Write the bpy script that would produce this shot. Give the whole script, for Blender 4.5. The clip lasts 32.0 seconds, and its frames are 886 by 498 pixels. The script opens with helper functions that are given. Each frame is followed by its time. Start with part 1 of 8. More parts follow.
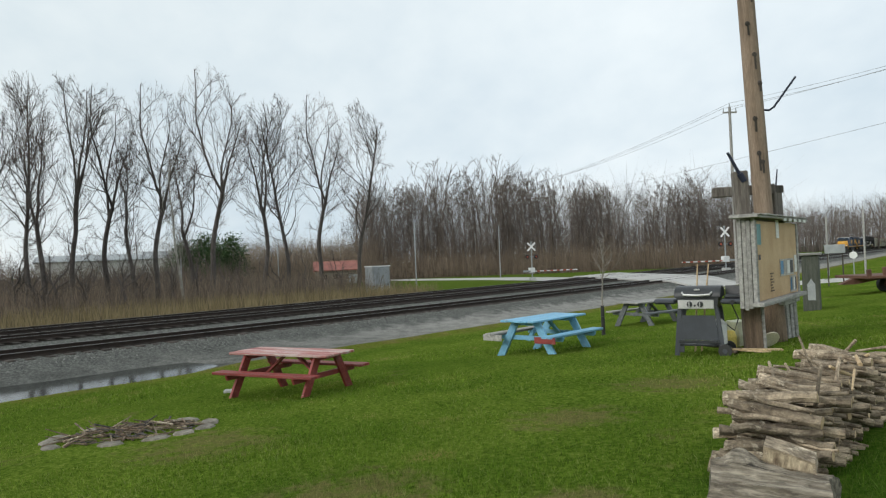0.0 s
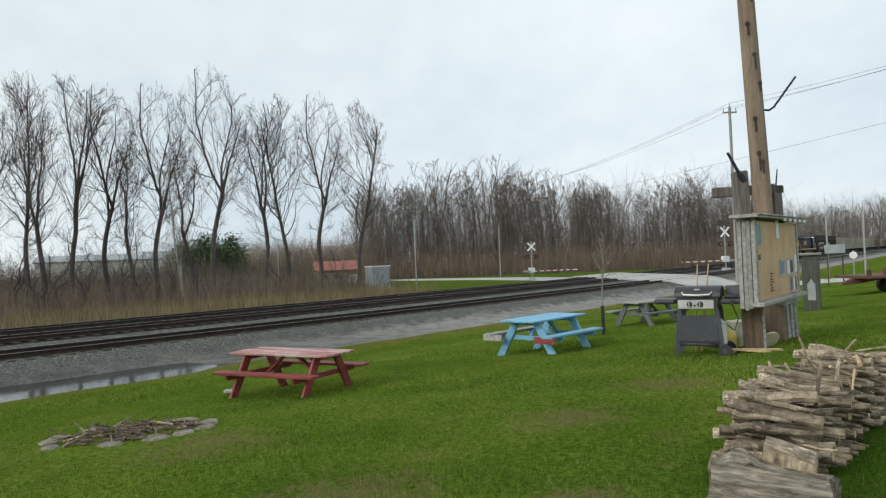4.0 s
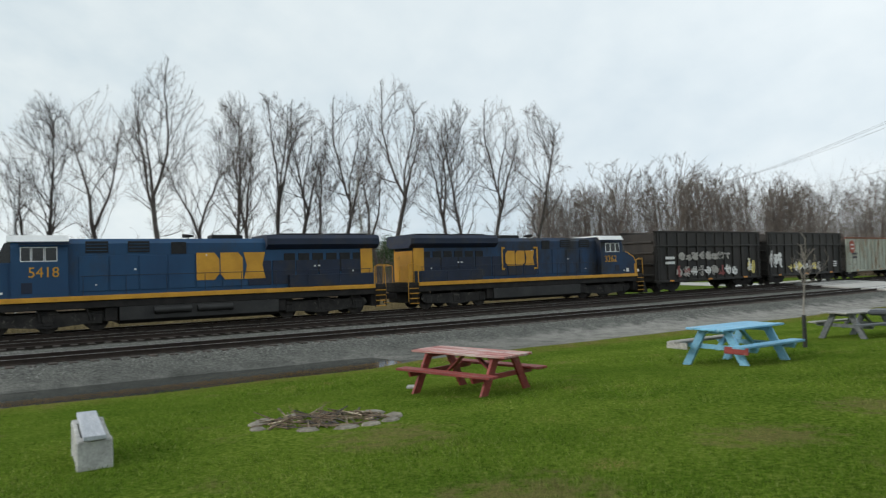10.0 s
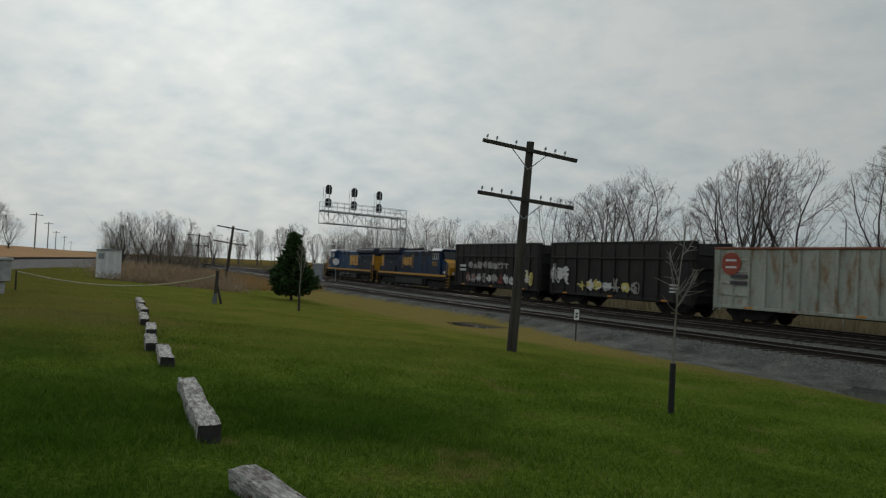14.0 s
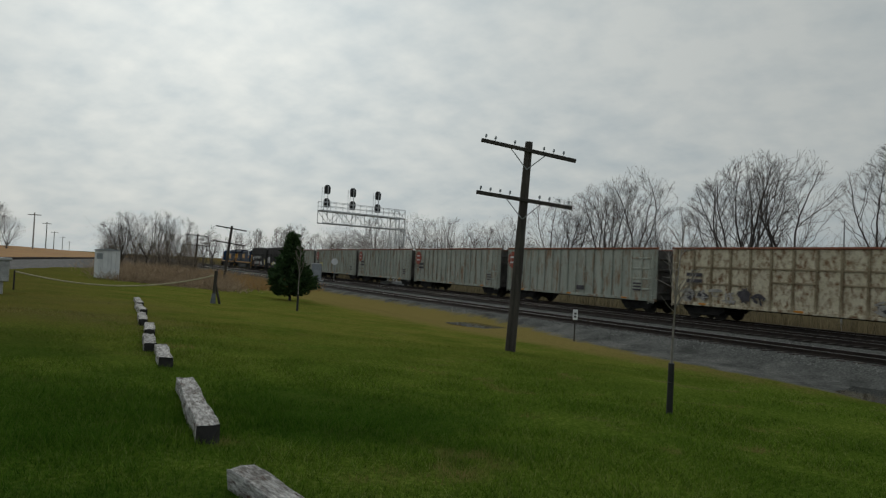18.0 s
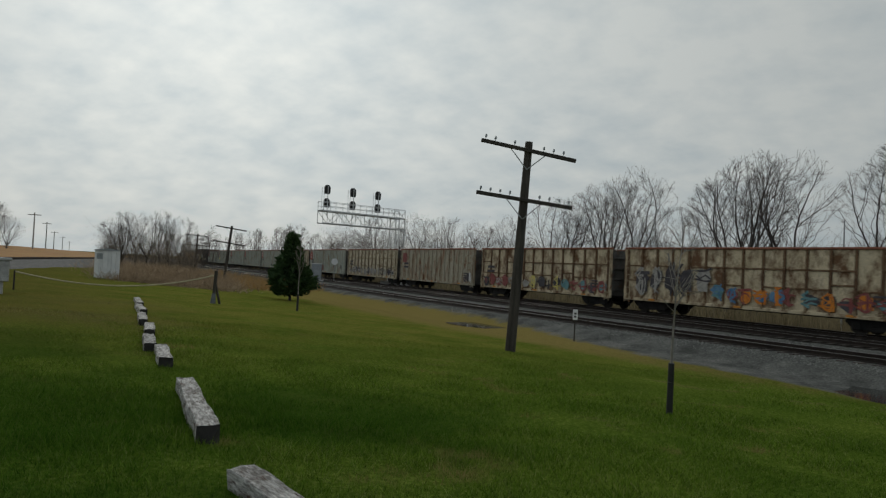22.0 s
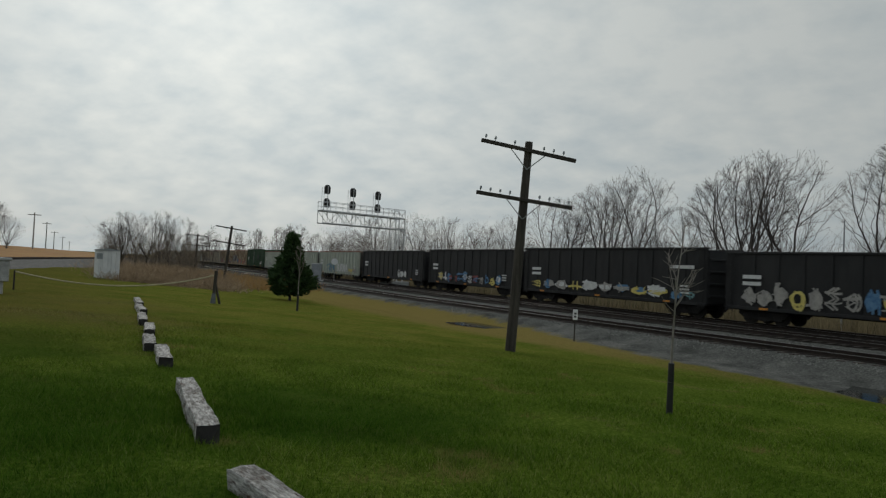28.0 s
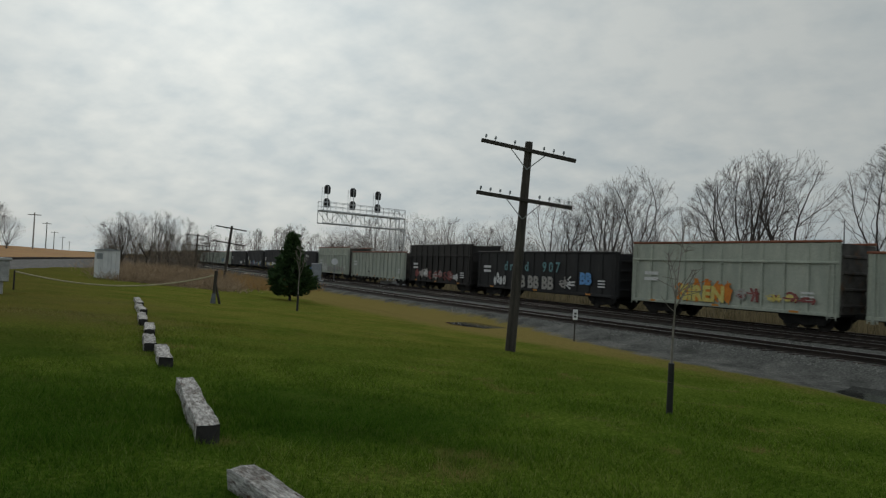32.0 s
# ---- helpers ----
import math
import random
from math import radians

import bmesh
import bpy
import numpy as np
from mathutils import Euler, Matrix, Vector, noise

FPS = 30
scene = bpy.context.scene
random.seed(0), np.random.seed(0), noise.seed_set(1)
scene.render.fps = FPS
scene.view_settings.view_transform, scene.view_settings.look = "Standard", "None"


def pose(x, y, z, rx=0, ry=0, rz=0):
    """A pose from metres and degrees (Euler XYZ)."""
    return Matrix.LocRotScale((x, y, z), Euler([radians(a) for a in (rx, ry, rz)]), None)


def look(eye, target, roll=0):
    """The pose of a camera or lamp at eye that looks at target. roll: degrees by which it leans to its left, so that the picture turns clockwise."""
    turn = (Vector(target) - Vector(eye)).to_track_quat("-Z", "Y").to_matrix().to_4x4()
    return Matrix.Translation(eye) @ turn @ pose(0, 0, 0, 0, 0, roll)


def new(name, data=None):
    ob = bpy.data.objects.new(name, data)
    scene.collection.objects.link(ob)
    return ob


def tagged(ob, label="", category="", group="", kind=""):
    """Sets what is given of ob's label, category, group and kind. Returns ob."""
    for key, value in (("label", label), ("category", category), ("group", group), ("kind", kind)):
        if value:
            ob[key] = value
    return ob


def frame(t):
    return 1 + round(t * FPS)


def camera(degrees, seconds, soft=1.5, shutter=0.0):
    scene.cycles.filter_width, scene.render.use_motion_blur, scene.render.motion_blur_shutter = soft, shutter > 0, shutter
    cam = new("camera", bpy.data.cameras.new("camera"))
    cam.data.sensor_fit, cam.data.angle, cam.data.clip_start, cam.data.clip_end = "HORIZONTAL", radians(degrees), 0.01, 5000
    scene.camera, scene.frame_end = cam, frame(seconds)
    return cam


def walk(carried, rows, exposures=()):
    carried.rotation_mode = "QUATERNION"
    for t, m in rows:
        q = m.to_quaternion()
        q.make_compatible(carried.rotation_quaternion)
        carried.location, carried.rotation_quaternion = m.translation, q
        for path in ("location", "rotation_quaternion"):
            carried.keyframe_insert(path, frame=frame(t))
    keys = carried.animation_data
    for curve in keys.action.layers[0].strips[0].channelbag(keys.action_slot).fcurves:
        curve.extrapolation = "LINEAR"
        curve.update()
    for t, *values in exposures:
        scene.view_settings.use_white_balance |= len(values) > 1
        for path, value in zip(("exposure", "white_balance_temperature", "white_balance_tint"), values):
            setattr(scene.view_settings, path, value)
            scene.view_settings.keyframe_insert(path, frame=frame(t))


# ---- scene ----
cam = camera(65.06, 32.0, soft=1.25, shutter=0.12)
EYE = 2.25
SWING = 0.15    # the camera turns about the shoulders, not about itself


def eye_at(yaw):
    a, b = radians(yaw), radians(53)
    return SWING * (math.sin(b) - math.sin(a)), SWING * (math.cos(a) - math.cos(b)), EYE


PATH = [(0, 90.95, 2.36, 0.04), (8.5, 90.95, 2.36, 0.04), (9, 90.96, 2.36, 0.16), (9.5, 91.16, 2.18, 3.66),
        (10, 91.67, 1.74, 14.49), (10.5, 92.23, 0.82, 33.11), (11, 92.50, -0.21, 53.44), (11.5, 92.45, -1.08, 67.20),
        (12, 92.13, -1.82, 82.87), (12.5, 91.86, -2.41, 95.05), (13, 91.57, -2.76, 103.08), (13.5, 91.56, -2.75, 103.20),
        (14.5, 91.57, -2.74, 103.12), (16.5, 91.57, -2.74, 103.06), (32, 91.57, -2.74, 103.06)]
walk(cam, [(t, pose(*eye_at(c), a, b, c)) for t, a, b, c in PATH],
     exposures=[(0, 0.34), (9.2, 0.34), (10, 0.31), (10.5, 0.10), (11, 0.06), (12, -0.45), (13, -0.78), (14, -0.84), (32, -0.84)])

# ---- light: a bright overcast sky with a low, veiled sun ----
SUN_AZ, SUN_EL = 123.0, 25.0     # degrees to the left of the y axis, and up
world = bpy.data.worlds.new("overcast")
scene.world = world
world.use_nodes = True
wn, wl = world.node_tree.nodes, world.node_tree.links
wn.clear()
w_out, w_bg = wn.new("ShaderNodeOutputWorld"), wn.new("ShaderNodeBackground")
w_sky = wn.new("ShaderNodeTexSky")
w_sky.sky_type, w_sky.sun_disc = "NISHITA", False
w_sky.sun_elevation, w_sky.sun_rotation = radians(SUN_EL), radians(-SUN_AZ)
w_sky.air_density, w_sky.dust_density = 1.0, 2.5
w_tc = wn.new("ShaderNodeTexCoord")
w_sep = wn.new("ShaderNodeSeparateXYZ")
wl.new(w_tc.outputs["Generated"], w_sep.inputs[0])


def w_math(op, a, b=None):
    nd = wn.new("ShaderNodeMath")
    nd.operation = op
    for i, v in enumerate((a, b)):
        if v is None:
            continue
        if isinstance(v, (int, float)):
            nd.inputs[i].default_value = v
        else:
            wl.new(v, nd.inputs[i])
    return nd.outputs[0]


# cloud deck: the direction is laid on a flat sheet overhead
w_z = w_math("MAXIMUM", w_sep.outputs[2], 0.0)
w_den = w_math("ADD", w_z, 0.42)
w_cx, w_cy = w_math("DIVIDE", w_sep.outputs[0], w_den), w_math("DIVIDE", w_sep.outputs[1], w_den)
w_comb = wn.new("ShaderNodeCombineXYZ")
wl.new(w_cx, w_comb.inputs[0]), wl.new(w_cy, w_comb.inputs[1])
w_n1, w_n2 = wn.new("ShaderNodeTexNoise"), wn.new("ShaderNodeTexNoise")
for nd, sc, det, ro, off in ((w_n1, 1.2, 4, 0.5, (3.1, 1.7, 0)), (w_n2, 12.0, 5, 0.52, (7.3, 2.2, 0))):
    mp = wn.new("ShaderNodeMapping")
    mp.inputs["Location"].default_value = off
    mp.inputs["Rotation"].default_value = (0, 0, radians(25))
    mp.inputs["Scale"].default_value = (1.0, 0.8, 1.0)
    wl.new(w_comb.outputs[0], mp.inputs[0]), wl.new(mp.outputs[0], nd.inputs["Vector"])
    nd.inputs["Scale"].default_value, nd.inputs["Detail"].default_value, nd.inputs["Roughness"].default_value = sc, det, ro
w_dot = wn.new("ShaderNodeVectorMath")
w_dot.operation = "DOT_PRODUCT"
w_dot.inputs[1].default_value = (-math.sin(radians(SUN_AZ)) * math.cos(radians(SUN_EL)), math.cos(radians(SUN_AZ)) * math.cos(radians(SUN_EL)), math.sin(radians(SUN_EL)))
wl.new(w_tc.outputs["Generated"], w_dot.inputs[0])
w_face = w_math("MAXIMUM", w_dot.outputs["Value"], 0.0)
# cells of cloud towards the sun, a smoother veil away from it
w_cell = w_math("MULTIPLY", w_math("SUBTRACT", w_n2.outputs["Fac"], 0.5), w_math("ADD", w_math("MULTIPLY", w_face, 0.46), 0.16))
w_mix = w_math("ADD", w_math("ADD", w_math("MULTIPLY", w_math("SUBTRACT", w_n1.outputs["Fac"], 0.5), 0.7), 0.5), w_cell)
w_ramp = wn.new("ShaderNodeValToRGB")
w_ramp.color_ramp.elements[0].position, w_ramp.color_ramp.elements[0].color = 0.34, (0.60, 0.685, 0.735, 1)
w_ramp.color_ramp.elements[1].position, w_ramp.color_ramp.elements[1].color = 0.64, (0.83, 0.875, 0.875, 1)
wl.new(w_mix, w_ramp.inputs[0])
# the veil is brighter towards the hidden sun
w_glow = w_math("ADD", w_math("ADD", w_math("MULTIPLY", w_math("POWER", w_face, 4.0), 0.56), w_math("MULTIPLY", w_math("POWER", w_face, 22.0), 0.36)), 0.945)
w_cl = wn.new("ShaderNodeMixRGB")
w_cl.blend_type = "MULTIPLY"
w_cl.inputs[0].default_value = 1.0
# away from the sun the veil is bluer
w_tint = wn.new("ShaderNodeValToRGB")
w_tint.color_ramp.elements[0].position, w_tint.color_ramp.elements[0].color = 0.25, (0.955, 0.985, 1.02, 1)
w_tint.color_ramp.elements[1].position, w_tint.color_ramp.elements[1].color = 0.85, (1.0, 1.0, 0.975, 1)
wl.new(w_math("MULTIPLY_ADD", w_dot.outputs["Value"], 0.5), w_tint.inputs[0])
w_tint.inputs[0].links[0].from_node.inputs[2].default_value = 0.5
w_tn = wn.new("ShaderNodeMixRGB")
w_tn.blend_type, w_tn.inputs[0].default_value = "MULTIPLY", 1.0
wl.new(w_ramp.outputs[0], w_tn.inputs[1]), wl.new(w_tint.outputs[0], w_tn.inputs[2])
wl.new(w_tn.outputs[0], w_cl.inputs[1]), wl.new(w_glow, w_cl.inputs[2])
w_add = wn.new("ShaderNodeMixRGB")
w_add.blend_type = "MIX"
w_add.inputs[0].default_value = 0.96
w_sk = wn.new("ShaderNodeMixRGB")
w_sk.blend_type, w_sk.inputs[0].default_value, w_sk.inputs[2].default_value = "MULTIPLY", 1.0, (0.1, 0.1, 0.1, 1)
wl.new(w_sky.outputs[0], w_sk.inputs[1])
wl.new(w_sk.outputs[0], w_add.inputs[1]), wl.new(w_cl.outputs[0], w_add.inputs[2])
wl.new(w_add.outputs[0], w_bg.inputs[0])
w_bg.inputs[1].default_value = 0.95
wl.new(w_bg.outputs[0], w_out.inputs[0])

sun = new("sun", bpy.data.lights.new("sun", "SUN"))
sun.data.energy, sun.data.angle, sun.data.color = 1.0, radians(14), (1.0, 0.94, 0.86)
sd = Vector((-math.sin(radians(SUN_AZ)) * math.cos(radians(SUN_EL)), math.cos(radians(SUN_AZ)) * math.cos(radians(SUN_EL)), math.sin(radians(SUN_EL))))
sun.matrix_world = look(sd * 200, (0, 0, 0))


# ---- materials ----
def nodes_of(m):
    m.use_nodes = True
    nt = m.node_tree
    nt.nodes.clear()
    out, b = nt.nodes.new("ShaderNodeOutputMaterial"), nt.nodes.new("ShaderNodeBsdfPrincipled")
    nt.links.new(b.outputs[0], out.inputs[0])
    return nt, b


def noise_of(nt, scale, detail=4.0, rough=0.6, stretch=None, kind="Object", offset=(0, 0, 0)):
    tc = nt.nodes.new("ShaderNodeTexCoord") if kind != "Position" else nt.nodes.new("ShaderNodeNewGeometry")
    nz = nt.nodes.new("ShaderNodeTexNoise")
    nz.inputs["Scale"].default_value, nz.inputs["Detail"].default_value, nz.inputs["Roughness"].default_value = scale, detail, rough
    mp = nt.nodes.new("ShaderNodeMapping")
    mp.inputs["Scale"].default_value = stretch or (1, 1, 1)
    mp.inputs["Location"].default_value = offset
    nt.links.new(tc.outputs[kind], mp.inputs[0])
    nt.links.new(mp.outputs[0], nz.inputs["Vector"])
    return nz.outputs["Fac"]


def ramp_of(nt, fac, stops):
    r = nt.nodes.new("ShaderNodeValToRGB")
    e = r.color_ramp.elements
    while len(e) < len(stops):
        e.new(0.5)
    for el, (p, c) in zip(e, stops):
        el.position, el.color = p, (*c, 1) if len(c) == 3 else c
    nt.links.new(fac, r.inputs[0])
    return r.outputs[0]


def mix_of(nt, fac, a, b, blend="MIX"):
    m = nt.nodes.new("ShaderNodeMixRGB")
    m.blend_type = blend
    for i, v in enumerate((fac, a, b)):
        if isinstance(v, (int, float)):
            m.inputs[i].default_value = v if i == 0 else (v, v, v, 1)
        elif isinstance(v, tuple):
            m.inputs[i].default_value = (*v, 1)
        else:
            nt.links.new(v, m.inputs[i])
    return m.outputs[0]


def math_of(nt, op, a, b=0.0, c=None):
    m = nt.nodes.new("ShaderNodeMath")
    m.operation = op
    for i, v in enumerate((a, b, c)):
        if v is None:
            continue
        if isinstance(v, (int, float)):
            m.inputs[i].default_value = v
        else:
            nt.links.new(v, m.inputs[i])
    return m.outputs[0]


def bump_of(nt, b, height, strength=0.3, distance=0.02):
    bp = nt.nodes.new("ShaderNodeBump")
    bp.inputs["Strength"].default_value, bp.inputs["Distance"].default_value = strength, distance
    nt.links.new(height, bp.inputs["Height"])
    nt.links.new(bp.outputs[0], b.inputs["Normal"])


def surf(name, c1, c2, scale=2.0, rough=0.7, metal=0.0, fine=40.0, grain=0.25, bump=0.25, dist=0.01, wear=None, wear_at=(0.6, 0.68),
         wear_scale=3.0, stretch=None, vary=0.0, coat=0.0, shuffle=False):
    """A painted, wooden or metal surface: two colours in patches, fine grain, wear of a third colour, relief."""
    m = bpy.data.materials.new(name)
    nt, b = nodes_of(m)
    col = ramp_of(nt, noise_of(nt, scale, 5, 0.6, stretch), [(0.35, c1), (0.65, c2)])
    g = noise_of(nt, fine, 4, 0.65, stretch)
    if wear:
        fac = ramp_of(nt, noise_of(nt, wear_scale, 8, 0.7, stretch, offset=(5.2, 1.3, 8.8)), [(wear_at[0], (0, 0, 0)), (wear_at[1], (1, 1, 1))])
        col = mix_of(nt, fac, col, wear)
    if shuffle:     # no two objects carry the same stains
        info, far = nt.nodes.new("ShaderNodeObjectInfo"), nt.nodes.new("ShaderNodeVectorMath")
        far.operation = "SCALE"
        far.inputs[0].default_value = (37.0, 0.0, 11.0)
        nt.links.new(info.outputs["Random"], far.inputs["Scale"])
        for mp in [n for n in nt.nodes if n.type == "MAPPING"]:
            add = nt.nodes.new("ShaderNodeVectorMath")
            add.inputs[1].default_value = mp.inputs["Location"].default_value
            nt.links.new(far.outputs[0], add.inputs[0])
            nt.links.new(add.outputs[0], mp.inputs["Location"])
    lo, hi = 1 - grain, 1 + grain
    col = mix_of(nt, 1.0, col, ramp_of(nt, g, [(0.3, (lo, lo, lo)), (0.7, (hi, hi, hi))]), "MULTIPLY")
    if vary:
        oi = nt.nodes.new("ShaderNodeObjectInfo")
        v = math_of(nt, "MULTIPLY_ADD", oi.outputs["Random"], 2 * vary, 1 - vary)
        cmb = nt.nodes.new("ShaderNodeCombineXYZ")
        for i in range(3):
            nt.links.new(v, cmb.inputs[i])
        col = mix_of(nt, 1.0, col, cmb.outputs[0], "MULTIPLY")
    nt.links.new(col, b.inputs["Base Color"])
    r = math_of(nt, "MULTIPLY_ADD", g, 0.25, rough - 0.12)
    nt.links.new(r, b.inputs["Roughness"])
    b.inputs["Metallic"].default_value = metal
    b.inputs["Coat Weight"].default_value = coat
    bump_of(nt, b, g, bump, dist)
    return m


def island(name, cols, rough=0.75, scale=0.0, patch=None):
    """Colour per blade, twig or stone, out of a ramp."""
    m = bpy.data.materials.new(name)
    nt, b = nodes_of(m)
    geo = nt.nodes.new("ShaderNodeNewGeometry")
    col = ramp_of(nt, geo.outputs["Random Per Island"], [(i / max(1, len(cols) - 1), c) for i, c in enumerate(cols)])
    if patch:
        fac = ramp_of(nt, noise_of(nt, patch[0], 4, 0.6, kind="Position"), [(patch[1], (0, 0, 0)), (patch[2], (1, 1, 1))])
        col = mix_of(nt, fac, col, patch[3])
    nt.links.new(col, b.inputs["Base Color"])
    b.inputs["Roughness"].default_value = rough
    b.inputs["Specular IOR Level"].default_value = 0.25
    return m


M_RUST = surf("rail_rust", (0.022, 0.016, 0.013), (0.045, 0.032, 0.025), 3, 0.85, 0.2, 60)
M_RAILTOP = surf("rail_head", (0.20, 0.19, 0.18), (0.32, 0.31, 0.30), 2, 0.35, 0.9, 60, 0.1, 0.05)
M_TIE = surf("tie_wood", (0.030, 0.024, 0.020), (0.075, 0.060, 0.050), 6, 0.9, 0, 50, 0.35, 0.5, stretch=(1, 6, 6), vary=0.4)
M_BLUE = surf("loco_blue", (0.004, 0.042, 0.112), (0.006, 0.057, 0.140), 0.7, 0.6, 0, 30, 0.12, 0.04, wear=(0.02, 0.03, 0.05), wear_at=(0.55, 0.8), wear_scale=0.6, stretch=(1, 1, 0.5))
M_BLUE_GRIME = surf("loco_grimy_blue", (0.004, 0.030, 0.086), (0.007, 0.043, 0.115), 0.7, 0.65, 0, 30, 0.15, 0.05, wear=(0.012, 0.014, 0.019), wear_at=(0.42, 0.62), wear_scale=0.5, stretch=(1, 1, 0.5))
M_BLUE_D = surf("loco_dark_blue", (0.004, 0.011, 0.030), (0.007, 0.017, 0.045), 1.0, 0.65, 0, 30, 0.2, 0.05, wear=(0.03, 0.026, 0.024), wear_at=(0.5, 0.75), wear_scale=0.8)
M_YEL = surf("loco_yellow", (0.50, 0.24, 0.012), (0.60, 0.30, 0.02), 1.5, 0.45, 0, 40, 0.15, 0.05, wear=(0.20, 0.10, 0.02), wear_at=(0.6, 0.8), wear_scale=1.5)
M_WHITE = surf("cab_white", (0.70, 0.71, 0.71), (0.80, 0.80, 0.80), 2, 0.5, 0, 30, 0.06, 0.05)
M_UNDER = surf("underframe_black", (0.009, 0.008, 0.008), (0.024, 0.021, 0.019), 1.5, 0.85, 0.1, 25, 0.35, 0.3, wear=(0.09, 0.08, 0.07), wear_at=(0.62, 0.8), wear_scale=2.5)
M_TANK = surf("fuel_tank", (0.016, 0.016, 0.016), (0.032, 0.031, 0.030), 1.2, 0.6, 0.1, 25, 0.25, 0.15)
M_TRUCK = surf("truck_frame", (0.014, 0.013, 0.0125), (0.036, 0.033, 0.030), 2.0, 0.85, 0.1, 20, 0.35, 0.3, wear=(0.16, 0.145, 0.125), wear_at=(0.58, 0.75), wear_scale=3)
M_WHEEL = surf("wheel_steel", (0.022, 0.019, 0.017), (0.05, 0.044, 0.038), 3, 0.65, 0.4, 30)
M_GLASS = surf("dark_glass", (0.01, 0.012, 0.014), (0.015, 0.017, 0.02), 2, 0.15, 0, 30, 0.05, 0.02)
M_GRILLE = surf("grille", (0.006, 0.007, 0.009), (0.015, 0.016, 0.018), 6, 0.7, 0.2, 40)
M_ORANGE = surf("reflector_orange", (0.60, 0.22, 0.02), (0.65, 0.27, 0.03), 3, 0.5)


def worn_spots(nt):
    """Share of bare, trodden ground: a few uneven patches on the lawn."""
    geo = nt.nodes.new("ShaderNodeNewGeometry")
    nz = math_of(nt, "MULTIPLY_ADD", noise_of(nt, 3.0, 6, 0.8, kind="Position", offset=(4, 1, 0)), 5.0, -2.6)
    best = None
    for x, y, r in ((-3.0, 8.75, 1.15), (1.5, 8.3, 0.9), (-0.8, 5.9, 0.95), (3.3, 10.2, 1.0), (-15.4, -13.6, 3.6), (-21, -17, 3.5), (1.0, 5.0, 0.6)):
        v = nt.nodes.new("ShaderNodeVectorMath")
        v.operation = "DISTANCE"
        v.inputs[1].default_value = (x, y, 0.3)
        nt.links.new(geo.outputs["Position"], v.inputs[0])
        s = math_of(nt, "SUBTRACT", 1.0, math_of(nt, "DIVIDE", v.outputs["Value"], r))
        best = s if best is None else math_of(nt, "MAXIMUM", best, s)
    f = math_of(nt, "ADD", best, nz)
    f = math_of(nt, "MULTIPLY", math_of(nt, "MAXIMUM", math_of(nt, "MINIMUM", math_of(nt, "MULTIPLY", f, 0.9), 0.62), 0.0), math_of(nt, "GREATER_THAN", best, 0.0))
    return f


def lush_shade_spots(nt):
    """Share of dark green grass: dense growth by the timbers, painted shade by the firewood."""
    geo = nt.nodes.new("ShaderNodeNewGeometry")
    best = None
    # last two spots: the firewood pile's shade, put into the grass colour
    for x, y, r in ((-5.2, -6.5, 4.2), (-9.0, -10.5, 3.2), (-3.0, -3.5, 2.4), (-8.2, -3.2, 2.6), (3.0, 5.0, 1.5), (3.7, 5.9, 1.5)):
        v = nt.nodes.new("ShaderNodeVectorMath")
        v.operation = "DISTANCE"
        v.inputs[1].default_value = (x, y, 0.7)
        nt.links.new(geo.outputs["Position"], v.inputs[0])
        s = math_of(nt, "SUBTRACT", 1.0, math_of(nt, "DIVIDE", v.outputs["Value"], r))
        best = s if best is None else math_of(nt, "MAXIMUM", best, s)
    f = math_of(nt, "ADD", math_of(nt, "MULTIPLY", best, 1.2), math_of(nt, "MULTIPLY_ADD", noise_of(nt, 0.9, 5, 0.65, kind="Position"), 2.0, -1.0))
    return math_of(nt, "MAXIMUM", math_of(nt, "MINIMUM", f, 0.55), 0.0)


def olive_share(nt):
    """Share of tired yellow-green grass, growing down the line, in soft patches."""
    geo, dot = nt.nodes.new("ShaderNodeNewGeometry"), nt.nodes.new("ShaderNodeVectorMath")
    dot.operation = "DOT_PRODUCT"
    dot.inputs[1].default_value = (H[0], H[1], 0)
    nt.links.new(geo.outputs["Position"], dot.inputs[0])
    r = nt.nodes.new("ShaderNodeMapRange")
    r.interpolation_type = "SMOOTHSTEP"
    r.inputs["From Min"].default_value, r.inputs["From Max"].default_value = 7, 26
    nt.links.new(dot.outputs["Value"], r.inputs["Value"])
    n = ramp_of(nt, noise_of(nt, 0.45, 6, 0.7, kind="Position", offset=(5, 1, 0)), [(0.34, (0.2, 0.2, 0.2)), (0.62, (1, 1, 1))])
    return math_of(nt, "MULTIPLY", math_of(nt, "MULTIPLY", r.outputs[0], n), 0.85)


def car_paint(name, c1, c2, rust, amount, bright=0.2, stretch=(1.6, 1, 0.55), blots=1.3):
    lo = 0.74 - 0.32 * amount
    return surf(name, c1, c2, 0.9, 0.65, 0.05, 18, bright, 0.15, wear=rust, wear_at=(lo, lo + 0.16), wear_scale=blots, stretch=stretch, shuffle=True)


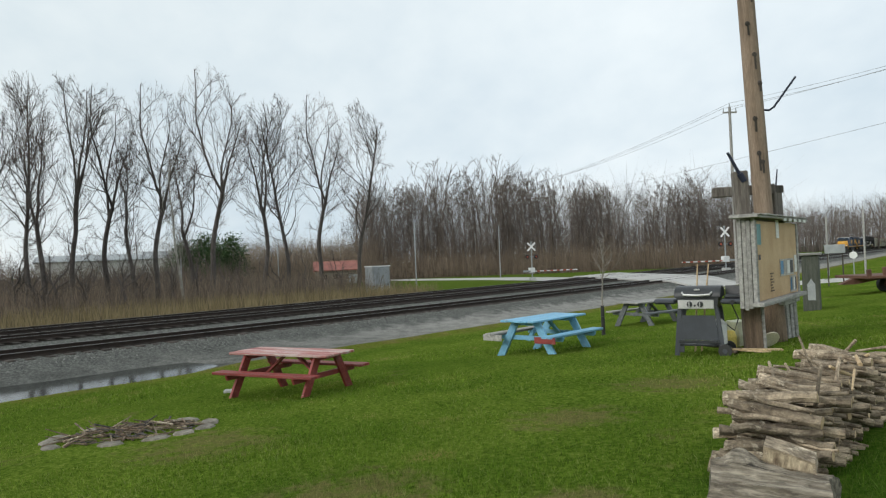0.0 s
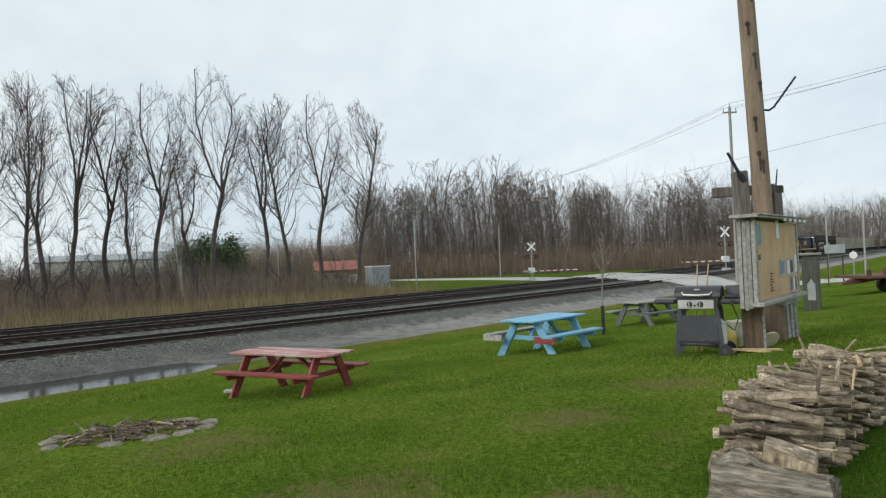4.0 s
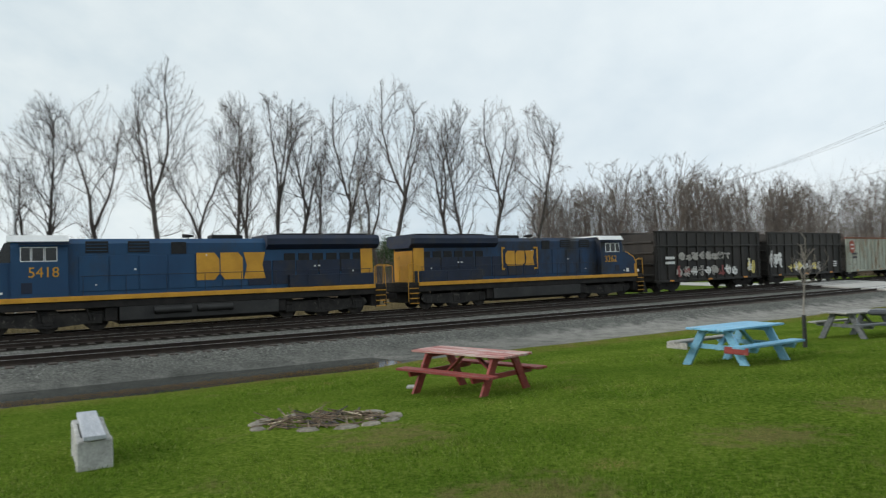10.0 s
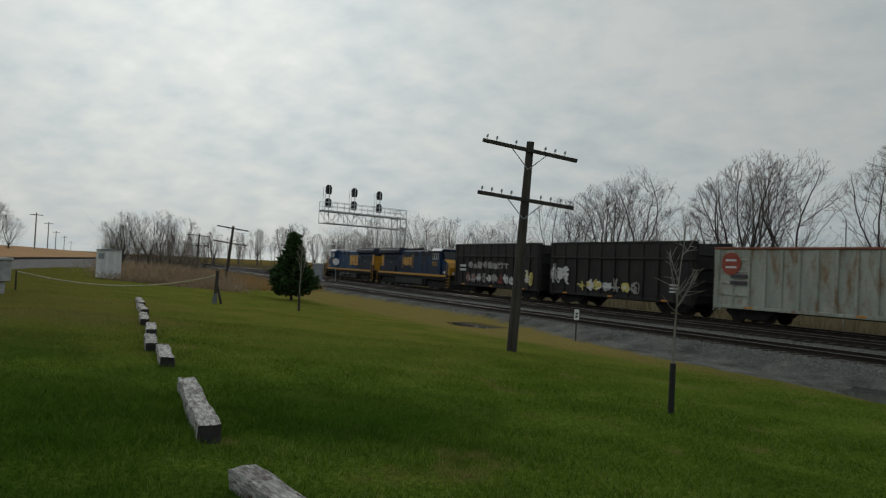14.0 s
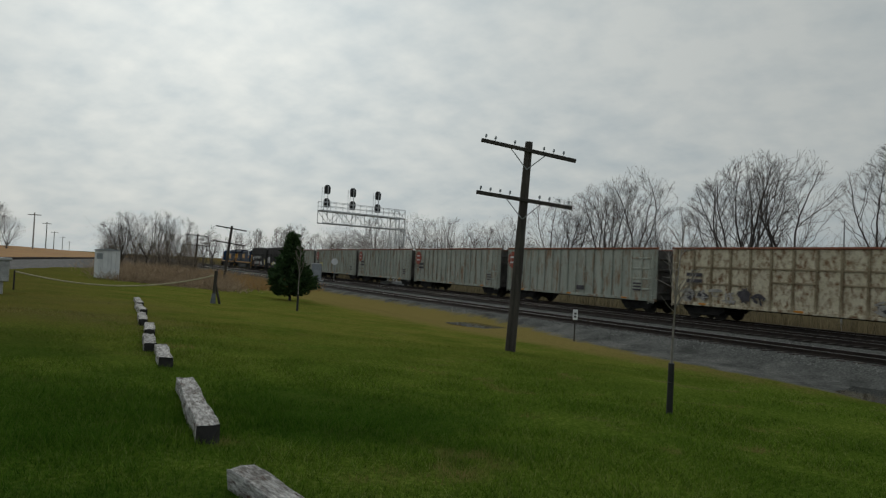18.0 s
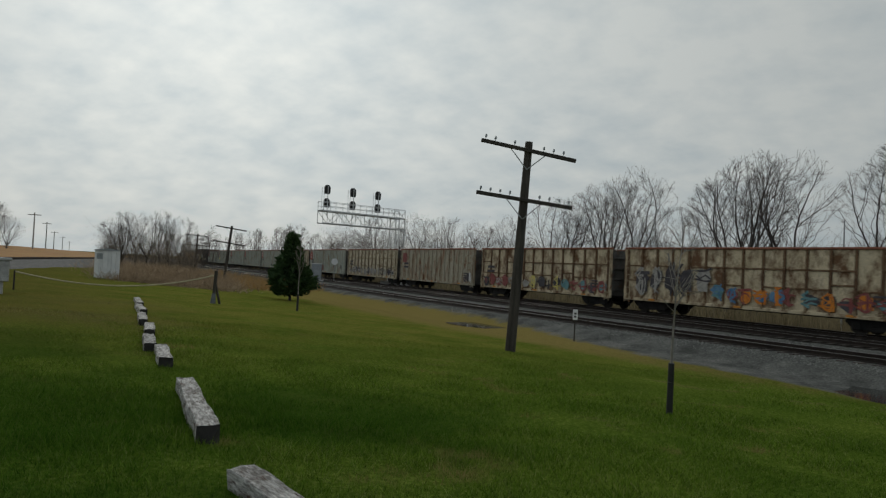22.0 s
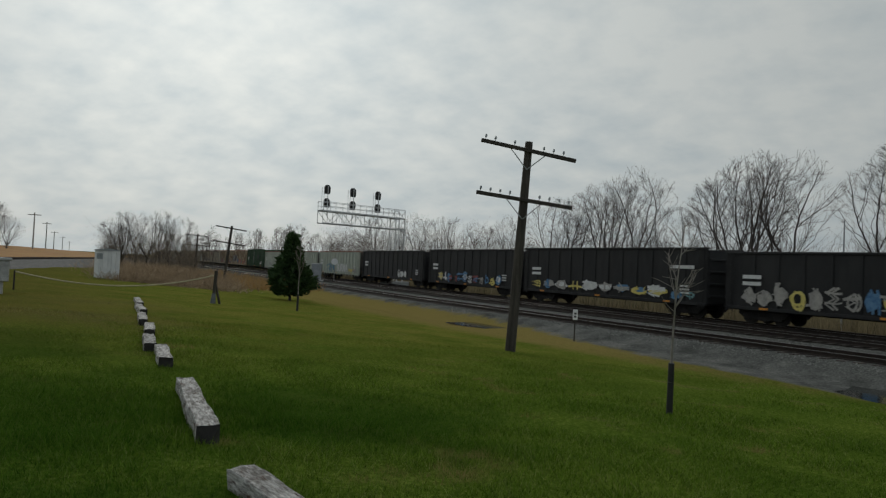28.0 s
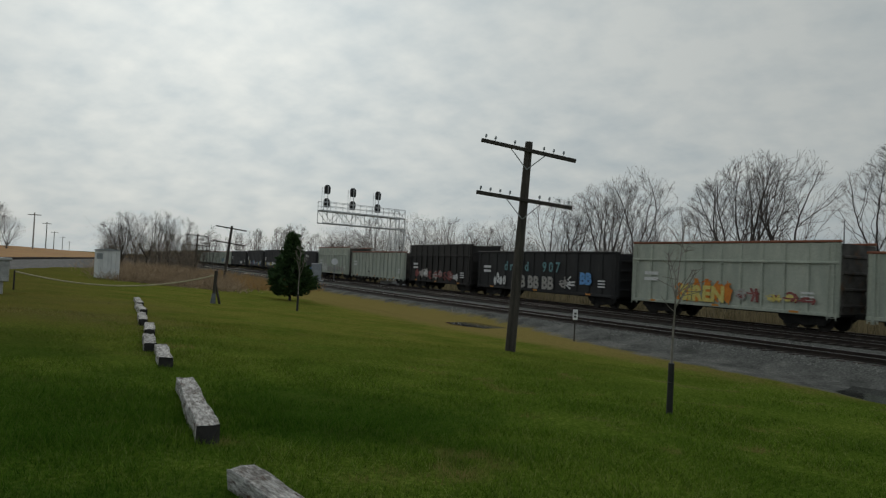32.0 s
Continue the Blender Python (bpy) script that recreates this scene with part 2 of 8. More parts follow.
PAINTS = {
    "black": car_paint("gondola_black", (0.010, 0.010, 0.011), (0.022, 0.021, 0.021), (0.05, 0.045, 0.04), 0.35),
    "brownblack": car_paint("gondola_brown_black", (0.011, 0.010, 0.009), (0.026, 0.021, 0.018), (0.055, 0.045, 0.038), 0.4),
    "grey": car_paint("gondola_grey", (0.33, 0.350, 0.295), (0.47, 0.485, 0.41), (0.24, 0.13, 0.058), 0.74, 0.2, (1.6, 1, 0.5), 1.0),
    "greyclean": car_paint("gondola_light_grey", (0.37, 0.400, 0.335), (0.49, 0.515, 0.43), (0.22, 0.17, 0.12), 0.42),
    "cream": car_paint("gondola_cream", (0.56, 0.49, 0.34), (0.70, 0.64, 0.48), (0.20, 0.098, 0.038), 0.86, 0.2, (1.5, 1.5, 1.0), 2.6),
    "rusty": car_paint("gondola_rusty", (0.60, 0.50, 0.33), (0.70, 0.60, 0.42), (0.15, 0.072, 0.030), 0.92, 0.2, (1.2, 1.2, 0.8), 0.9),
    "tan": car_paint("gondola_tan", (0.38, 0.34, 0.25), (0.47, 0.43, 0.33), (0.22, 0.105, 0.045), 0.86),
    "green": car_paint("gondola_green", (0.022, 0.055, 0.024), (0.035, 0.085, 0.035), (0.05, 0.04, 0.03), 0.35),
}
M_RIBRUST = surf("rusty_rib", (0.10, 0.050, 0.025), (0.22, 0.13, 0.065), 1.6, 0.85, 0, 25, 0.3, 0.3, wear=(0.50, 0.43, 0.28), wear_at=(0.56, 0.66), wear_scale=2.5)
M_ENDGRIME = surf("grimy_car_end", (0.045, 0.040, 0.034), (0.12, 0.11, 0.095), 1.2, 0.85, 0, 20, 0.3, 0.3, wear=(0.12, 0.065, 0.035), wear_at=(0.55, 0.7), wear_scale=1.5)
M_RIBCREAM = surf("stained_rib", (0.20, 0.15, 0.085), (0.42, 0.35, 0.235), 1.6, 0.8, 0, 25, 0.3, 0.3, wear=(0.14, 0.075, 0.035), wear_at=(0.54, 0.66), wear_scale=2.0)
M_TOPRUST = surf("top_rail_rust", (0.20, 0.065, 0.035), (0.30, 0.11, 0.06), 2, 0.8, 0, 30)
M_RED = surf("sign_red", (0.30, 0.055, 0.03), (0.38, 0.085, 0.05), 3, 0.7, 0, 30, 0.2)
M_GRAF = {"white": surf("spray_white", (0.60, 0.60, 0.58), (0.72, 0.72, 0.70), 4, 0.7), "grey": surf("spray_grey", (0.28, 0.27, 0.25), (0.45, 0.42, 0.38), 4, 0.7),
          "blue": surf("spray_blue", (0.05, 0.15, 0.30), (0.14, 0.28, 0.44), 4, 0.7), "orange": surf("spray_orange", (0.60, 0.17, 0.02), (0.72, 0.26, 0.03), 4, 0.7),
          "yellow": surf("spray_yellow", (0.62, 0.50, 0.12), (0.70, 0.60, 0.20), 4, 0.7), "red": surf("spray_red", (0.22, 0.05, 0.045), (0.30, 0.09, 0.08), 4, 0.7),
          "sky": surf("spray_sky_blue", (0.10, 0.28, 0.60), (0.16, 0.38, 0.70), 4, 0.7), "teal": surf("spray_teal", (0.10, 0.24, 0.26), (0.18, 0.33, 0.34), 4, 0.7), "dark": surf("spray_dark", (0.04, 0.035, 0.04), (0.09, 0.08, 0.09), 4, 0.7)}


# ---- mesh helpers ----
class Build:
    """Collects vertices and faces of one mesh."""

    def __init__(self):
        self.v, self.f = [], []

    def add(self, verts, faces):
        k = len(self.v)
        self.v += [tuple(p) for p in verts]
        self.f += [tuple(i + k for i in q) for q in faces]
        return self

    def box(self, x0, y0, z0, x1, y1, z1, c=0.0, m=None):
        """A box; c: width of the chamfer on its edges."""
        if c <= 0:
            p = [(x, y, z) for z in (z0, z1) for y in (y0, y1) for x in (x0, x1)]
            q = [(0, 2, 3, 1), (4, 5, 7, 6), (0, 1, 5, 4), (2, 6, 7, 3), (0, 4, 6, 2), (1, 3, 7, 5)]
        else:
            p, q = [], []
            c = min(c, (x1 - x0) * 0.45, (y1 - y0) * 0.45, (z1 - z0) * 0.45)
            for z, ins in ((z0, c), (z0 + c, 0), (z1 - c, 0), (z1, c)):
                a, b, d, e = x0 + ins, x1 - ins, y0 + ins, y1 - ins
                k = c if ins == 0 else c * 0.5
                p += [(a + k, d, z), (b - k, d, z), (b, d + k, z), (b, e - k, z), (b - k, e, z), (a + k, e, z), (a, e - k, z), (a, d + k, z)]
            for r in range(3):
                for i in range(8):
                    j = (i + 1) % 8
                    q.append((r * 8 + i, r * 8 + j, r * 8 + 8 + j, r * 8 + 8 + i))
            q += [tuple(range(7, -1, -1)), tuple(range(24, 32))]
        if m is not None:
            p = [m @ Vector(s) for s in p]
        return self.add(p, q)

    def tube(self, a, b, r0, r1=None, n=8, caps=True):
        a, b = Vector(a), Vector(b)
        r1 = r0 if r1 is None else r1
        d = (b - a).normalized()
        s = d.orthogonal().normalized()
        t = d.cross(s)
        p = []
        for o, r in ((a, r0), (b, r1)):
            for i in range(n):
                w = 2 * math.pi * i / n
                p.append(o + (s * math.cos(w) + t * math.sin(w)) * r)
        q = [(i, (i + 1) % n, n + (i + 1) % n, n + i) for i in range(n)]
        if caps:
            q += [tuple(range(n - 1, -1, -1)), tuple(range(n, 2 * n))]
        return self.add(p, q)

    def path(self, pts, r, n=6):
        """One bent tube through all the points."""
        P = [Vector(p) for p in pts]
        k, ref = len(P), None
        ring = []
        for i, p in enumerate(P):
            d = (P[min(i + 1, k - 1)] - P[max(i - 1, 0)]).normalized()
            s = d.orthogonal().normalized() if ref is None else (ref - d * ref.dot(d)).normalized()
            ref = s
            t = d.cross(s)
            for j in range(n):
                w = 2 * math.pi * j / n
                ring.append(p + (s * math.cos(w) + t * math.sin(w)) * r)
        q = [(i * n + j, i * n + (j + 1) % n, (i + 1) * n + (j + 1) % n, (i + 1) * n + j) for i in range(k - 1) for j in range(n)]
        q += [tuple(range(n - 1, -1, -1)), tuple(range((k - 1) * n, k * n))]
        return self.add(ring, q)

    def prism(self, prof, x0, x1, m=None):
        """A profile of (y, z) points, drawn out along x."""
        k = len(prof)
        p = [(x, y, z) for x in (x0, x1) for y, z in prof]
        q = [(i, (i + 1) % k, k + (i + 1) % k, k + i) for i in range(k)] + [tuple(range(k - 1, -1, -1)), tuple(range(k, 2 * k))]
        if m is not None:
            p = [m @ Vector(s) for s in p]
        return self.add(p, q)

    def slab(self, prof, y0, y1, m=None):
        """A profile of (x, z) points, drawn out along y."""
        k = len(prof)
        p = [(x, y, z) for y in (y0, y1) for x, z in prof]
        q = [(i, (i + 1) % k, k + (i + 1) % k, k + i) for i in range(k)] + [tuple(range(k - 1, -1, -1)), tuple(range(k, 2 * k))]
        if m is not None:
            p = [m @ Vector(s) for s in p]
        return self.add(p, q)

    def mesh(self, name, mat, smooth=False):
        me = bpy.data.meshes.new(name)
        me.from_pydata(self.v, [], self.f)
        me.materials.append(mat)
        bm = bmesh.new()
        bm.from_mesh(me)
        bmesh.ops.recalc_face_normals(bm, faces=bm.faces)
        bm.to_mesh(me)
        bm.free()
        if smooth:
            me.polygons.foreach_set("use_smooth", [True] * len(me.polygons))
            me.set_sharp_from_angle(angle=radians(38))
        return me


def part(name, b, mat, parent=None, label="", smooth=False, m=None):
    """Links a Build (or a mesh) as one mesh object under a thing or a part."""
    ob = new(name, b if isinstance(b, bpy.types.Mesh) else b.mesh(name, mat, smooth))
    if parent is not None:
        ob.parent = parent
    if m is not None:
        ob.matrix_basis = m
    return tagged(ob, label)


def thing(name, label, category, m=None, group="", kind=""):
    ob = new(name)
    ob.empty_display_size = 0.2
    if m is not None:
        ob.matrix_basis = m
    return tagged(ob, label, category, group, kind)


def raw_mesh(name, verts, tris, mat):
    """A large mesh of triangles from numpy arrays."""
    me = bpy.data.meshes.new(name)
    nv, nf = len(verts), len(tris)
    me.vertices.add(nv)
    me.vertices.foreach_set("co", np.asarray(verts, np.float32).ravel())
    me.loops.add(nf * 3)
    me.loops.foreach_set("vertex_index", np.asarray(tris, np.int32).ravel())
    me.polygons.add(nf)
    me.polygons.foreach_set("loop_start", np.arange(0, nf * 3, 3, dtype=np.int32))
    me.update(calc_edges=True)
    me.materials.append(mat)
    return me


def text_mesh(name, body, size, mat, depth=0.01, fat=0.0):
    cu = bpy.data.curves.new(name, "FONT")
    cu.body, cu.size, cu.extrude, cu.align_x, cu.resolution_u, cu.offset = body, size, depth, "CENTER", 3, fat
    ob = bpy.data.objects.new(name, cu)
    scene.collection.objects.link(ob)
    me = bpy.data.meshes.new_from_object(ob.evaluated_get(bpy.context.evaluated_depsgraph_get()))
    bpy.data.objects.remove(ob)
    me.materials.clear()
    me.materials.append(mat)
    return me


# ---- the railway line: u runs along the way of travel, v to its left, D is the distance from the far track ----
H = np.array([-0.70007, -0.71407])
N = np.array([0.71407, -0.70007])
BEND, V_FAR = 0.00085, -35.2


def sag(u):
    a = np.abs(u)
    lim = np.where(np.asarray(u) < 0, 75.0, 60.0)
    return np.where(a < lim, BEND * a * a, BEND * lim * lim + 2 * BEND * lim * (a - lim))


def spot(u, d):
    """World x, y at u along and D off the far track."""
    v = V_FAR + d - float(sag(u))
    return float(u * H[0] + v * N[0]), float(u * H[1] + v * N[1])


def off_track(x, y):
    u = x * H[0] + y * H[1]
    return u, x * N[0] + y * N[1] - V_FAR + sag(u)


PROFILE = [(-900, -0.9), (-30, -0.9), (-8, -0.8), (-4.2, -0.62), (-2.3, -0.2), (12.7, -0.2), (13.7, -0.5), (14.3, -0.66), (16.0, -0.66), (16.8, -0.57), (19, -0.50), (35, 0.65), (60, 1.0), (900, 1.0)]
PD, PZ = [a for a, b in PROFILE], [b for a, b in PROFILE]


def ground_z(x, y):
    u, d = off_track(x, y)
    return float(np.interp(d, PD, PZ))


# ---- ground ----
def ground_material():
    m = bpy.data.materials.new("ground")
    nt, b = nodes_of(m)
    at_d = nt.nodes.new("ShaderNodeAttribute")
    at_d.attribute_name = "lateral"
    at_u = nt.nodes.new("ShaderNodeAttribute")
    at_u.attribute_name = "along"
    big = noise_of(nt, 0.35, 5, 0.6, kind="Position")
    mid = noise_of(nt, 1.6, 5, 0.65, kind="Position", offset=(9, 4, 0))
    fine = noise_of(nt, 16, 4, 0.7, kind="Position")
    grit = noise_of(nt, 13, 5, 0.85, kind="Position")
    d = math_of(nt, "ADD", at_d.outputs["Fac"], math_of(nt, "MULTIPLY_ADD", mid, 1.6, -0.8))
    d = math_of(nt, "ADD", d, math_of(nt, "MULTIPLY_ADD", fine, 0.5, -0.25))

    def step(lo, hi, src=None):
        r = nt.nodes.new("ShaderNodeMapRange")
        r.interpolation_type = "SMOOTHSTEP"
        r.inputs["From Min"].default_value, r.inputs["From Max"].default_value = lo, hi
        nt.links.new(src or d, r.inputs["Value"])
        return r.outputs[0]

    straw = ramp_of(nt, mid, [(0.3, (0.055, 0.045, 0.022)), (0.5, (0.13, 0.105, 0.055)), (0.7, (0.075, 0.085, 0.028))])
    field = ramp_of(nt, big, [(0.35, (0.20, 0.135, 0.045)), (0.65, (0.15, 0.12, 0.04))])
    straw = mix_of(nt, step(-60, -30), field, straw)
    verge = ramp_of(nt, fine, [(0.3, (0.05, 0.085, 0.012)), (0.7, (0.11, 0.15, 0.03))])
    straw = mix_of(nt, step(-47, -43, at_u.outputs["Fac"]), verge, straw)
    dark = ramp_of(nt, grit, [(0.3, (0.006, 0.0055, 0.005)), (0.7, (0.034, 0.030, 0.026))])
    gravel = mix_of(nt, 1.0, ramp_of(nt, grit, [(0.32, (0.045, 0.045, 0.042)), (0.5, (0.125, 0.128, 0.12)), (0.66, (0.25, 0.25, 0.235))]),
                    ramp_of(nt, mid, [(0.3, (0.8, 0.8, 0.8)), (0.7, (1.1, 1.1, 1.08))]), "MULTIPLY")
    road = ramp_of(nt, noise_of(nt, 0.7, 6, 0.65, kind="Position", stretch=(1, 1, 1)), [(0.35, (0.075, 0.077, 0.071)), (0.5, (0.135, 0.137, 0.128)), (0.66, (0.20, 0.198, 0.182))])
    road = mix_of(nt, 1.0, road, ramp_of(nt, grit, [(0.32, (0.5, 0.5, 0.5)), (0.66, (1.4, 1.4, 1.4))]), "MULTIPLY")
    # towards the crossing the lane is pale and trodden
    pale = math_of(nt, "MULTIPLY", math_of(nt, "SUBTRACT", 1.0, step(-24, -8, at_u.outputs["Fac"])), ramp_of(nt, mid, [(0.35, (0.35, 0.35, 0.35)), (0.6, (1, 1, 1))]))
    road = mix_of(nt, pale, road, ramp_of(nt, grit, [(0.3, (0.22, 0.215, 0.20)), (0.7, (0.38, 0.37, 0.345))]))
    dry = mix_of(nt, ramp_of(nt, mid, [(0.4, (0, 0, 0)), (0.6, (0.8, 0.8, 0.8))]), ramp_of(nt, fine, [(0.3, (0.105, 0.095, 0.028)), (0.7, (0.20, 0.175, 0.055))]), ramp_of(nt, fine, [(0.3, (0.06, 0.080, 0.012)), (0.7, (0.16, 0.18, 0.03))]))
    dry = mix_of(nt, math_of(nt, "MULTIPLY", step(8, 22, at_u.outputs["Fac"]), 0.8), dry, ramp_of(nt, fine, [(0.3, (0.19, 0.145, 0.048)), (0.7, (0.34, 0.265, 0.095))]))
    lawn = ramp_of(nt, fine, [(0.30, (0.033, 0.060, 0.009)), (0.5, (0.088, 0.142, 0.018)), (0.68, (0.185, 0.228, 0.050))])
    lawn = mix_of(nt, 1.0, lawn, ramp_of(nt, big, [(0.3, (0.66, 0.76, 0.6)), (0.7, (1.3, 1.2, 1.2))]), "MULTIPLY")
    soil = ramp_of(nt, grit, [(0.3, (0.11, 0.085, 0.038)), (0.7, (0.21, 0.17, 0.080))])
    patches = ramp_of(nt, noise_of(nt, 0.55, 6, 0.7, kind="Position", offset=(2.7, 6.1, 0)), [(0.60, (0, 0, 0)), (0.70, (0.6, 0.6, 0.6))])
    lawn = mix_of(nt, patches, lawn, soil)
    lawn = mix_of(nt, worn_spots(nt), lawn, soil)
    tired = math_of(nt, "MULTIPLY", math_of(nt, "MULTIPLY", step(28, 38), step(10, 22, at_u.outputs["Fac"])), 0.72)
    lawn = mix_of(nt, lush_shade_spots(nt), lawn, (0.022, 0.062, 0.008))
    lawn = mix_of(nt, olive_share(nt), lawn, ramp_of(nt, fine, [(0.3, (0.125, 0.118, 0.020)), (0.7, (0.28, 0.255, 0.062))]))
    lawn = mix_of(nt, tired, lawn, ramp_of(nt, fine, [(0.3, (0.085, 0.075, 0.022)), (0.7, (0.15, 0.125, 0.04))]))
    col = mix_of(nt, step(-5.4, -4.2), straw, dark)
    col = mix_of(nt, step(5.6, 6.4), col, gravel)
    # farther down the line the lane narrows and the grass comes up to it, with a wide dry rim
    near = math_of(nt, "ADD", d, math_of(nt, "MULTIPLY", step(9, 34, at_u.outputs["Fac"]), 3.2))
    col = mix_of(nt, step(13.0, 14.0, near), col, road)
    col = mix_of(nt, step(16.0, 16.8, near), col, dry)
    rim = math_of(nt, "ADD", near, math_of(nt, "MULTIPLY", step(8, 34, at_u.outputs["Fac"]), -4.4))
    col = mix_of(nt, step(16.2, 18.2, rim), col, lawn)
    nt.links.new(col, b.inputs["Base Color"])
    b.inputs["Roughness"].default_value = 0.95
    b.inputs["Specular IOR Level"].default_value = 0.0
    bump_of(nt, b, math_of(nt, "ADD", grit, math_of(nt, "MULTIPLY", fine, 1.5)), 0.7, 0.05)
    return m


HOLLOWS = [(-10.5, 3.6), (3.0, 11.0), (27.5, 31.5)]


def build_ground():
    us = np.unique(np.concatenate([np.arange(-120, 121, 1.5), np.arange(-300, 301, 12), np.geomspace(300, 2600, 14), -np.geomspace(300, 2600, 14)]))
    ds = np.unique(np.concatenate([np.arange(-9, 38, 0.5), PD, np.arange(-80, 100, 5), np.geomspace(100, 2600, 14), -np.geomspace(100, 2600, 14)]))
    uu, dd = np.meshgrid(us, ds)
    v = V_FAR + dd - sag(uu)
    x, y = uu * H[0] + v * N[0], uu * H[1] + v * N[1]
    z = np.interp(dd, PD, PZ)
    rough = np.array([noise.noise(Vector((a * 0.35, b * 0.35, 0))) for a, b in zip(x.ravel(), y.ravel())]).reshape(x.shape)
    z = z + rough * np.where((dd > 18) | (dd < -5), 0.05, 0.012)
    # shallow hollows hold the puddles; the lane lies higher between them
    hollow = np.zeros_like(uu)
    for u0, u1 in HOLLOWS:
        hollow = np.maximum(hollow, np.clip((uu - u0) / 1.5, 0, 1) * np.clip((u1 - uu) / 1.5, 0, 1))
    low = (dd > 13.9) & (dd < 16.9)
    z = z + np.where(low, 0.09 * (1 - hollow) - 0.02 * hollow + rough * 0.035, 0)
    me = bpy.data.meshes.new("ground")
    nr, nc = uu.shape
    idx = np.arange(nr * nc).reshape(nr, nc)
    quads = np.stack([idx[:-1, :-1], idx[:-1, 1:], idx[1:, 1:], idx[1:, :-1]], -1).reshape(-1, 4)
    me.from_pydata(np.stack([x, y, z], -1).reshape(-1, 3).tolist(), [], quads.tolist())
    for nm, arr in (("lateral", dd), ("along", uu)):
        me.attributes.new(nm, "FLOAT", "POINT").data.foreach_set("value", arr.astype(np.float32).ravel())
    bm = bmesh.new()
    bm.from_mesh(me)
    bmesh.ops.recalc_face_normals(bm, faces=bm.faces)
    bm.to_mesh(me)
    bm.free()
    if me.polygons[0].normal.z < 0:
        me.flip_normals()
    me.materials.append(ground_material())
    me.polygons.foreach_set("use_smooth", [True] * len(me.polygons))
    tagged(new("ground", me), "green lawn sloping to a gravel lane, dark ballast and dry scrub", "ground", kind="structure")


build_ground()


def strip(name, pts, width, lift, mat, label, category, thick=0.12):
    """A lane that lies on the ground along a line of points; it has thickness."""
    P = [Vector((*p, 0)) for p in pts]
    fine = []
    for a, b in zip(P, P[1:]):
        k = max(1, int((b - a).length / 2.0))
        fine += [a.lerp(b, i / k) for i in range(k)]
    fine.append(P[-1])
    for _ in range(3):
        fine = [fine[0]] + [(a + b * 2 + c) / 4 for a, b, c in zip(fine, fine[1:], fine[2:])] + [fine[-1]]
    bd = Build()
    cols = 6
    for i, p in enumerate(fine):
        d = (fine[min(i + 1, len(fine) - 1)] - fine[max(i - 1, 0)]).normalized()
        s = Vector((d.y, -d.x, 0))
        for j in range(cols + 1):
            q = p + s * width * (j / cols - 0.5) * (1 + 0.06 * noise.noise(p * 0.2))
            bd.v.append((q.x, q.y, lift(q.x, q.y)))
        for j in range(cols + 1):
            q = bd.v[-cols - 1]
            bd.v.append((q[0], q[1], q[2] - thick))
    k = 2 * (cols + 1)
    for i in range(len(fine) - 1):
        for j in range(cols):
            a = i * k + j
            bd.f.append((a, a + 1, a + k + 1, a + k))
        bd.f.append((i * k, i * k + cols + 1, (i + 1) * k + cols + 1, (i + 1) * k))
        bd.f.append((i * k + cols, (i + 1) * k + cols, (i + 1) * k + 2 * cols + 1, i * k + 2 * cols + 1))
    ob = new(name, bd.mesh(name, mat, True))
    return tagged(ob, label, category, kind="structure")


M_LANE = surf("pale_lane", (0.34, 0.335, 0.32), (0.46, 0.45, 0.43), 0.5, 0.9, 0, 25, 0.15, 0.3)


def lane_z(x, y):
    u, d = off_track(x, y)
    z = float(np.interp(d, [-40, -13, -6, -4, 12.5, 15.5, 18], [-2, -2, -0.35, -0.02, -0.02, -0.55, -2]))
    return max(z, ground_z(x, y) + 0.03)


strip("road", [(58, 40), (40, 41.5), (27, 45), (20.5, 55), (18.5, 72), (16, 90), (8, 108), (-8, 124), (-40, 146), (-70, 160)], 7.5, lane_z, M_LANE, "pale grey gravel road over the level crossing", "road")

# puddles along the lower edge of the lawn
M_WATER = bpy.data.materials.new("puddle_water")
_nt, _b = nodes_of(M_WATER)
_b.inputs["Base Color"].default_value = (0.02, 0.022, 0.02, 1)
_b.inputs["Roughness"].default_value = 0.09
_b.inputs["IOR"].default_value = 1.33
bump_of(_nt, _b, noise_of(_nt, 5, 3, 0.5, kind="Position"), 0.10, 0.01)


def puddle(u0, u1, d0, d1, seed):
    """Still water: a level sheet that the ground around it cuts off."""
    n = 24
    bd = Build()
    for i in range(n):
        a, b = u0 + (u1 - u0) * i / n, u0 + (u1 - u0) * (i + 1) / n
        bd.add([(*spot(a, d0), -0.605), (*spot(b, d0), -0.605), (*spot(b, d1), -0.605), (*spot(a, d1), -0.605)], [(0, 1, 2, 3)])
    tagged(new("puddle", bd.mesh("puddle", M_WATER)), "shallow rain puddle reflecting the sky on gravel", "puddle", "puddles by the lane", "structure")


puddle(-10.6, 3.3, 14.0, 16.7, 1)
puddle(3.3, 11.2, 14.0, 16.7, 2)
puddle(26.9, 32.1, 14.2, 16.2, 4)


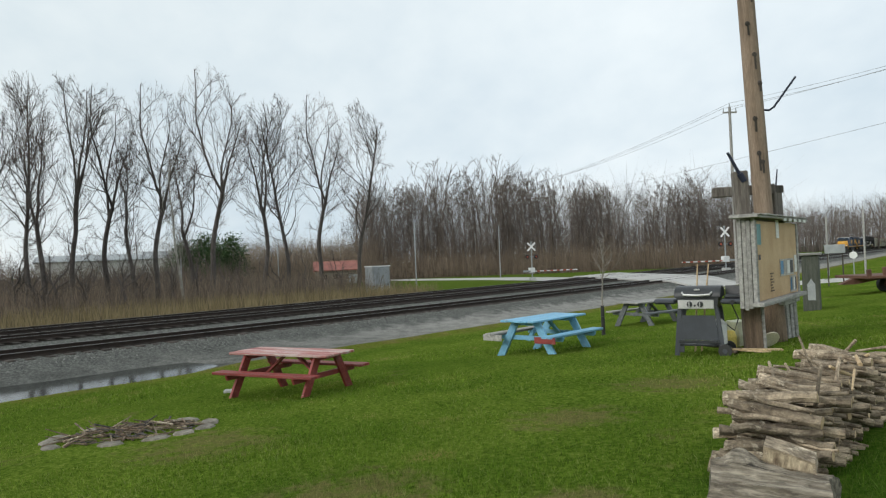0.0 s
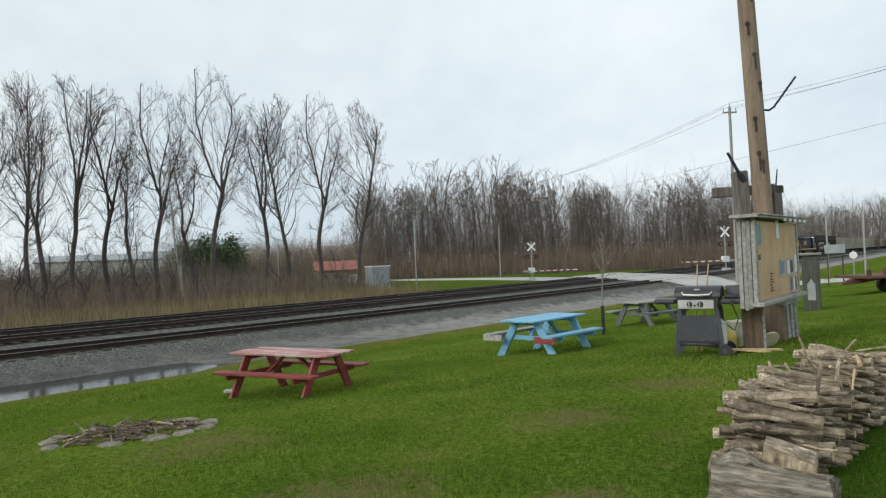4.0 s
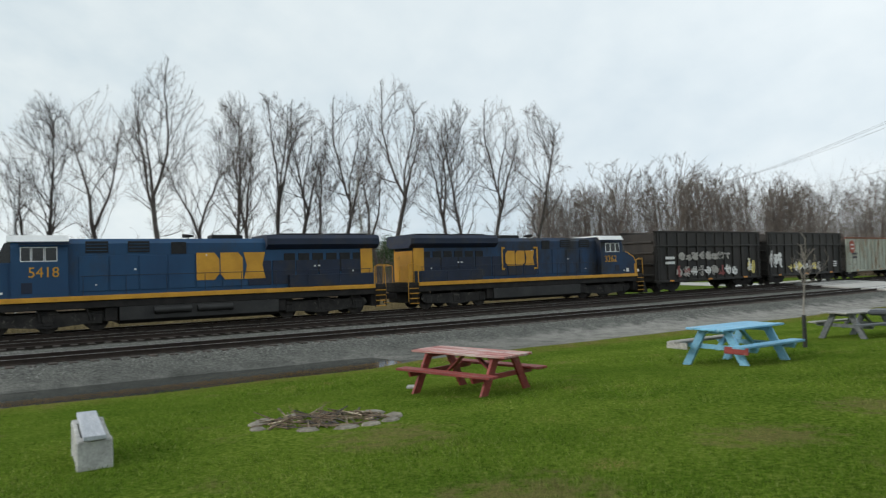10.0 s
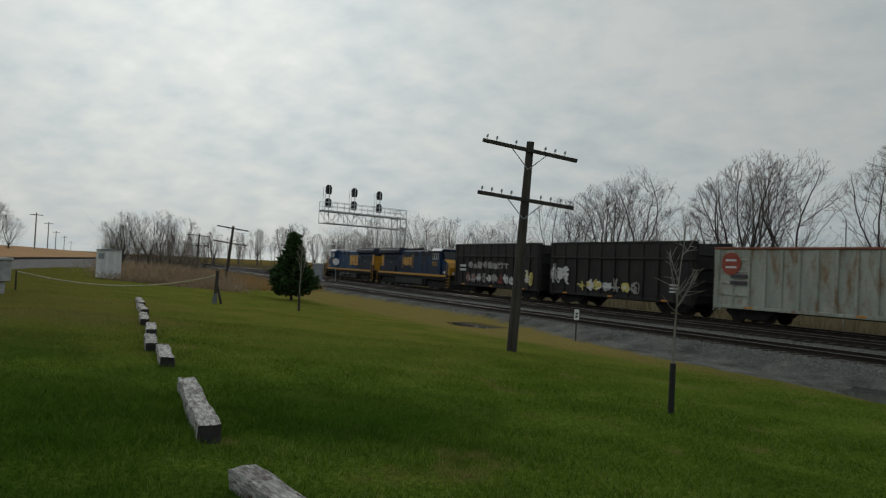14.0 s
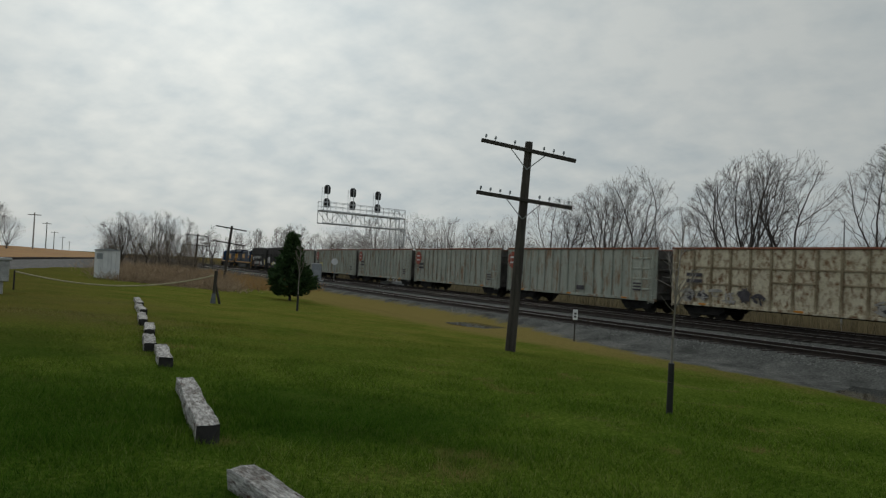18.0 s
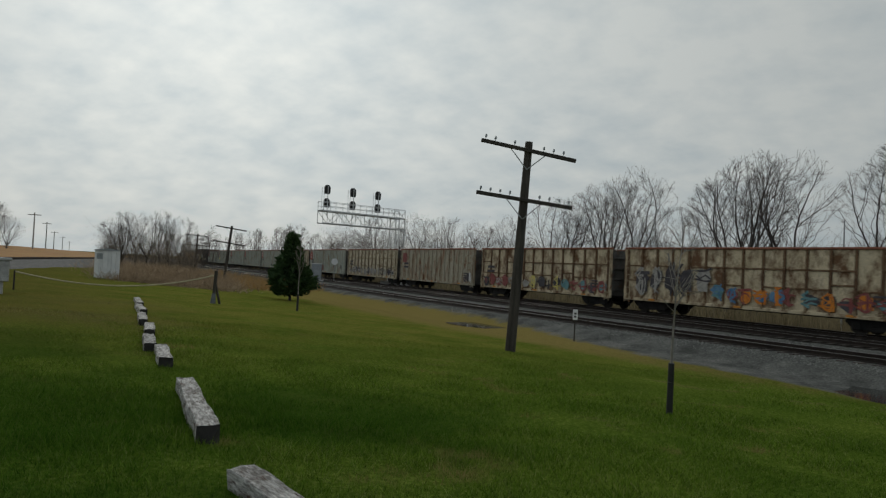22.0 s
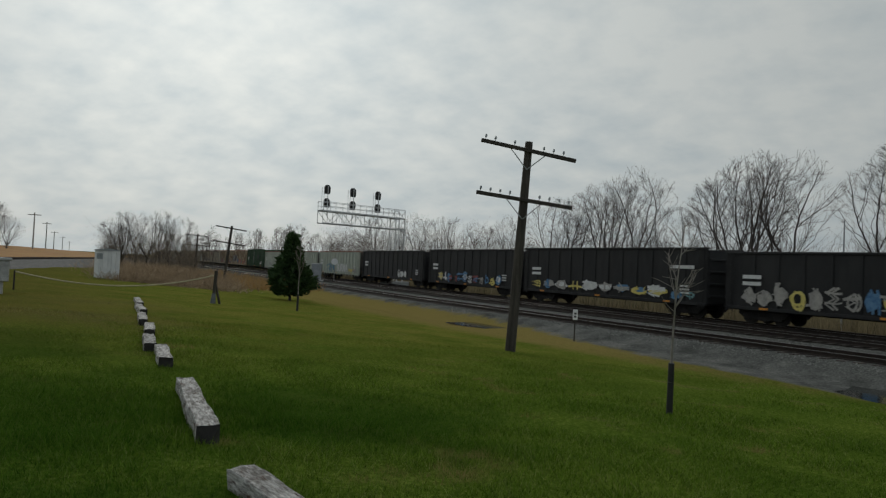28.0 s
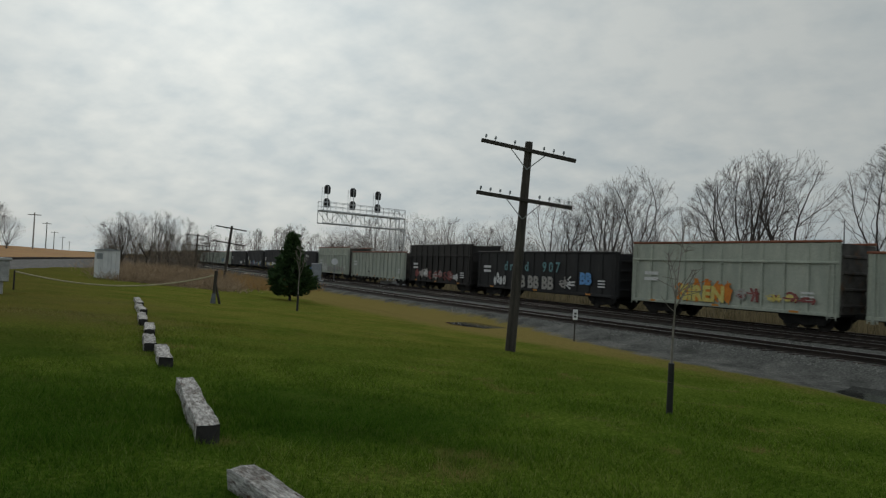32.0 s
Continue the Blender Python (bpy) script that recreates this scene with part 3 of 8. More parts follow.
# ---- tracks ----
def rail_lines(d):
    """Two rails of the track that lies D off the far one, with their ties."""
    us = np.concatenate([np.arange(-420, -90, 15), np.arange(-90, 110, 3.0), np.arange(110, 520, 15)])
    obs = []
    for side in (-0.753, 0.753):
        foot, head = Build(), Build()
        prof = [(-0.07, -0.165), (0.07, -0.165), (0.065, -0.145), (0.012, -0.125), (0.012, -0.045), (0.036, -0.035), (0.036, -0.004), (-0.036, -0.004), (-0.036, -0.035), (-0.012, -0.045), (-0.012, -0.125), (-0.065, -0.145)]
        for bd, pr in ((foot, prof), (head, [(-0.030, -0.004), (0.030, -0.004), (0.026, 0.0), (-0.026, 0.0)])):
            k = len(pr)
            for u in us:
                for y, z in pr:
                    bd.v.append((*spot(float(u), d + side + y), z))
            for i in range(len(us) - 1):
                for j in range(k):
                    bd.f.append((i * k + j, i * k + (j + 1) % k, (i + 1) * k + (j + 1) % k, (i + 1) * k + j))
        obs.append((foot, head))
    return obs


def track(d, label, ties):
    t = thing("railway_track", label, "railway track", kind="structure", group="railway tracks")
    for foot, head in rail_lines(d):
        r = part("rail", foot, M_RUST, t)
        part("rail_head", head, M_RAILTOP, r, "steel running surface")
    if ties:
        rng = random.Random(int(d * 10))
        bd = Build().box(-0.12, -1.28, -0.33, 0.12, 1.28, -0.168, 0.015)
        me = bd.mesh("tie", M_TIE)
        for i in range(240):
            u = -58 + i * 0.55
            x, y = spot(u, d + rng.uniform(-0.05, 0.05))
            x2, y2 = spot(u + 0.5, d)
            x1, y1 = spot(u, d)
            part("tie", me, None, t, m=pose(x, y, rng.uniform(-0.012, 0.012), 0, 0, math.degrees(math.atan2(y2 - y1, x2 - x1)) + rng.uniform(-2, 2)))
    else:
        bd = Build()
        for i in range(300):
            u = -80 + i * 0.58
            x, y = spot(u, d)
            x2, y2 = spot(u + 0.5, d)
            bd.box(-0.12, -1.28, -0.33, 0.12, 1.28, -0.175, m=pose(x, y, 0, 0, 0, math.degrees(math.atan2(y2 - y, x2 - x))))
        tagged(part("ties", bd, M_TIE, t), kind="stuff")


track(0.0, "far main track, steel rails on dark ballast", False)
track(4.3, "middle main track, steel rails on dark ballast", False)
track(10.6, "rusty siding rails on wooden ties in grey gravel", True)

# loose ballast stones on the near tracks
M_BALLAST = island("ballast_stone", [(0.045, 0.046, 0.044), (0.10, 0.102, 0.097), (0.165, 0.167, 0.158), (0.25, 0.25, 0.235)], 0.95)


def ballast(n, u0, u1, d0, d1, size, seed):
    rng = np.random.RandomState(seed)
    u, d = rng.uniform(u0, u1, n), rng.uniform(d0, d1, n)
    v = V_FAR + d - sag(u)
    c = np.stack([u * H[0] + v * N[0], u * H[1] + v * N[1], np.interp(d, PD, PZ)], 1)
    r = rng.uniform(*size, n)[:, None]
    a = rng.uniform(0, 6.283, n)
    V = np.empty((n, 4, 3))
    for i in range(3):
        w = a + i * 2.0944 + rng.normal(0, 0.3, n)
        V[:, i] = c + np.stack([np.cos(w), np.sin(w), -0.3 * np.ones(n)], 1) * r
    V[:, 3] = c + np.stack([rng.normal(0, 0.3, n), rng.normal(0, 0.3, n), rng.uniform(0.5, 1.0, n)], 1) * r
    k = np.arange(n)[:, None] * 4
    T = np.concatenate([k + np.array(f) for f in ((0, 1, 3), (1, 2, 3), (2, 0, 3))])
    tagged(new("ballast_stones", raw_mesh("ballast_stones", V.reshape(-1, 3), T, M_BALLAST)), "loose grey ballast stones along the siding", "ballast", kind="stuff")


ballast(36000, -32, 45, 6.3, 13.2, (0.022, 0.048), 61)


# ---- bare trees ----
M_BARK = surf("bark", (0.050, 0.043, 0.040), (0.105, 0.092, 0.082), 2.5, 0.9, 0, 14, 0.35, 0.6, 0.03, stretch=(3, 3, 0.6), vary=0.35)
M_PALEBARK = surf("pale_bark", (0.22, 0.21, 0.18), (0.34, 0.33, 0.29), 2.5, 0.9, 0, 14, 0.3, 0.4, 0.03)
M_TWIG = surf("twig", (0.075, 0.060, 0.054), (0.13, 0.108, 0.096), 1.0, 0.9, 0, 10, 0.2, 0.1, vary=0.3)
M_THICKET = island("thicket_stem", [(0.055, 0.042, 0.032), (0.10, 0.078, 0.060), (0.13, 0.105, 0.085), (0.075, 0.060, 0.045)], 0.9)
M_BRUSHSTEM = island("brush_stem", [(0.085, 0.062, 0.042), (0.19, 0.145, 0.105), (0.25, 0.20, 0.150), (0.14, 0.105, 0.070)], 0.9)
M_STRAW = island("dry_grass", [(0.13, 0.10, 0.050), (0.27, 0.215, 0.115), (0.055, 0.045, 0.024), (0.21, 0.165, 0.08)], 0.9)


class Wood:
    """Branch segments, turned into thin tubes that end in points."""

    def __init__(self, steps=(10, 6, 3, 2), least=(0.035, 0.026, 0.015, 0.008)):
        self.seg, self.steps, self.least = [], steps, least

    def limb(self, rng, p, d, length, r, level, top, kids, wob, height, low=0.36):
        q, n = p.copy(), self.steps[level]
        d = d.normalized()
        line = [p.copy()]
        for i in range(n):
            s0, s1 = i / n, (i + 1) / n
            lift = (0.05, 0.07, 0.06, 0.04)[level]
            w = wob * (1.0, 2.4, 3.0, 3.0)[level]
            d = (d + Vector((rng.gauss(0, w), rng.gauss(0, w), rng.gauss(0, w) + lift))).normalized()
            e = q + d * length / n
            ra = max(r * (1 - 0.82 * s0), self.least[level] * 0.8)
            rb = max(r * (1 - 0.82 * s1), self.least[level] * 0.6)
            if level == top and i == n - 1:
                rb = 0.0
            self.seg.append((q.copy(), e.copy(), ra, rb, level))
            if level < top:
                lo = (low, 0.14, 0.08)[level]
                m = kids[level] / n / (1 - lo)
                m = int(m) + (rng.random() < m % 1)
                for _ in range(m):
                    s = rng.uniform(s0, s1)
                    if s < lo or (level == 0 and s > 0.6 and rng.random() < (s - 0.6) * 1.3):
                        continue
                    ang = radians(rng.uniform(24, 54) if level == 0 else rng.uniform(26, 62))
                    a = Matrix.Rotation(rng.uniform(0, 2 * math.pi), 3, d) @ d.orthogonal().normalized()
                    nd = d * math.cos(ang) + a * math.sin(ang)
                    if level == 0:
                        ln = height * (0.46 * (1 - s) ** 0.75 + 0.06) * rng.uniform(0.6, 1.15)
                    else:
                        ln = length * (0.46, 0.50, 0.58)[level] * (1.15 - 0.6 * s) * rng.uniform(0.65, 1.2)
                    self.limb(rng, q.lerp(e, (s - s0) * n), nd, ln, max(ra * rng.uniform(0.36, 0.55), self.least[level + 1]), level + 1, top, kids, wob, height)
            q = e
            line.append(q.copy())
        return line

    def fit(self, height):
        zs = sorted(b.z for a, b, *_ in self.seg)
        k = height / zs[int(len(zs) * 0.992)]
        self.seg = [(a * k, b * k, r0, r1, lv) for a, b, r0, r1, lv in self.seg]
        return self

    def mesh(self, name, levels, sides, mat):
        V, T, k = [], [], 0
        for a, b, r0, r1, lv in self.seg:
            if lv not in levels:
                continue
            n = sides.get(lv, 3)
            d = (b - a).normalized()
            s = d.orthogonal().normalized()
            t = d.cross(s)
            for o, r in ((a, r0), (b, r1)):
                if r == 0.0:
                    V.append(tuple(o))
                    continue
                for i in range(n):
                    w = 2 * math.pi * i / n
                    V.append(tuple(o + (s * math.cos(w) + t * math.sin(w)) * r))
            for i in range(n):
                j = (i + 1) % n
                if r1 == 0.0:
                    T.append((k + i, k + j, k + n))
                else:
                    T += [(k + i, k + j, k + n + j), (k + i, k + n + j, k + n + i)]
            k += n + (1 if r1 == 0.0 else n)
        me = raw_mesh(name, V, T, mat)
        me.polygons.foreach_set("use_smooth", [True] * len(me.polygons))
        return me


class Crown:
    """The outline that a crown fills: from base to top, widest above its middle."""

    def __init__(self, base, top, radius, peak=0.85, lean=(0, 0)):
        self.base, self.top, self.radius, self.peak, self.lean = base, top, radius, peak, lean

    def inside(self, p, slack=1.0):
        s = (p.z - self.base) / (self.top - self.base)
        if s >= 1:
            return False
        s = max(s, 0.06)
        r = self.radius * math.sin(math.pi * s ** self.peak) ** 0.62 * slack
        return math.hypot(p.x - self.lean[0] * p.z, p.y - self.lean[1] * p.z) < r


def shoot(w, rng, crown, p, d, r0, r1, step, most, lift, wob, level, slack=1.0, least=2):
    """One branch: it grows step by step, bends upwards, and ends at the crown's outline. Returns its points."""
    line, d, q = [p.copy()], d.normalized(), p.copy()
    for i in range(most):
        d = (d + Vector((rng.gauss(0, wob), rng.gauss(0, wob), rng.gauss(0, wob * 0.6) + lift))).normalized()
        e = q + d * step
        if i >= least and not crown.inside(e, slack):
            break
        line.append(e)
        q = e
    n = len(line) - 1
    for i in range(n):
        a, b = r0 + (r1 - r0) * i / n, r0 + (r1 - r0) * (i + 1) / n
        w.seg.append((line[i], line[i + 1], a, 0.0 if level == 3 and i == n - 1 else b, level))
    return line


def side_way(rng, d, lo, hi):
    """A way that leaves d at an angle between lo and hi degrees."""
    d = d.normalized()
    ang = radians(rng.uniform(lo, hi))
    a = Matrix.Rotation(rng.uniform(0, 2 * math.pi), 3, d) @ d.orthogonal().normalized()
    return d * math.cos(ang) + a * math.sin(ang)


def grow(seed, height, base, radius, leaders, limbs, kids, trunk, fork=0.4, wob=0.05, spread=(18, 32), lean=0.0, peak=0.85, twig=0.011, bits=2):
    """A bare tree: a trunk that parts into leaders, limbs that rise along them, and fine upturned twigs that fill a rounded crown."""
    rng = random.Random(seed)
    w = Wood()
    k = height / 20.0
    crown = Crown(base * height, height, radius * height, peak, (lean, 0))
    t0 = trunk * height
    f = fork if leaders > 1 else 0.88
    stem = shoot(w, rng, Crown(0, height * 1.2, 99), Vector((0, 0, -0.4)), Vector((lean, 0, 1)), t0, t0 * (0.70 if leaders > 1 else 0.16), height * f / 9, 9, 0.16, wob * 1.3, 0)
    axes = [(stem, t0 * 0.8, max(0.0, base - 0.03) / f)]
    for i in range(leaders if leaders > 1 else 0):
        a = 2 * math.pi * (i + rng.uniform(-0.25, 0.25)) / leaders
        s = math.tan(radians(rng.uniform(*spread) * (0.3 if i == 0 else 1.0)))
        p = stem[-1 - (i % 2)]
        line = shoot(w, rng, crown, p, Vector((math.cos(a) * s + lean, math.sin(a) * s, 1)), t0 * (0.62 if i else 0.7) / leaders ** 0.25, 0.03 * k, height * 0.045, 17, 0.07, wob * 1.9, 0)
        axes.append((line, t0 * 0.5, 0.12))
    boughs = []
    for line, r, lo in axes:
        n = len(line) - 1
        share = limbs if leaders == 1 else (limbs * 0.25 if line is stem else limbs * 0.75 / leaders)
        for _ in range(int(share + rng.random())):
            s = lo + (1 - lo) * rng.random() ** 0.9 * 0.97
            i = min(n - 1, int(s * n))
            p, d = line[i].lerp(line[i + 1], s * n - i), line[i + 1] - line[i]
            r0 = max(0.028 * k, r * (1 - 0.75 * s) * rng.uniform(0.3, 0.5))
            boughs.append((shoot(w, rng, crown, p, side_way(rng, d, 26, 52), r0, 0.013 * k, height * 0.033, 12, 0.06, wob * 3.0, 1), r0))
        boughs.append((line[int(n * 0.55):], r * 0.3))
    for _ in range(5):
        i = rng.randrange(2, len(stem) - 1)
        boughs.append((shoot(w, rng, Crown(0, height, 99), stem[i], side_way(rng, stem[i + 1] - stem[i], 45, 85), 0.03 * k, 0.012 * k, height * 0.02, rng.randrange(3, 7), 0.03, wob * 4, 1), 0.03 * k))
    for line, r in boughs:
        n = len(line) - 1
        if n < 1:
            continue
        for _ in range(int(kids[0] * (0.45 + 0.55 * min(1.0, n / 6)) + rng.random())):
            s = 0.12 + 0.88 * rng.random() ** 0.8
            i = min(n - 1, int(s * n))
            p, d = line[i].lerp(line[i + 1], min(1.0, s * n - i)), line[i + 1] - line[i]
            sub = shoot(w, rng, crown, p, side_way(rng, d, 22, 50), max(twig * 1.4 * k, r * 0.3 * (1 - 0.6 * s)), twig * k, height * 0.028, 6, 0.06, wob * 2.6, 2, 1.04, 1)
            m = len(sub) - 1
            for _ in range(int(kids[1] + rng.random())):
                s = rng.uniform(0.1, 1.0)
                i = min(m - 1, int(s * m))
                shoot(w, rng, crown, sub[i].lerp(sub[i + 1], s * m - i), side_way(rng, sub[i + 1] - sub[i], 20, 52), twig * k, 0.0, height * rng.uniform(0.024, 0.056) / bits, bits, 0.08, wob * 3, 3, 1.1, 1)
    return w


def bare_tree(*spec, bark=None, twigs=None, **more):
    w = grow(*spec, **more)
    return (w.mesh("trunk", (0, 1), {0: 7, 1: 5}, bark or M_BARK), w.mesh("crown", (2, 3), {2: 3, 3: 3}, twigs or M_TWIG))


TREE_KINDS = [bare_tree(11, 20, 0.38, 0.185, 2, 34, (7, 5), 0.0135, 0.50, twig=0.009), bare_tree(12, 20, 0.36, 0.17, 3, 36, (7, 5), 0.012, 0.48, twig=0.009),
              bare_tree(13, 20, 0.33, 0.19, 2, 34, (7, 5), 0.0125, 0.44, 0.06, twig=0.009), bare_tree(14, 20, 0.38, 0.15, 1, 38, (7, 5), 0.0115, wob=0.045, twig=0.009),
              bare_tree(15, 14, 0.16, 0.42, 5, 40, (7, 6), 0.019, 0.24, 0.06, (22, 44), peak=0.95, twig=0.010), bare_tree(16, 14, 0.20, 0.37, 4, 40, (7, 6), 0.017, 0.28, 0.07, (18, 40), twig=0.010),
              bare_tree(17, 9, 0.22, 0.28, 3, 16, (6, 5), 0.016, 0.3, 0.14, (20, 45), 0.10), bare_tree(18, 20, 0.36, 0.20, 4, 36, (7, 5), 0.012, 0.46, 0.05, (10, 22), twig=0.009),
              bare_tree(19, 14, 0.16, 0.33, 3, 36, (7, 6), 0.015, 0.22, 0.08, (14, 36), 0.03, twig=0.010), bare_tree(20, 20, 0.34, 0.165, 1, 38, (7, 5), 0.012, wob=0.06, lean=0.03, twig=0.009),
              bare_tree(21, 14, 0.45, 0.16, 1, 16, (6, 5), 0.011, wob=0.08, lean=0.14, bark=M_PALEBARK), bare_tree(22, 9, 0.10, 0.34, 6, 30, (8, 6), 0.010, 0.12, 0.06, (14, 40), bark=M_PALEBARK, twigs=M_PALEBARK)]
KIND_H = [20, 20, 20, 20, 14, 14, 9, 20, 14, 20, 14, 9]


def plant(az, r, height, kind, yaw, group):
    x, y = -math.sin(radians(az)) * r, math.cos(radians(az)) * r
    s = height / KIND_H[kind]
    tr = thing("tree", "tall leafless tree with a grey-brown trunk in dry scrub", "tree", pose(x, y, ground_z(x, y), 0, 0, yaw) @ Matrix.Diagonal((s, s, s, 1)), group)
    part("trunk", TREE_KINDS[kind][0], None, tr)
    part("crown", TREE_KINDS[kind][1], None, tr)


ROW_A = [(30.8, 62, 19.5), (29.6, 61, 15.7), (27.9, 64, 19.7), (25.6, 64, 19.3), (23.8, 62, 14), (22.2, 62, 19.2), (18.3, 70, 23.2), (19.5, 69, 17), (14.5, 74, 20.9), (12.3, 73, 21.1), (9.8, 79, 22.9), (7.0, 79, 22.1)]
ROW_B = [(44.0, 58, 17.4), (40.3, 61, 18.9), (35.9, 60, 21.3), (54.2, 60, 15.3), (56.5, 64, 14.2), (58.8, 62, 13.0), (33.2, 66, 18.0), (46.5, 60, 14.5)]
ROW_C = [(68.6, 67, 16.3), (67.0, 70, 14.5), (77.0, 72, 16.3), (78.9, 70, 15.7), (81.0, 74, 13.6), (70.6, 72, 15.0), (66.0, 66, 12.5)]
ROW_D = [(80.0, 76, 15.8), (87.3, 84, 16.7), (89.2, 88, 15.7), (90.7, 90, 15.3), (92.2, 86, 13.0), (94.0, 92, 13.4), (84.8, 76, 11.0), (97.7, 104, 12.0), (100.2, 108, 11.3), (103.0, 120, 12.4), (105.3, 137, 14.4), (107.1, 152, 12.1)]
_rng = random.Random(5)
for _az, _r, _h in [(32.0, 58, 8.5), (30.2, 56, 7.0), (28.9, 60, 9.5), (26.7, 57, 8.0), (24.6, 56, 9.0), (23.0, 60, 6.5), (20.8, 62, 7.5), (16.6, 66, 6.0), (11.0, 70, 6.5), (38.0, 56, 7.0), (42.0, 55, 6.0), (8.2, 72, 7.0), (31.2, 61, 7.5), (27.4, 62, 6.5), (25.2, 60, 7.8), (21.6, 58, 6.0), (19.0, 64, 8.0), (17.2, 70, 7.0), (13.4, 68, 7.2), (29.4, 55, 5.5)]:
    plant(_az, _r, _h, 6, _rng.uniform(0, 360), "small trees under the tall ones")
for _rows, _kinds in ((ROW_A, (0, 1, 2, 3, 7, 9)), (ROW_B, (0, 1, 2, 3, 7)), (ROW_C, (4, 5, 8)), (ROW_D, (4, 5, 8, 5, 8))):
    for _az, _r, _h in _rows:
        plant(_az, _r, _h, _rng.choice(_kinds), _rng.uniform(0, 360), "trees beyond the tracks")
for _az, _r, _h in [(109.0, 202, 16.8), (110.4, 215, 13.5), (111.7, 235, 14.1), (113.6, 260, 14), (115.1, 292, 19.0), (116.2, 310, 18), (118.2, 360, 19), (119.6, 340, 16), (121.5, 330, 15)]:
    plant(_az, _r, _h, _rng.choice((4, 5)), _rng.uniform(0, 360), "far trees by the line")

plant(20.2, 60, 13.5, 10, 185, "trees beyond the tracks")
plant(20.6, 96, 9.5, 11, 40, "trees beyond the tracks")


def crooked_tree():
    """A dead, crooked tree that leans over the cutting."""
    az, r = 62.2, 60
    x, y = -math.sin(radians(az)) * r, math.cos(radians(az)) * r
    w = Wood()
    rng = random.Random(4)
    d = Vector((-0.70, -0.71, 0))
    pts = [(0, -0.3), (1.0, 3.6), (2.4, 6.0), (2.9, 8.4), (3.4, 9.8)]
    P = [Vector((d.x * a, d.y * a, z)) for a, z in pts]
    for i, (a, b) in enumerate(zip(P, P[1:])):
        w.seg.append((a, b, 0.24 - 0.045 * i, 0.195 - 0.045 * i, 0))
    for p, q in ((P[2], (1.2, 0.5)), (P[2], (2.2, 0.1)), (P[3], (-0.9, 1.0)), (P[4], (1.1, 0.7)), (P[4], (-1.0, 0.4))):
        w.limb(rng, p, Vector((d.x * q[0], d.y * q[0], q[1])), 3.4, 0.08, 1, 3, (0, 6, 5), 0.09, 9)
    tr = thing("tree", "crooked dead tree leaning over the scrub", "tree", pose(x, y, ground_z(x, y)), "trees beyond the tracks")
    part("trunk", w.mesh("trunk", (0, 1), {0: 7, 1: 5}, M_BARK), None, tr)
    part("crown", w.mesh("crown", (2, 3), {}, M_TWIG), None, tr)


crooked_tree()


def stems(name, n, place, length, radius, lean, mat, label, category, seed, branch=0):
    """Many thin tapered stems (triangular spikes), one object of stuff."""
    rng = np.random.RandomState(seed)
    x, y, z = place(rng, n)
    L = rng.uniform(*length, n)
    R = rng.uniform(*radius, n)
    tip = np.stack([x + rng.normal(0, lean, n) * L, y + rng.normal(0, lean, n) * L, z + L], 1)
    base = np.stack([x, y, z - 0.05], 1)
    P, Q, RR = [base], [tip], [R]
    for _ in range(branch):
        s = rng.uniform(0.25, 0.8, n)[:, None]
        b = base + (tip - base) * s
        t = b + np.stack([rng.normal(0, 0.28, n) * L, rng.normal(0, 0.28, n) * L, rng.uniform(0.15, 0.5, n) * L], 1)
        P.append(b), Q.append(t), RR.append(R * 0.5)
    P, Q, RR = np.concatenate(P), np.concatenate(Q), np.concatenate(RR)
    m = len(P)
    a = rng.uniform(0, 6.28, m)
    V = np.empty((m, 4, 3))
    for i in range(3):
        w = a + i * 2.0944
        V[:, i] = P + np.stack([np.cos(w) * RR, np.sin(w) * RR, np.zeros(m)], 1)
    V[:, 3] = Q
    k = np.arange(m)[:, None] * 4
    T = np.concatenate([k + np.array([0, 1, 3]), k + np.array([1, 2, 3]), k + np.array([2, 0, 3])])
    ob = new(name, raw_mesh(name, V.reshape(-1, 3), T, mat))
    return tagged(ob, label, category, kind="stuff")


def band(u0, u1, d0, d1):
    def place(rng, n):
        u, d = rng.uniform(u0, u1, n), rng.uniform(d0, d1, n)
        v = V_FAR + d - sag(u)
        x, y = u * H[0] + v * N[0], u * H[1] + v * N[1]
        return x, y, np.interp(d, PD, PZ)
    return place


def sector(a0, a1, r0, r1):
    def place(rng, n):
        a, r = np.radians(rng.uniform(a0, a1, n)), np.sqrt(rng.uniform(r0 * r0, r1 * r1, n))
        x, y = -np.sin(a) * r, np.cos(a) * r
        u, d = off_track(x, y)
        return x, y, np.interp(d, PD, PZ)
    return place


def clumped(place, clumps, spread):
    """Gathers the stems of a place round some of its points."""
    def put(rng, n):
        x, y, z = place(rng, clumps)
        k = rng.randint(0, clumps, n)
        dx, dy = rng.normal(0, spread, n), rng.normal(0, spread, n)
        x, y = x[k] + dx, y[k] + dy
        u, d = off_track(x, y)
        return x, y, np.interp(d, PD, PZ)
    return put


stems("dry_grass", 42000, band(-43, 30, -24, -5.2), (0.35, 1.45), (0.012, 0.032), 0.22, M_STRAW, "tall dry straw-coloured grass beside the tracks", "dry grass", 1)
stems("dry_grass", 18000, band(30, 240, -26, -5.5), (0.5, 1.6), (0.02, 0.05), 0.22, M_STRAW, "tall dry straw-coloured grass beside the tracks", "dry grass", 2)
stems("scrub", 5000, band(-47, 8, -62, -38), (2.2, 4.8), (0.02, 0.045), 0.16, M_THICKET, "dark leafless brush behind the trees", "scrub", 32, branch=2)
stems("scrub", 3600, band(-46, 8, -38, -11), (0.8, 2.8), (0.016, 0.040), 0.2, M_THICKET, "dark leafless brush under the trees", "scrub", 33, branch=3)
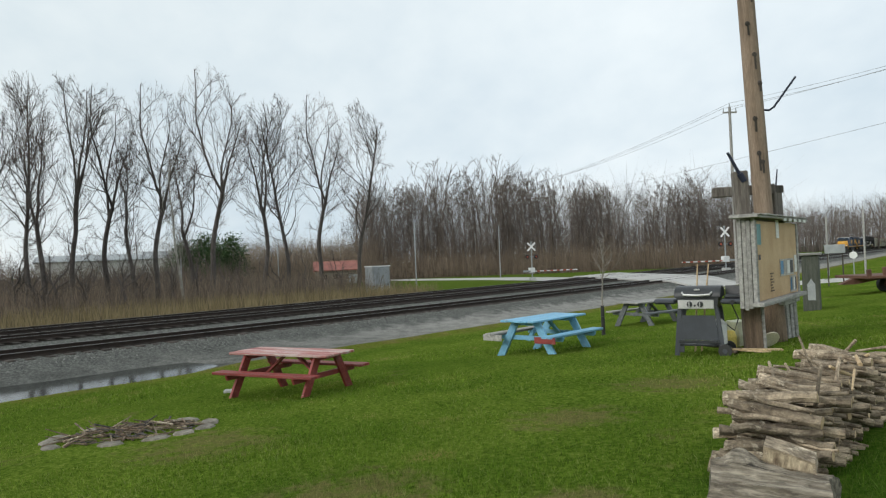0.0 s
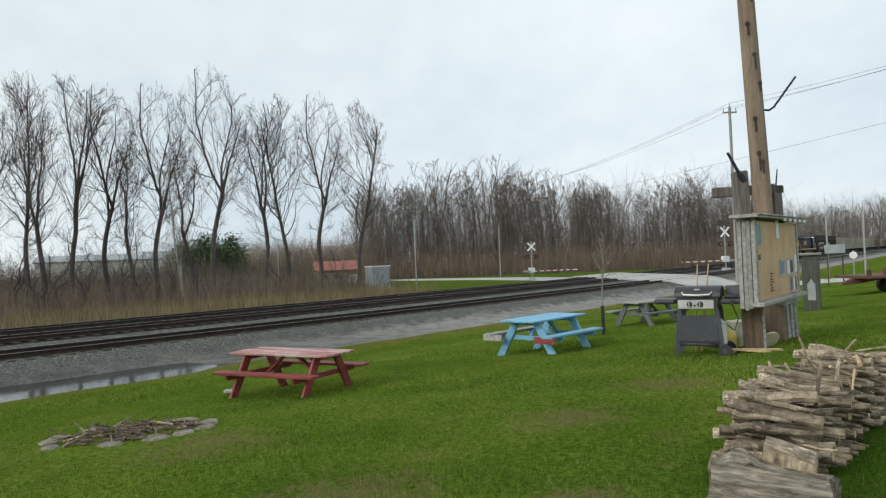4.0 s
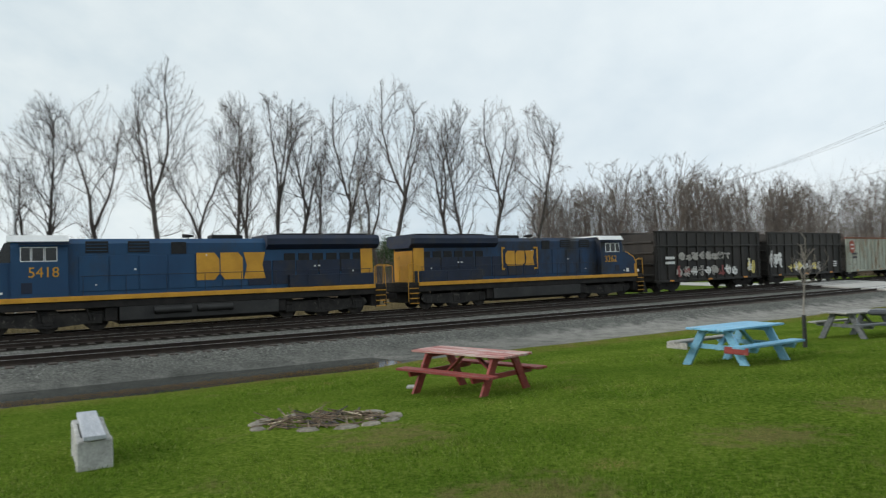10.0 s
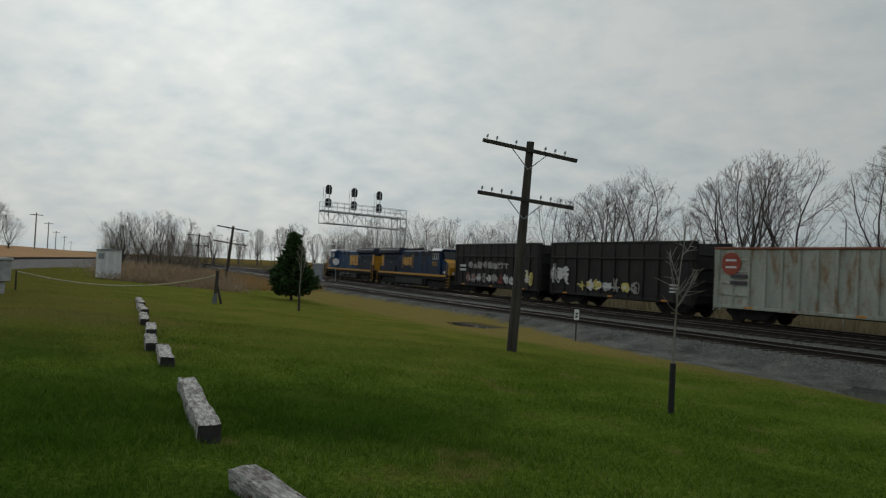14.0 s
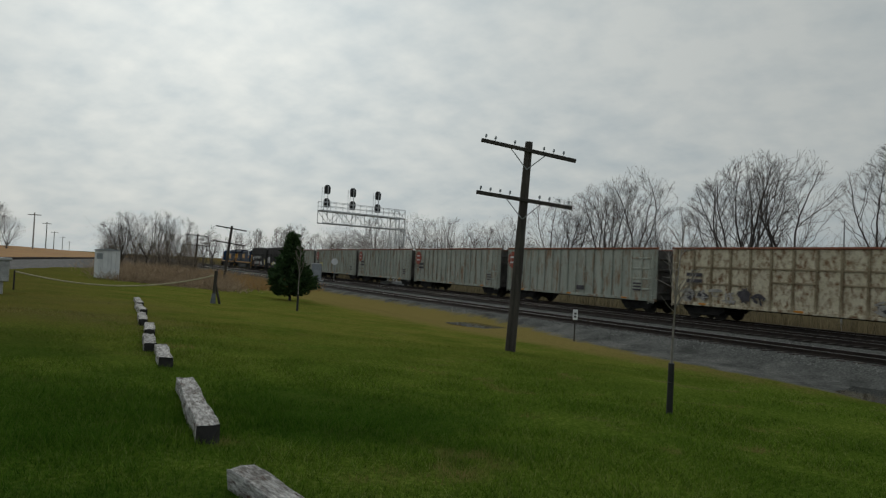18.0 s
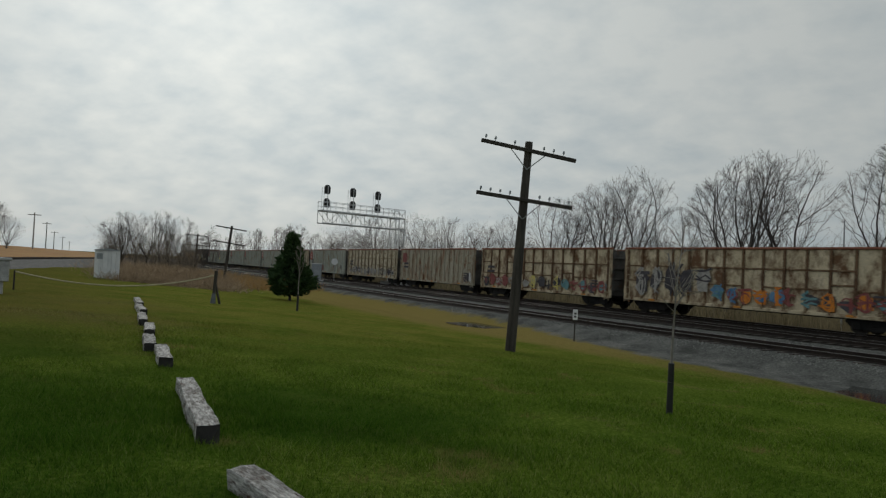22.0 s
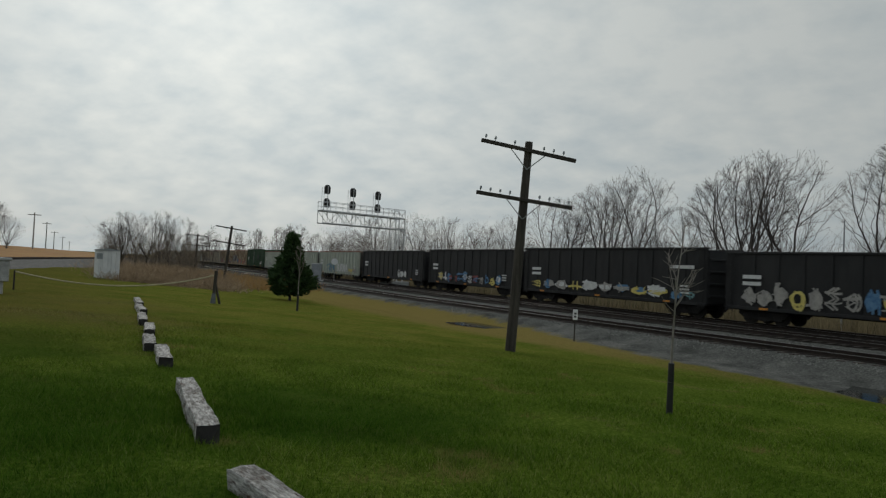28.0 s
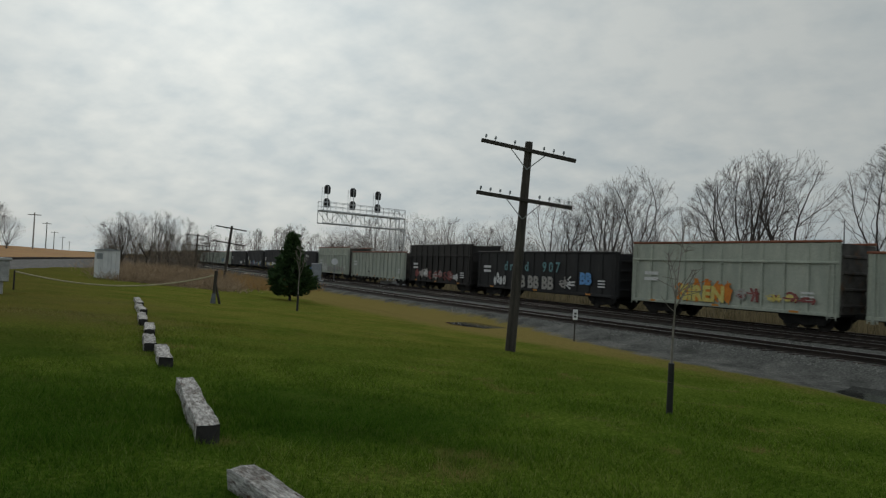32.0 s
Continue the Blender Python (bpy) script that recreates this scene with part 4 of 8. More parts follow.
stems("scrub", 8000, band(-46, 8, -40, -12), (0.8, 3.0), (0.012, 0.032), 0.16, M_BRUSHSTEM, "leafless brown scrub under the trees", "scrub", 3, branch=2)
stems("scrub", 3500, band(8, 130, -40, -12), (0.8, 3.2), (0.008, 0.022), 0.16, M_BRUSHSTEM, "leafless brown scrub under the trees", "scrub", 31, branch=2)
M_FARWOOD = island("far_wood", [(0.085, 0.070, 0.060), (0.17, 0.142, 0.124), (0.12, 0.10, 0.088), (0.21, 0.18, 0.158)], 0.9)


def forest(name, n, place, heights, seed, label, category="woods", kids=(15, 6, 5), thick=1.0, shape=None):
    """Many bare trees that cannot be told apart, joined into one object."""
    rng = np.random.RandomState(seed)
    kinds = []
    for k in range(5):
        w = grow(seed * 7 + k, 20, 0.34 + 0.05 * (k % 3), 0.15 + 0.02 * k, 1 + k % 3, kids[0], kids[1:], 0.010, 0.4, 0.05, twig=0.017, bits=1)
        P = np.array([[*a, *b] for a, b, *_ in w.seg]) / 20
        Rr = np.array([[r0, r1] for _, _, r0, r1, _ in w.seg]) / 20 * thick
        kinds.append((P, Rr))
    x, y, z = place(rng, n)
    VV, TT, off = [], [], 0
    for i in range(n):
        P, Rr = kinds[i % 5]
        h, a = rng.uniform(*heights) * (shape(x[i], y[i]) if shape else 1.0), rng.uniform(0, 6.283)
        c, s_ = math.cos(a), math.sin(a)
        rot = np.array([[c, -s_, 0], [s_, c, 0], [0, 0, 1]])
        A, B = P[:, :3] @ rot.T * h + (x[i], y[i], z[i]), P[:, 3:] @ rot.T * h + (x[i], y[i], z[i])
        d = B - A
        d /= np.linalg.norm(d, axis=1)[:, None] + 1e-9
        s = np.cross(d, (0.3, 0.2, 0.93))
        s /= np.linalg.norm(s, axis=1)[:, None] + 1e-9
        t = np.cross(d, s)
        m = len(P)
        V = np.empty((m, 6, 3))
        for q in range(3):
            o = s * math.cos(q * 2.0944) + t * math.sin(q * 2.0944)
            V[:, q], V[:, 3 + q] = A + o * Rr[:, :1] * h, B + o * Rr[:, 1:] * h
        k = off + np.arange(m)[:, None] * 6
        tip = Rr[:, 1] == 0
        TT.append(np.concatenate([k + np.array(f) for f in ((0, 1, 4), (1, 2, 5), (2, 0, 3))] + [k[~tip] + np.array(f) for f in ((0, 4, 3), (1, 5, 4), (2, 3, 5))]))
        VV.append(V.reshape(-1, 3))
        off += m * 6
    ob = new(name, raw_mesh(name, np.concatenate(VV), np.concatenate(TT), M_FARWOOD))
    return tagged(ob, label, category, kind="stuff")


def wood_edge(x, y):
    """The woods by the crossing are highest in their middle."""
    az = math.degrees(math.atan2(-x, y))
    return float(np.interp(az, (-30, -22, -12, -5, 2, 7), (0.74, 0.80, 0.92, 1.08, 1.06, 0.94)))


forest("woods", 120, sector(-25, 7.5, 134, 172), (18.0, 23.0), 4, "dense leafless woods beyond the crossing", kids=(13, 4, 5), thick=1.25, shape=wood_edge)
forest("woods", 30, sector(-37, -22, 290, 400), (15, 22), 5, "far leafless woods along the line", kids=(10, 4, 4), thick=2.0)
forest("woods", 36, sector(5, 62, 150, 260), (7, 13), 6, "far leafless woods behind the field", kids=(10, 4, 4), thick=1.5)
forest("woods", 54, sector(7, 36, 175, 250), (7, 10.5), 9, "far leafless woods behind the field", kids=(10, 4, 4), thick=1.5)
forest("woods", 46, sector(60, 113, 130, 260), (9, 14), 7, "far leafless woods behind the line", kids=(10, 4, 4), thick=1.4)
forest("woods", 24, sector(113, 125, 230, 420), (10, 17), 8, "far leafless trees at the end of the line", kids=(10, 4, 4), thick=1.8)
stems("young_woods", 2600, sector(-25, 6.5, 134, 170), (9, 19), (0.03, 0.06), 0.06, M_FARWOOD, "slim grey leafless trees among the woods", "woods", 52, branch=5)
stems("thicket", 4200, sector(-26, 8, 127, 136), (1.5, 5.5), (0.015, 0.04), 0.16, M_BRUSHSTEM, "brown leafless brush before the woods", "thicket", 57, branch=3)
stems("thicket", 6000, sector(-26, 8, 134, 160), (2.0, 9.5), (0.012, 0.038), 0.10, M_BRUSHSTEM, "brown leafless thicket at the foot of the woods", "thicket", 5, branch=3)
stems("thicket", 3000, sector(5, 21, 130, 170), (4.0, 10.0), (0.025, 0.05), 0.10, M_BRUSHSTEM, "brown leafless thicket behind the far field", "thicket", 51, branch=4)
stems("thicket", 3200, sector(20, 64, 130, 190), (2.5, 6.0), (0.03, 0.06), 0.14, M_BRUSHSTEM, "brown leafless thicket behind the far field", "thicket", 53, branch=4)
stems("young_woods", 2600, sector(62, 113, 115, 190), (5, 12), (0.03, 0.06), 0.08, M_THICKET, "slim grey leafless trees behind the line", "woods", 54, branch=5)
stems("scrub", 4000, sector(5, 110, 95, 150), (1.0, 3.5), (0.012, 0.035), 0.18, M_BRUSHSTEM, "low brown scrub across the far field", "scrub", 9, branch=2)
stems("young_woods", 1500, sector(-38, -22, 340, 480), (14, 28), (0.09, 0.16), 0.06, M_FARWOOD, "grey leafless woods far along the line", "woods", 55, branch=5)
stems("thicket", 2600, sector(6, 17, 122, 142), (2.5, 8.0), (0.015, 0.035), 0.12, M_BRUSHSTEM, "brown leafless thicket behind the far field", "thicket", 56, branch=3)


# ---- the freight train ----
SPEED = 23.5
_us = np.arange(-1100, 1100, 1.0)
_cx = np.array([spot(float(u), 0.0) for u in _us])
_arc = np.concatenate([[0], np.cumsum(np.linalg.norm(np.diff(_cx, axis=0), axis=1))])
_arc -= np.interp(0.0, _us, _arc)


def on_track(s):
    return np.array([np.interp(s, _arc, _cx[:, 0]), np.interp(s, _arc, _cx[:, 1])])


def vehicle_rows(centre, base, turned=False):
    """Rows for a vehicle whose middle is at the arc length centre + SPEED * t; it rides on two pivots, base metres apart."""
    rows = []
    for t in list(range(0, 33, 1)):
        s = centre + SPEED * t
        a, b = on_track(s - base / 2), on_track(s + base / 2)
        d, c = b - a, (a + b) / 2
        rows.append((t, pose(c[0], c[1], 0, 0, 0, math.degrees(math.atan2(d[1], d[0])) + (180 if turned else 0))))
    return rows


MOVERS = []


def truck(parent, x, axles, spread, mats=(M_UNDER, M_WHEEL)):
    e = spread + 0.55
    side = [(x - e, 0.62), (x - e + 0.12, 0.86), (x + e - 0.12, 0.86), (x + e, 0.62), (x + e - 0.25, 0.40), (x + spread * 0.5, 0.30), (x, 0.22), (x - spread * 0.5, 0.30), (x - e + 0.25, 0.40)]
    t = part("truck", Build().slab(side, -1.12, -0.95).slab(side, 0.95, 1.12).box(x - 0.40, -1.1, 0.45, x + 0.40, 1.1, 0.98, 0.06), mats[0], parent)
    for i in range(axles):
        ax = x + (i - (axles - 1) / 2) * (2 * spread / max(1, axles - 1))
        r = 0.53 if axles == 3 else 0.46
        part("wheelset", Build().tube((ax, -0.80, r), (ax, -0.67, r), r, r, 20).tube((ax, 0.67, r), (ax, 0.80, r), r, r, 20).tube((ax, -0.8, r), (ax, 0.8, r), 0.09, 0.09, 8), mats[1], t, smooth=True)
        for y in (-1.15, 1.15):
            part("bearing_box", Build().box(ax - 0.22, min(y, y * 0.92), r - 0.22, ax + 0.22, max(y, y * 0.92), r + 0.22, 0.05), mats[0], t)
        if axles == 3:
            part("damper", Build().tube((ax + 0.3, 1.17, 0.5), (ax + 0.42, 1.19, 1.0), 0.05, 0.05, 8), mats[0], t)
    for y in (-1.16, 1.08):
        part("spring", Build().box(x - 0.25, y, 0.45, x + 0.25, y + 0.08, 0.78, 0.03), mats[0], t)
    return t


def blocks(parent, name, x, z, w, h, shape, mat, y, label=""):
    """One block of the painted emblem: a plain thick shape with clipped corners or a waist."""
    y0, y1 = (y, y + 0.012) if y > 0 else (y - 0.012, y)
    if shape == 0:
        pr = [(0.22, 0), (1, 0), (1, 1), (0.22, 1), (0, 0.78), (0, 0.22)]
    elif shape == 1:
        pr = [(0, 0), (0.8, 0), (1, 0.2), (1, 1), (0.2, 1), (0, 0.8)]
    else:
        pr = [(0, 0), (1, 0), (0.86, 0.5), (1, 1), (0, 1), (0.14, 0.5)]
    b = Build().slab([(x + a * w, z + c * h) for a, c in pr], y0, y1)
    return part(name, b, mat, parent, label)


def locomotive(number, emblem, dark, label, turned):
    L = thing("locomotive", label, "locomotive", group="freight train")
    L.scale = (0.95, 1, 1)
    blue = M_BLUE_GRIME if dark else M_BLUE
    part("underframe", Build().box(-10.2, -1.45, 1.02, 10.2, 1.45, 1.36, 0.03), M_UNDER, L)
    for y in (-1.56, 1.48):
        part("sill_stripe", Build().box(-9.5, y, 1.36, 9.5, y + 0.08, 1.57, 0.01), M_YEL, L, "yellow stripe along the sill")
    part("deck", Build().box(-10.2, -1.48, 1.37, 10.2, 1.48, 1.55), M_UNDER, L)
    hood = part("hood", Build().prism([(-1.05, 1.56), (1.05, 1.56), (1.05, 3.85), (0.85, 4.07), (-0.85, 4.07), (-1.05, 3.85)], -9.55, 5.8), blue, L)
    # equipment doors, vents, roof gear
    for y in (-1.09, 1.06):
        for i in range(11):
            x = -8.9 + i * 1.3
            part("hood_door", Build().box(x + 0.02, y, 1.75, x + 1.24, y + 0.03, 2.95 if i < 5 else 3.3, 0.01), M_BLUE_D if i < (7 if dark else 5) else blue, hood)
        for x in (4.1, 2.3):
            v = part("intake_vent", Build().box(x, y, 3.45, x + 0.95, y + 0.035, 3.95), M_GRILLE, hood, "black louvred intake")
            for k in range(3):
                part("slat", Build().box(x + 0.04, y - 0.01, 3.53 + k * 0.14, x + 0.91, y + 0.045, 3.56 + k * 0.14), blue, v)
        part("intake_vent", Build().box(0.6, y, 3.35, 1.3, y + 0.03, 3.9), M_GRILLE, hood)
    wing = part("radiator", Build().prism([(-1.08, 3.50), (1.08, 3.50), (1.40, 3.74), (1.40, 4.04), (1.22, 4.24), (-1.22, 4.24), (-1.40, 4.04), (-1.40, 3.74)], -9.9, -3.4), M_BLUE_D, L, "dark blue overhanging radiator housing")
    part("roof_grille", Build().box(-9.3, -1.05, 4.245, -6.9, 1.05, 4.32, 0.02).box(-6.4, -1.05, 4.245, -4.2, 1.05, 4.32, 0.02), M_GRILLE, wing)
    part("exhaust", Build().box(-2.4, -0.45, 4.07, -0.8, 0.45, 4.28, 0.04), M_GRILLE, hood)
    part("horn", Build().tube((0.2, -0.2, 4.07), (0.2, -0.2, 4.25), 0.03, 0.03, 6).tube((0.0, -0.2, 4.26), (0.5, -0.2, 4.26), 0.05, 0.1, 8).tube((0.0, 0.0, 4.24), (0.45, 0.0, 4.24), 0.05, 0.09, 8), M_UNDER, hood)
    part("blower_housing", Build().box(-9.55, -1.30, 1.56, -4.6, 1.30, 2.2, 0.03), M_BLUE_D, L)
    # cab and nose
    cab = part("cab", Build().prism([(-1.5, 1.56), (1.5, 1.56), (1.5, 3.7), (1.25, 4.16), (-1.25, 4.16), (-1.5, 3.7)], 5.8, 8.0), blue, L)
    part("cab_roof", Build().prism([(-1.52, 3.93), (-1.3, 4.2), (1.3, 4.2), (1.52, 3.93), (1.45, 3.90), (1.2, 4.12), (-1.2, 4.12), (-1.45, 3.90)], 5.75, 8.15), M_WHITE, cab, "white cab roof")
    for y in (-1.53, 1.51):
        for x, wd in ((6.25, 0.42), (6.76, 0.42), (7.27, 0.34)):
            w = part("cab_window", Build().box(x, y, 3.12, x + wd, y + 0.02, 3.66), M_GLASS, cab, "dark side window")
            part("window_frame", Build().box(x - 0.035, y - 0.012, 3.08, x + wd + 0.035, y + 0.012, 3.12).box(x - 0.035, y - 0.012, 3.66, x + wd + 0.035, y + 0.012, 3.70).box(x - 0.035, y - 0.012, 3.12, x, y + 0.012, 3.66).box(x + wd, y - 0.012, 3.12, x + wd + 0.035, y + 0.012, 3.66), M_WHITE, w)
        # small white labels, vents, latches; dark panels carry the side's shadows as paint
        q = 1 if y > 0 else -1
        for x, z, s in ((8.3, 1.75, 0.09), (2.9, 2.65, 0.06), (-0.4, 3.25, 0.05), (-6.4, 2.6, 0.07), (-6.15, 2.6, 0.07), (4.6, 2.0, 0.05), (-8.4, 2.3, 0.06)):
            yy = q * (1.51 if 5.8 < x < 8 else 1.29 if x > 8 else 1.30 if z < 2.2 and x < -4.6 else 1.115)
            part("hood_label", Build().box(x, min(yy, yy + q * 0.008), z, x + s * 1.6, max(yy, yy + q * 0.008), z + s), M_WHITE, hood)
        part("battery_door", Build().box(7.2, min(q * 1.502, q * 1.52), 1.75, 7.62, max(q * 1.502, q * 1.52), 2.2, 0.01), M_BLUE_D, cab, "access door with shadow painted into its colour")
        for x in (-9.0, -8.2, -7.4, -6.6, -5.8, -5.0):
            part("radiator_louvre", Build().box(x, min(q * 1.06, q * 1.085), 2.32, x + 0.62, max(q * 1.06, q * 1.085), 3.30, 0.01), M_GRILLE, hood, "louvred screen with shadow painted into its colour")
        part("sun_shade", Build().box(5.7, y - (0.25 if y < 0 else 0), 3.80, 7.7, y + (0.27 if y > 0 else 0.02), 3.84), M_BLUE_D, cab)
    part("windscreen", Build().slab([(8.0, 3.06), (8.62, 3.06), (8.22, 3.88), (8.0, 3.95)], -1.22, 1.22), M_GLASS, cab, "dark slanted windscreen")
    nose = part("nose", Build().slab([(8.0, 1.56), (9.7, 1.56), (9.7, 2.25), (9.4, 2.72), (8.66, 3.055), (8.0, 3.055)], -1.28, 1.28), blue, L)
    part("nose_front", Build().slab([(9.70, 1.2), (9.76, 1.2), (9.76, 2.28), (9.45, 2.77), (8.70, 3.10), (8.66, 3.06), (9.4, 2.72), (9.7, 2.25)], -1.3, 1.3).box(9.50, 1.281, 1.56, 9.69, 1.295, 2.25).box(9.50, -1.295, 1.56, 9.69, -1.281, 2.25), M_YEL, nose, "yellow nose front")
    for y in (-0.13, 0.13):
        part("headlight", Build().tube((9.3, y, 2.62), (9.58, y, 2.60), 0.1, 0.1, 10), M_WHITE, nose)
    for y in (-1.0, 1.0):
        part("ditch_light", Build().tube((10.1, y, 1.75), (10.25, y, 1.75), 0.1, 0.1, 10), M_WHITE, L)
    part("pilot_plow", Build().slab([(10.2, 0.18), (10.75, 0.18), (10.35, 1.02), (10.2, 1.02)], -1.4, 1.4), M_UNDER, L)
    part("rear_end", Build().box(-9.62, -1.0, 1.56, -9.56, 1.0, 3.35, 0.02).box(-9.58, 1.06, 1.56, -8.85, 1.10, 3.5).box(-9.58, -1.10, 1.56, -8.85, -1.06, 3.5), M_YEL, L, "yellow rear end panel")
    for x in (-11.1, 10.2):
        part("coupler", Build().box(x, -0.16, 0.68, x + 0.9, 0.16, 1.0, 0.04), M_UNDER, L)
    part("fuel_tank", Build().prism([(-1.45, 0.42), (-1.2, 0.25), (1.2, 0.25), (1.45, 0.42), (1.45, 1.02), (-1.45, 1.02)], -3.9, 3.7), M_TANK, L, "grey-black fuel tank", True)
    for x in (-1.5, 0.5):
        part("air_reservoir", Build().tube((x, 1.5, 0.80), (x + 1.7, 1.5, 0.80), 0.17, 0.17, 12), M_TANK, L, smooth=True)
    for x in (-9.9, -4.35, 3.75, 9.25):
        part("underframe_box", Build().box(x, -1.30, 0.40, x + 0.55, 1.30, 1.02, 0.04), M_UNDER, L)
    truck(L, 6.6, 3, 2.0, (M_TRUCK, M_WHEEL)), truck(L, -6.6, 3, 2.0, (M_TRUCK, M_WHEEL))
    # steps and handrails at the four corners
    for sx in (-1, 1):
        for y in (-1.5, 1.42):
            st = part("step_frame", Build().box(sx * 9.85 - 0.35, y, 0.35, sx * 9.85 - 0.31, y + 0.08, 1.4).box(sx * 9.85 + 0.31, y, 0.35, sx * 9.85 + 0.35, y + 0.08, 1.4).box(sx * 9.85 - 0.35, y + 0.08, 1.36, sx * 9.85 + 0.35, y + 0.1, 1.4), M_UNDER, L)
            for k in range(4):
                part("tread", Build().box(sx * 9.85 - 0.31, y - 0.05, 0.38 + k * 0.28, sx * 9.85 + 0.31, y + 0.12, 0.42 + k * 0.28), M_YEL, st)
            yy = y + 0.04
            part("handrail", Build().path([(sx * 9.5, yy, 1.5), (sx * 9.5, yy, 2.5), (sx * 9.75, yy, 2.62), (sx * 10.15, yy, 2.62), (sx * 10.2, yy, 1.3), (sx * 10.2, yy, 0.5)], 0.025), M_YEL, L, "yellow handrail")
        for q in (-1, 1):
            part("end_rail", Build().path([(sx * 10.15, q * 1.4, 2.55), (sx * 10.15, q * 0.4, 2.55), (sx * 10.15, q * 0.4, 1.6)], 0.022), M_YEL, L)
    for y in (-1.42, 1.42):
        rail = part("side_rail", Build().path([(-9.3, y, 2.42), (5.3, y, 2.42)], 0.016), M_BLUE_D, L)
        for i in range(9):
            part("stanchion", Build().tube((-9.2 + i * 1.8, y, 1.55), (-9.2 + i * 1.8, y, 2.42), 0.014, 0.014, 5), M_BLUE_D, rail)
    # emblem and number on both sides
    for y in (-1.095, 1.095):
        sgn = 1 if y > 0 else -1
        if emblem:
            x0, w, z0, h = -3.35, 1.12, 2.08, 1.3
        else:
            x0, w, z0, h = -2.6, 0.78, 2.35, 0.92
        order = (2, 1, 0) if sgn > 0 else (0, 1, 2)
        for i, sh in enumerate(order):
            e = blocks(L, "emblem", x0 + i * (w + 0.06), z0, w, h, sh, M_YEL, y + 0.005 * sgn, "yellow painted emblem stroke")
        if not emblem:
            for x, q in ((x0 - 0.3, 1), (x0 + 3 * w + 0.35, -1)):
                part("bracket", Build().box(x, min(y, y + 0.012 * sgn), 2.1, x + 0.1, max(y, y + 0.012 * sgn), 3.5).box(min(x, x + 0.25 * q), min(y, y + 0.012 * sgn), 3.4, max(x + 0.1, x + 0.25 * q), max(y, y + 0.012 * sgn), 3.5).box(min(x, x + 0.25 * q), min(y, y + 0.012 * sgn), 2.1, max(x + 0.1, x + 0.25 * q), max(y, y + 0.012 * sgn), 2.2), M_YEL, L)
        tx = text_mesh("road_number", number, 0.62, M_YEL)
        part("road_number", tx, None, L, "yellow road number", m=pose(6.75, (1.515 if sgn > 0 else -1.515), 2.42, 90, 0, 180 if sgn > 0 else 0))
        part("data_label", Build().box(8.6, min(y, y * 1.2), 1.7, 8.85, max(y, y * 1.2), 1.95), M_WHITE, nose)
    return L


def ribbon(b, pts, width, y):
    """A flat sprayed stroke through (x, z) points, a few millimetres thick."""
    n = len(pts)
    k = len(b.v)
    for i, (x, z) in enumerate(pts):
        ax, az = pts[max(0, i - 1)]
        bx, bz = pts[min(n - 1, i + 1)]
        dx, dz = bx - ax, bz - az
        q = math.hypot(dx, dz) or 1.0
        nx, nz = -dz / q * width / 2, dx / q * width / 2
        b.v += [(x + nx, y, z + nz), (x - nx, y, z - nz), (x - nx, y + 0.006, z - nz), (x + nx, y + 0.006, z + nz)]
    for i in range(n - 1):
        for j in range(4):
            b.f.append((k + i * 4 + j, k + i * 4 + (j + 1) % 4, k + i * 4 + 4 + (j + 1) % 4, k + i * 4 + 4 + j))
    b.f += [(k, k + 1, k + 2, k + 3), (k + n * 4 - 1, k + n * 4 - 2, k + n * 4 - 3, k + n * 4 - 4)]


def scrawl(parent, rng, x0, x1, z0, z1, y, mats, n):
    """Spray paint that cannot be read: overlapping crooked strokes over uneven patches, side by side."""
    w = (x1 - x0) / n
    for i in range(n):
        h = (z1 - z0) * rng.uniform(0.6, 1.0)
        cx, cz = x0 + (i + 0.5) * w, z0 + rng.uniform(0, 0.15)
        slant = rng.uniform(-0.15, 0.3)
        if rng.random() < 0.65:
            k = 11
            pr = []
            for j in range(k):
                a = 2 * math.pi * j / k
                q = rng.uniform(0.6, 1.1)
                pr.append((cx + math.cos(a) * w * 0.5 * q, cz + h / 2 + math.sin(a) * h * 0.46 * q))
            part("graffiti", Build().slab(pr, y - 0.006, y), M_GRAF[rng.choice(mats)], parent)
        b = Build()
        for s in range(rng.choice((3, 4, 5))):
            kind = rng.randrange(4)
            pts = []
            xa = cx + rng.uniform(-0.35, 0.2) * w
            if kind == 0:      # upright, slightly bowed
                bow = rng.uniform(-0.2, 0.2) * w
                pts = [(xa + bow * math.sin(t * 3.14), cz + h * t) for t in (0, 0.25, 0.5, 0.75, 1)]
            elif kind == 1:    # bow
                ra, rz, a0 = w * rng.uniform(0.22, 0.42), h * rng.uniform(0.22, 0.45), rng.uniform(0, 6.28)
                zc = cz + h * rng.uniform(0.35, 0.65)
                pts = [(cx + ra * math.cos(a0 + t * 0.45), zc + rz * math.sin(a0 + t * 0.45)) for t in range(rng.randrange(7, 13))]
            elif kind == 2:    # zigzag
                pts = [(xa + w * 0.5 * (j % 2) * rng.uniform(0.6, 1.1), cz + h * (1 - j / 4)) for j in range(5)]
            else:              # cross stroke
                za = cz + h * rng.uniform(0.2, 0.9)
                pts = [(cx + w * q, za + h * rng.uniform(-0.08, 0.08)) for q in (-0.45, -0.1, 0.2, 0.5)]
            ribbon(b, [(px + slant * (pz - cz) * 0.5, pz) for px, pz in pts], rng.uniform(0.06, 0.15), y + 0.002 * s)
        part("graffiti", b, M_GRAF[rng.choice(mats)], parent)


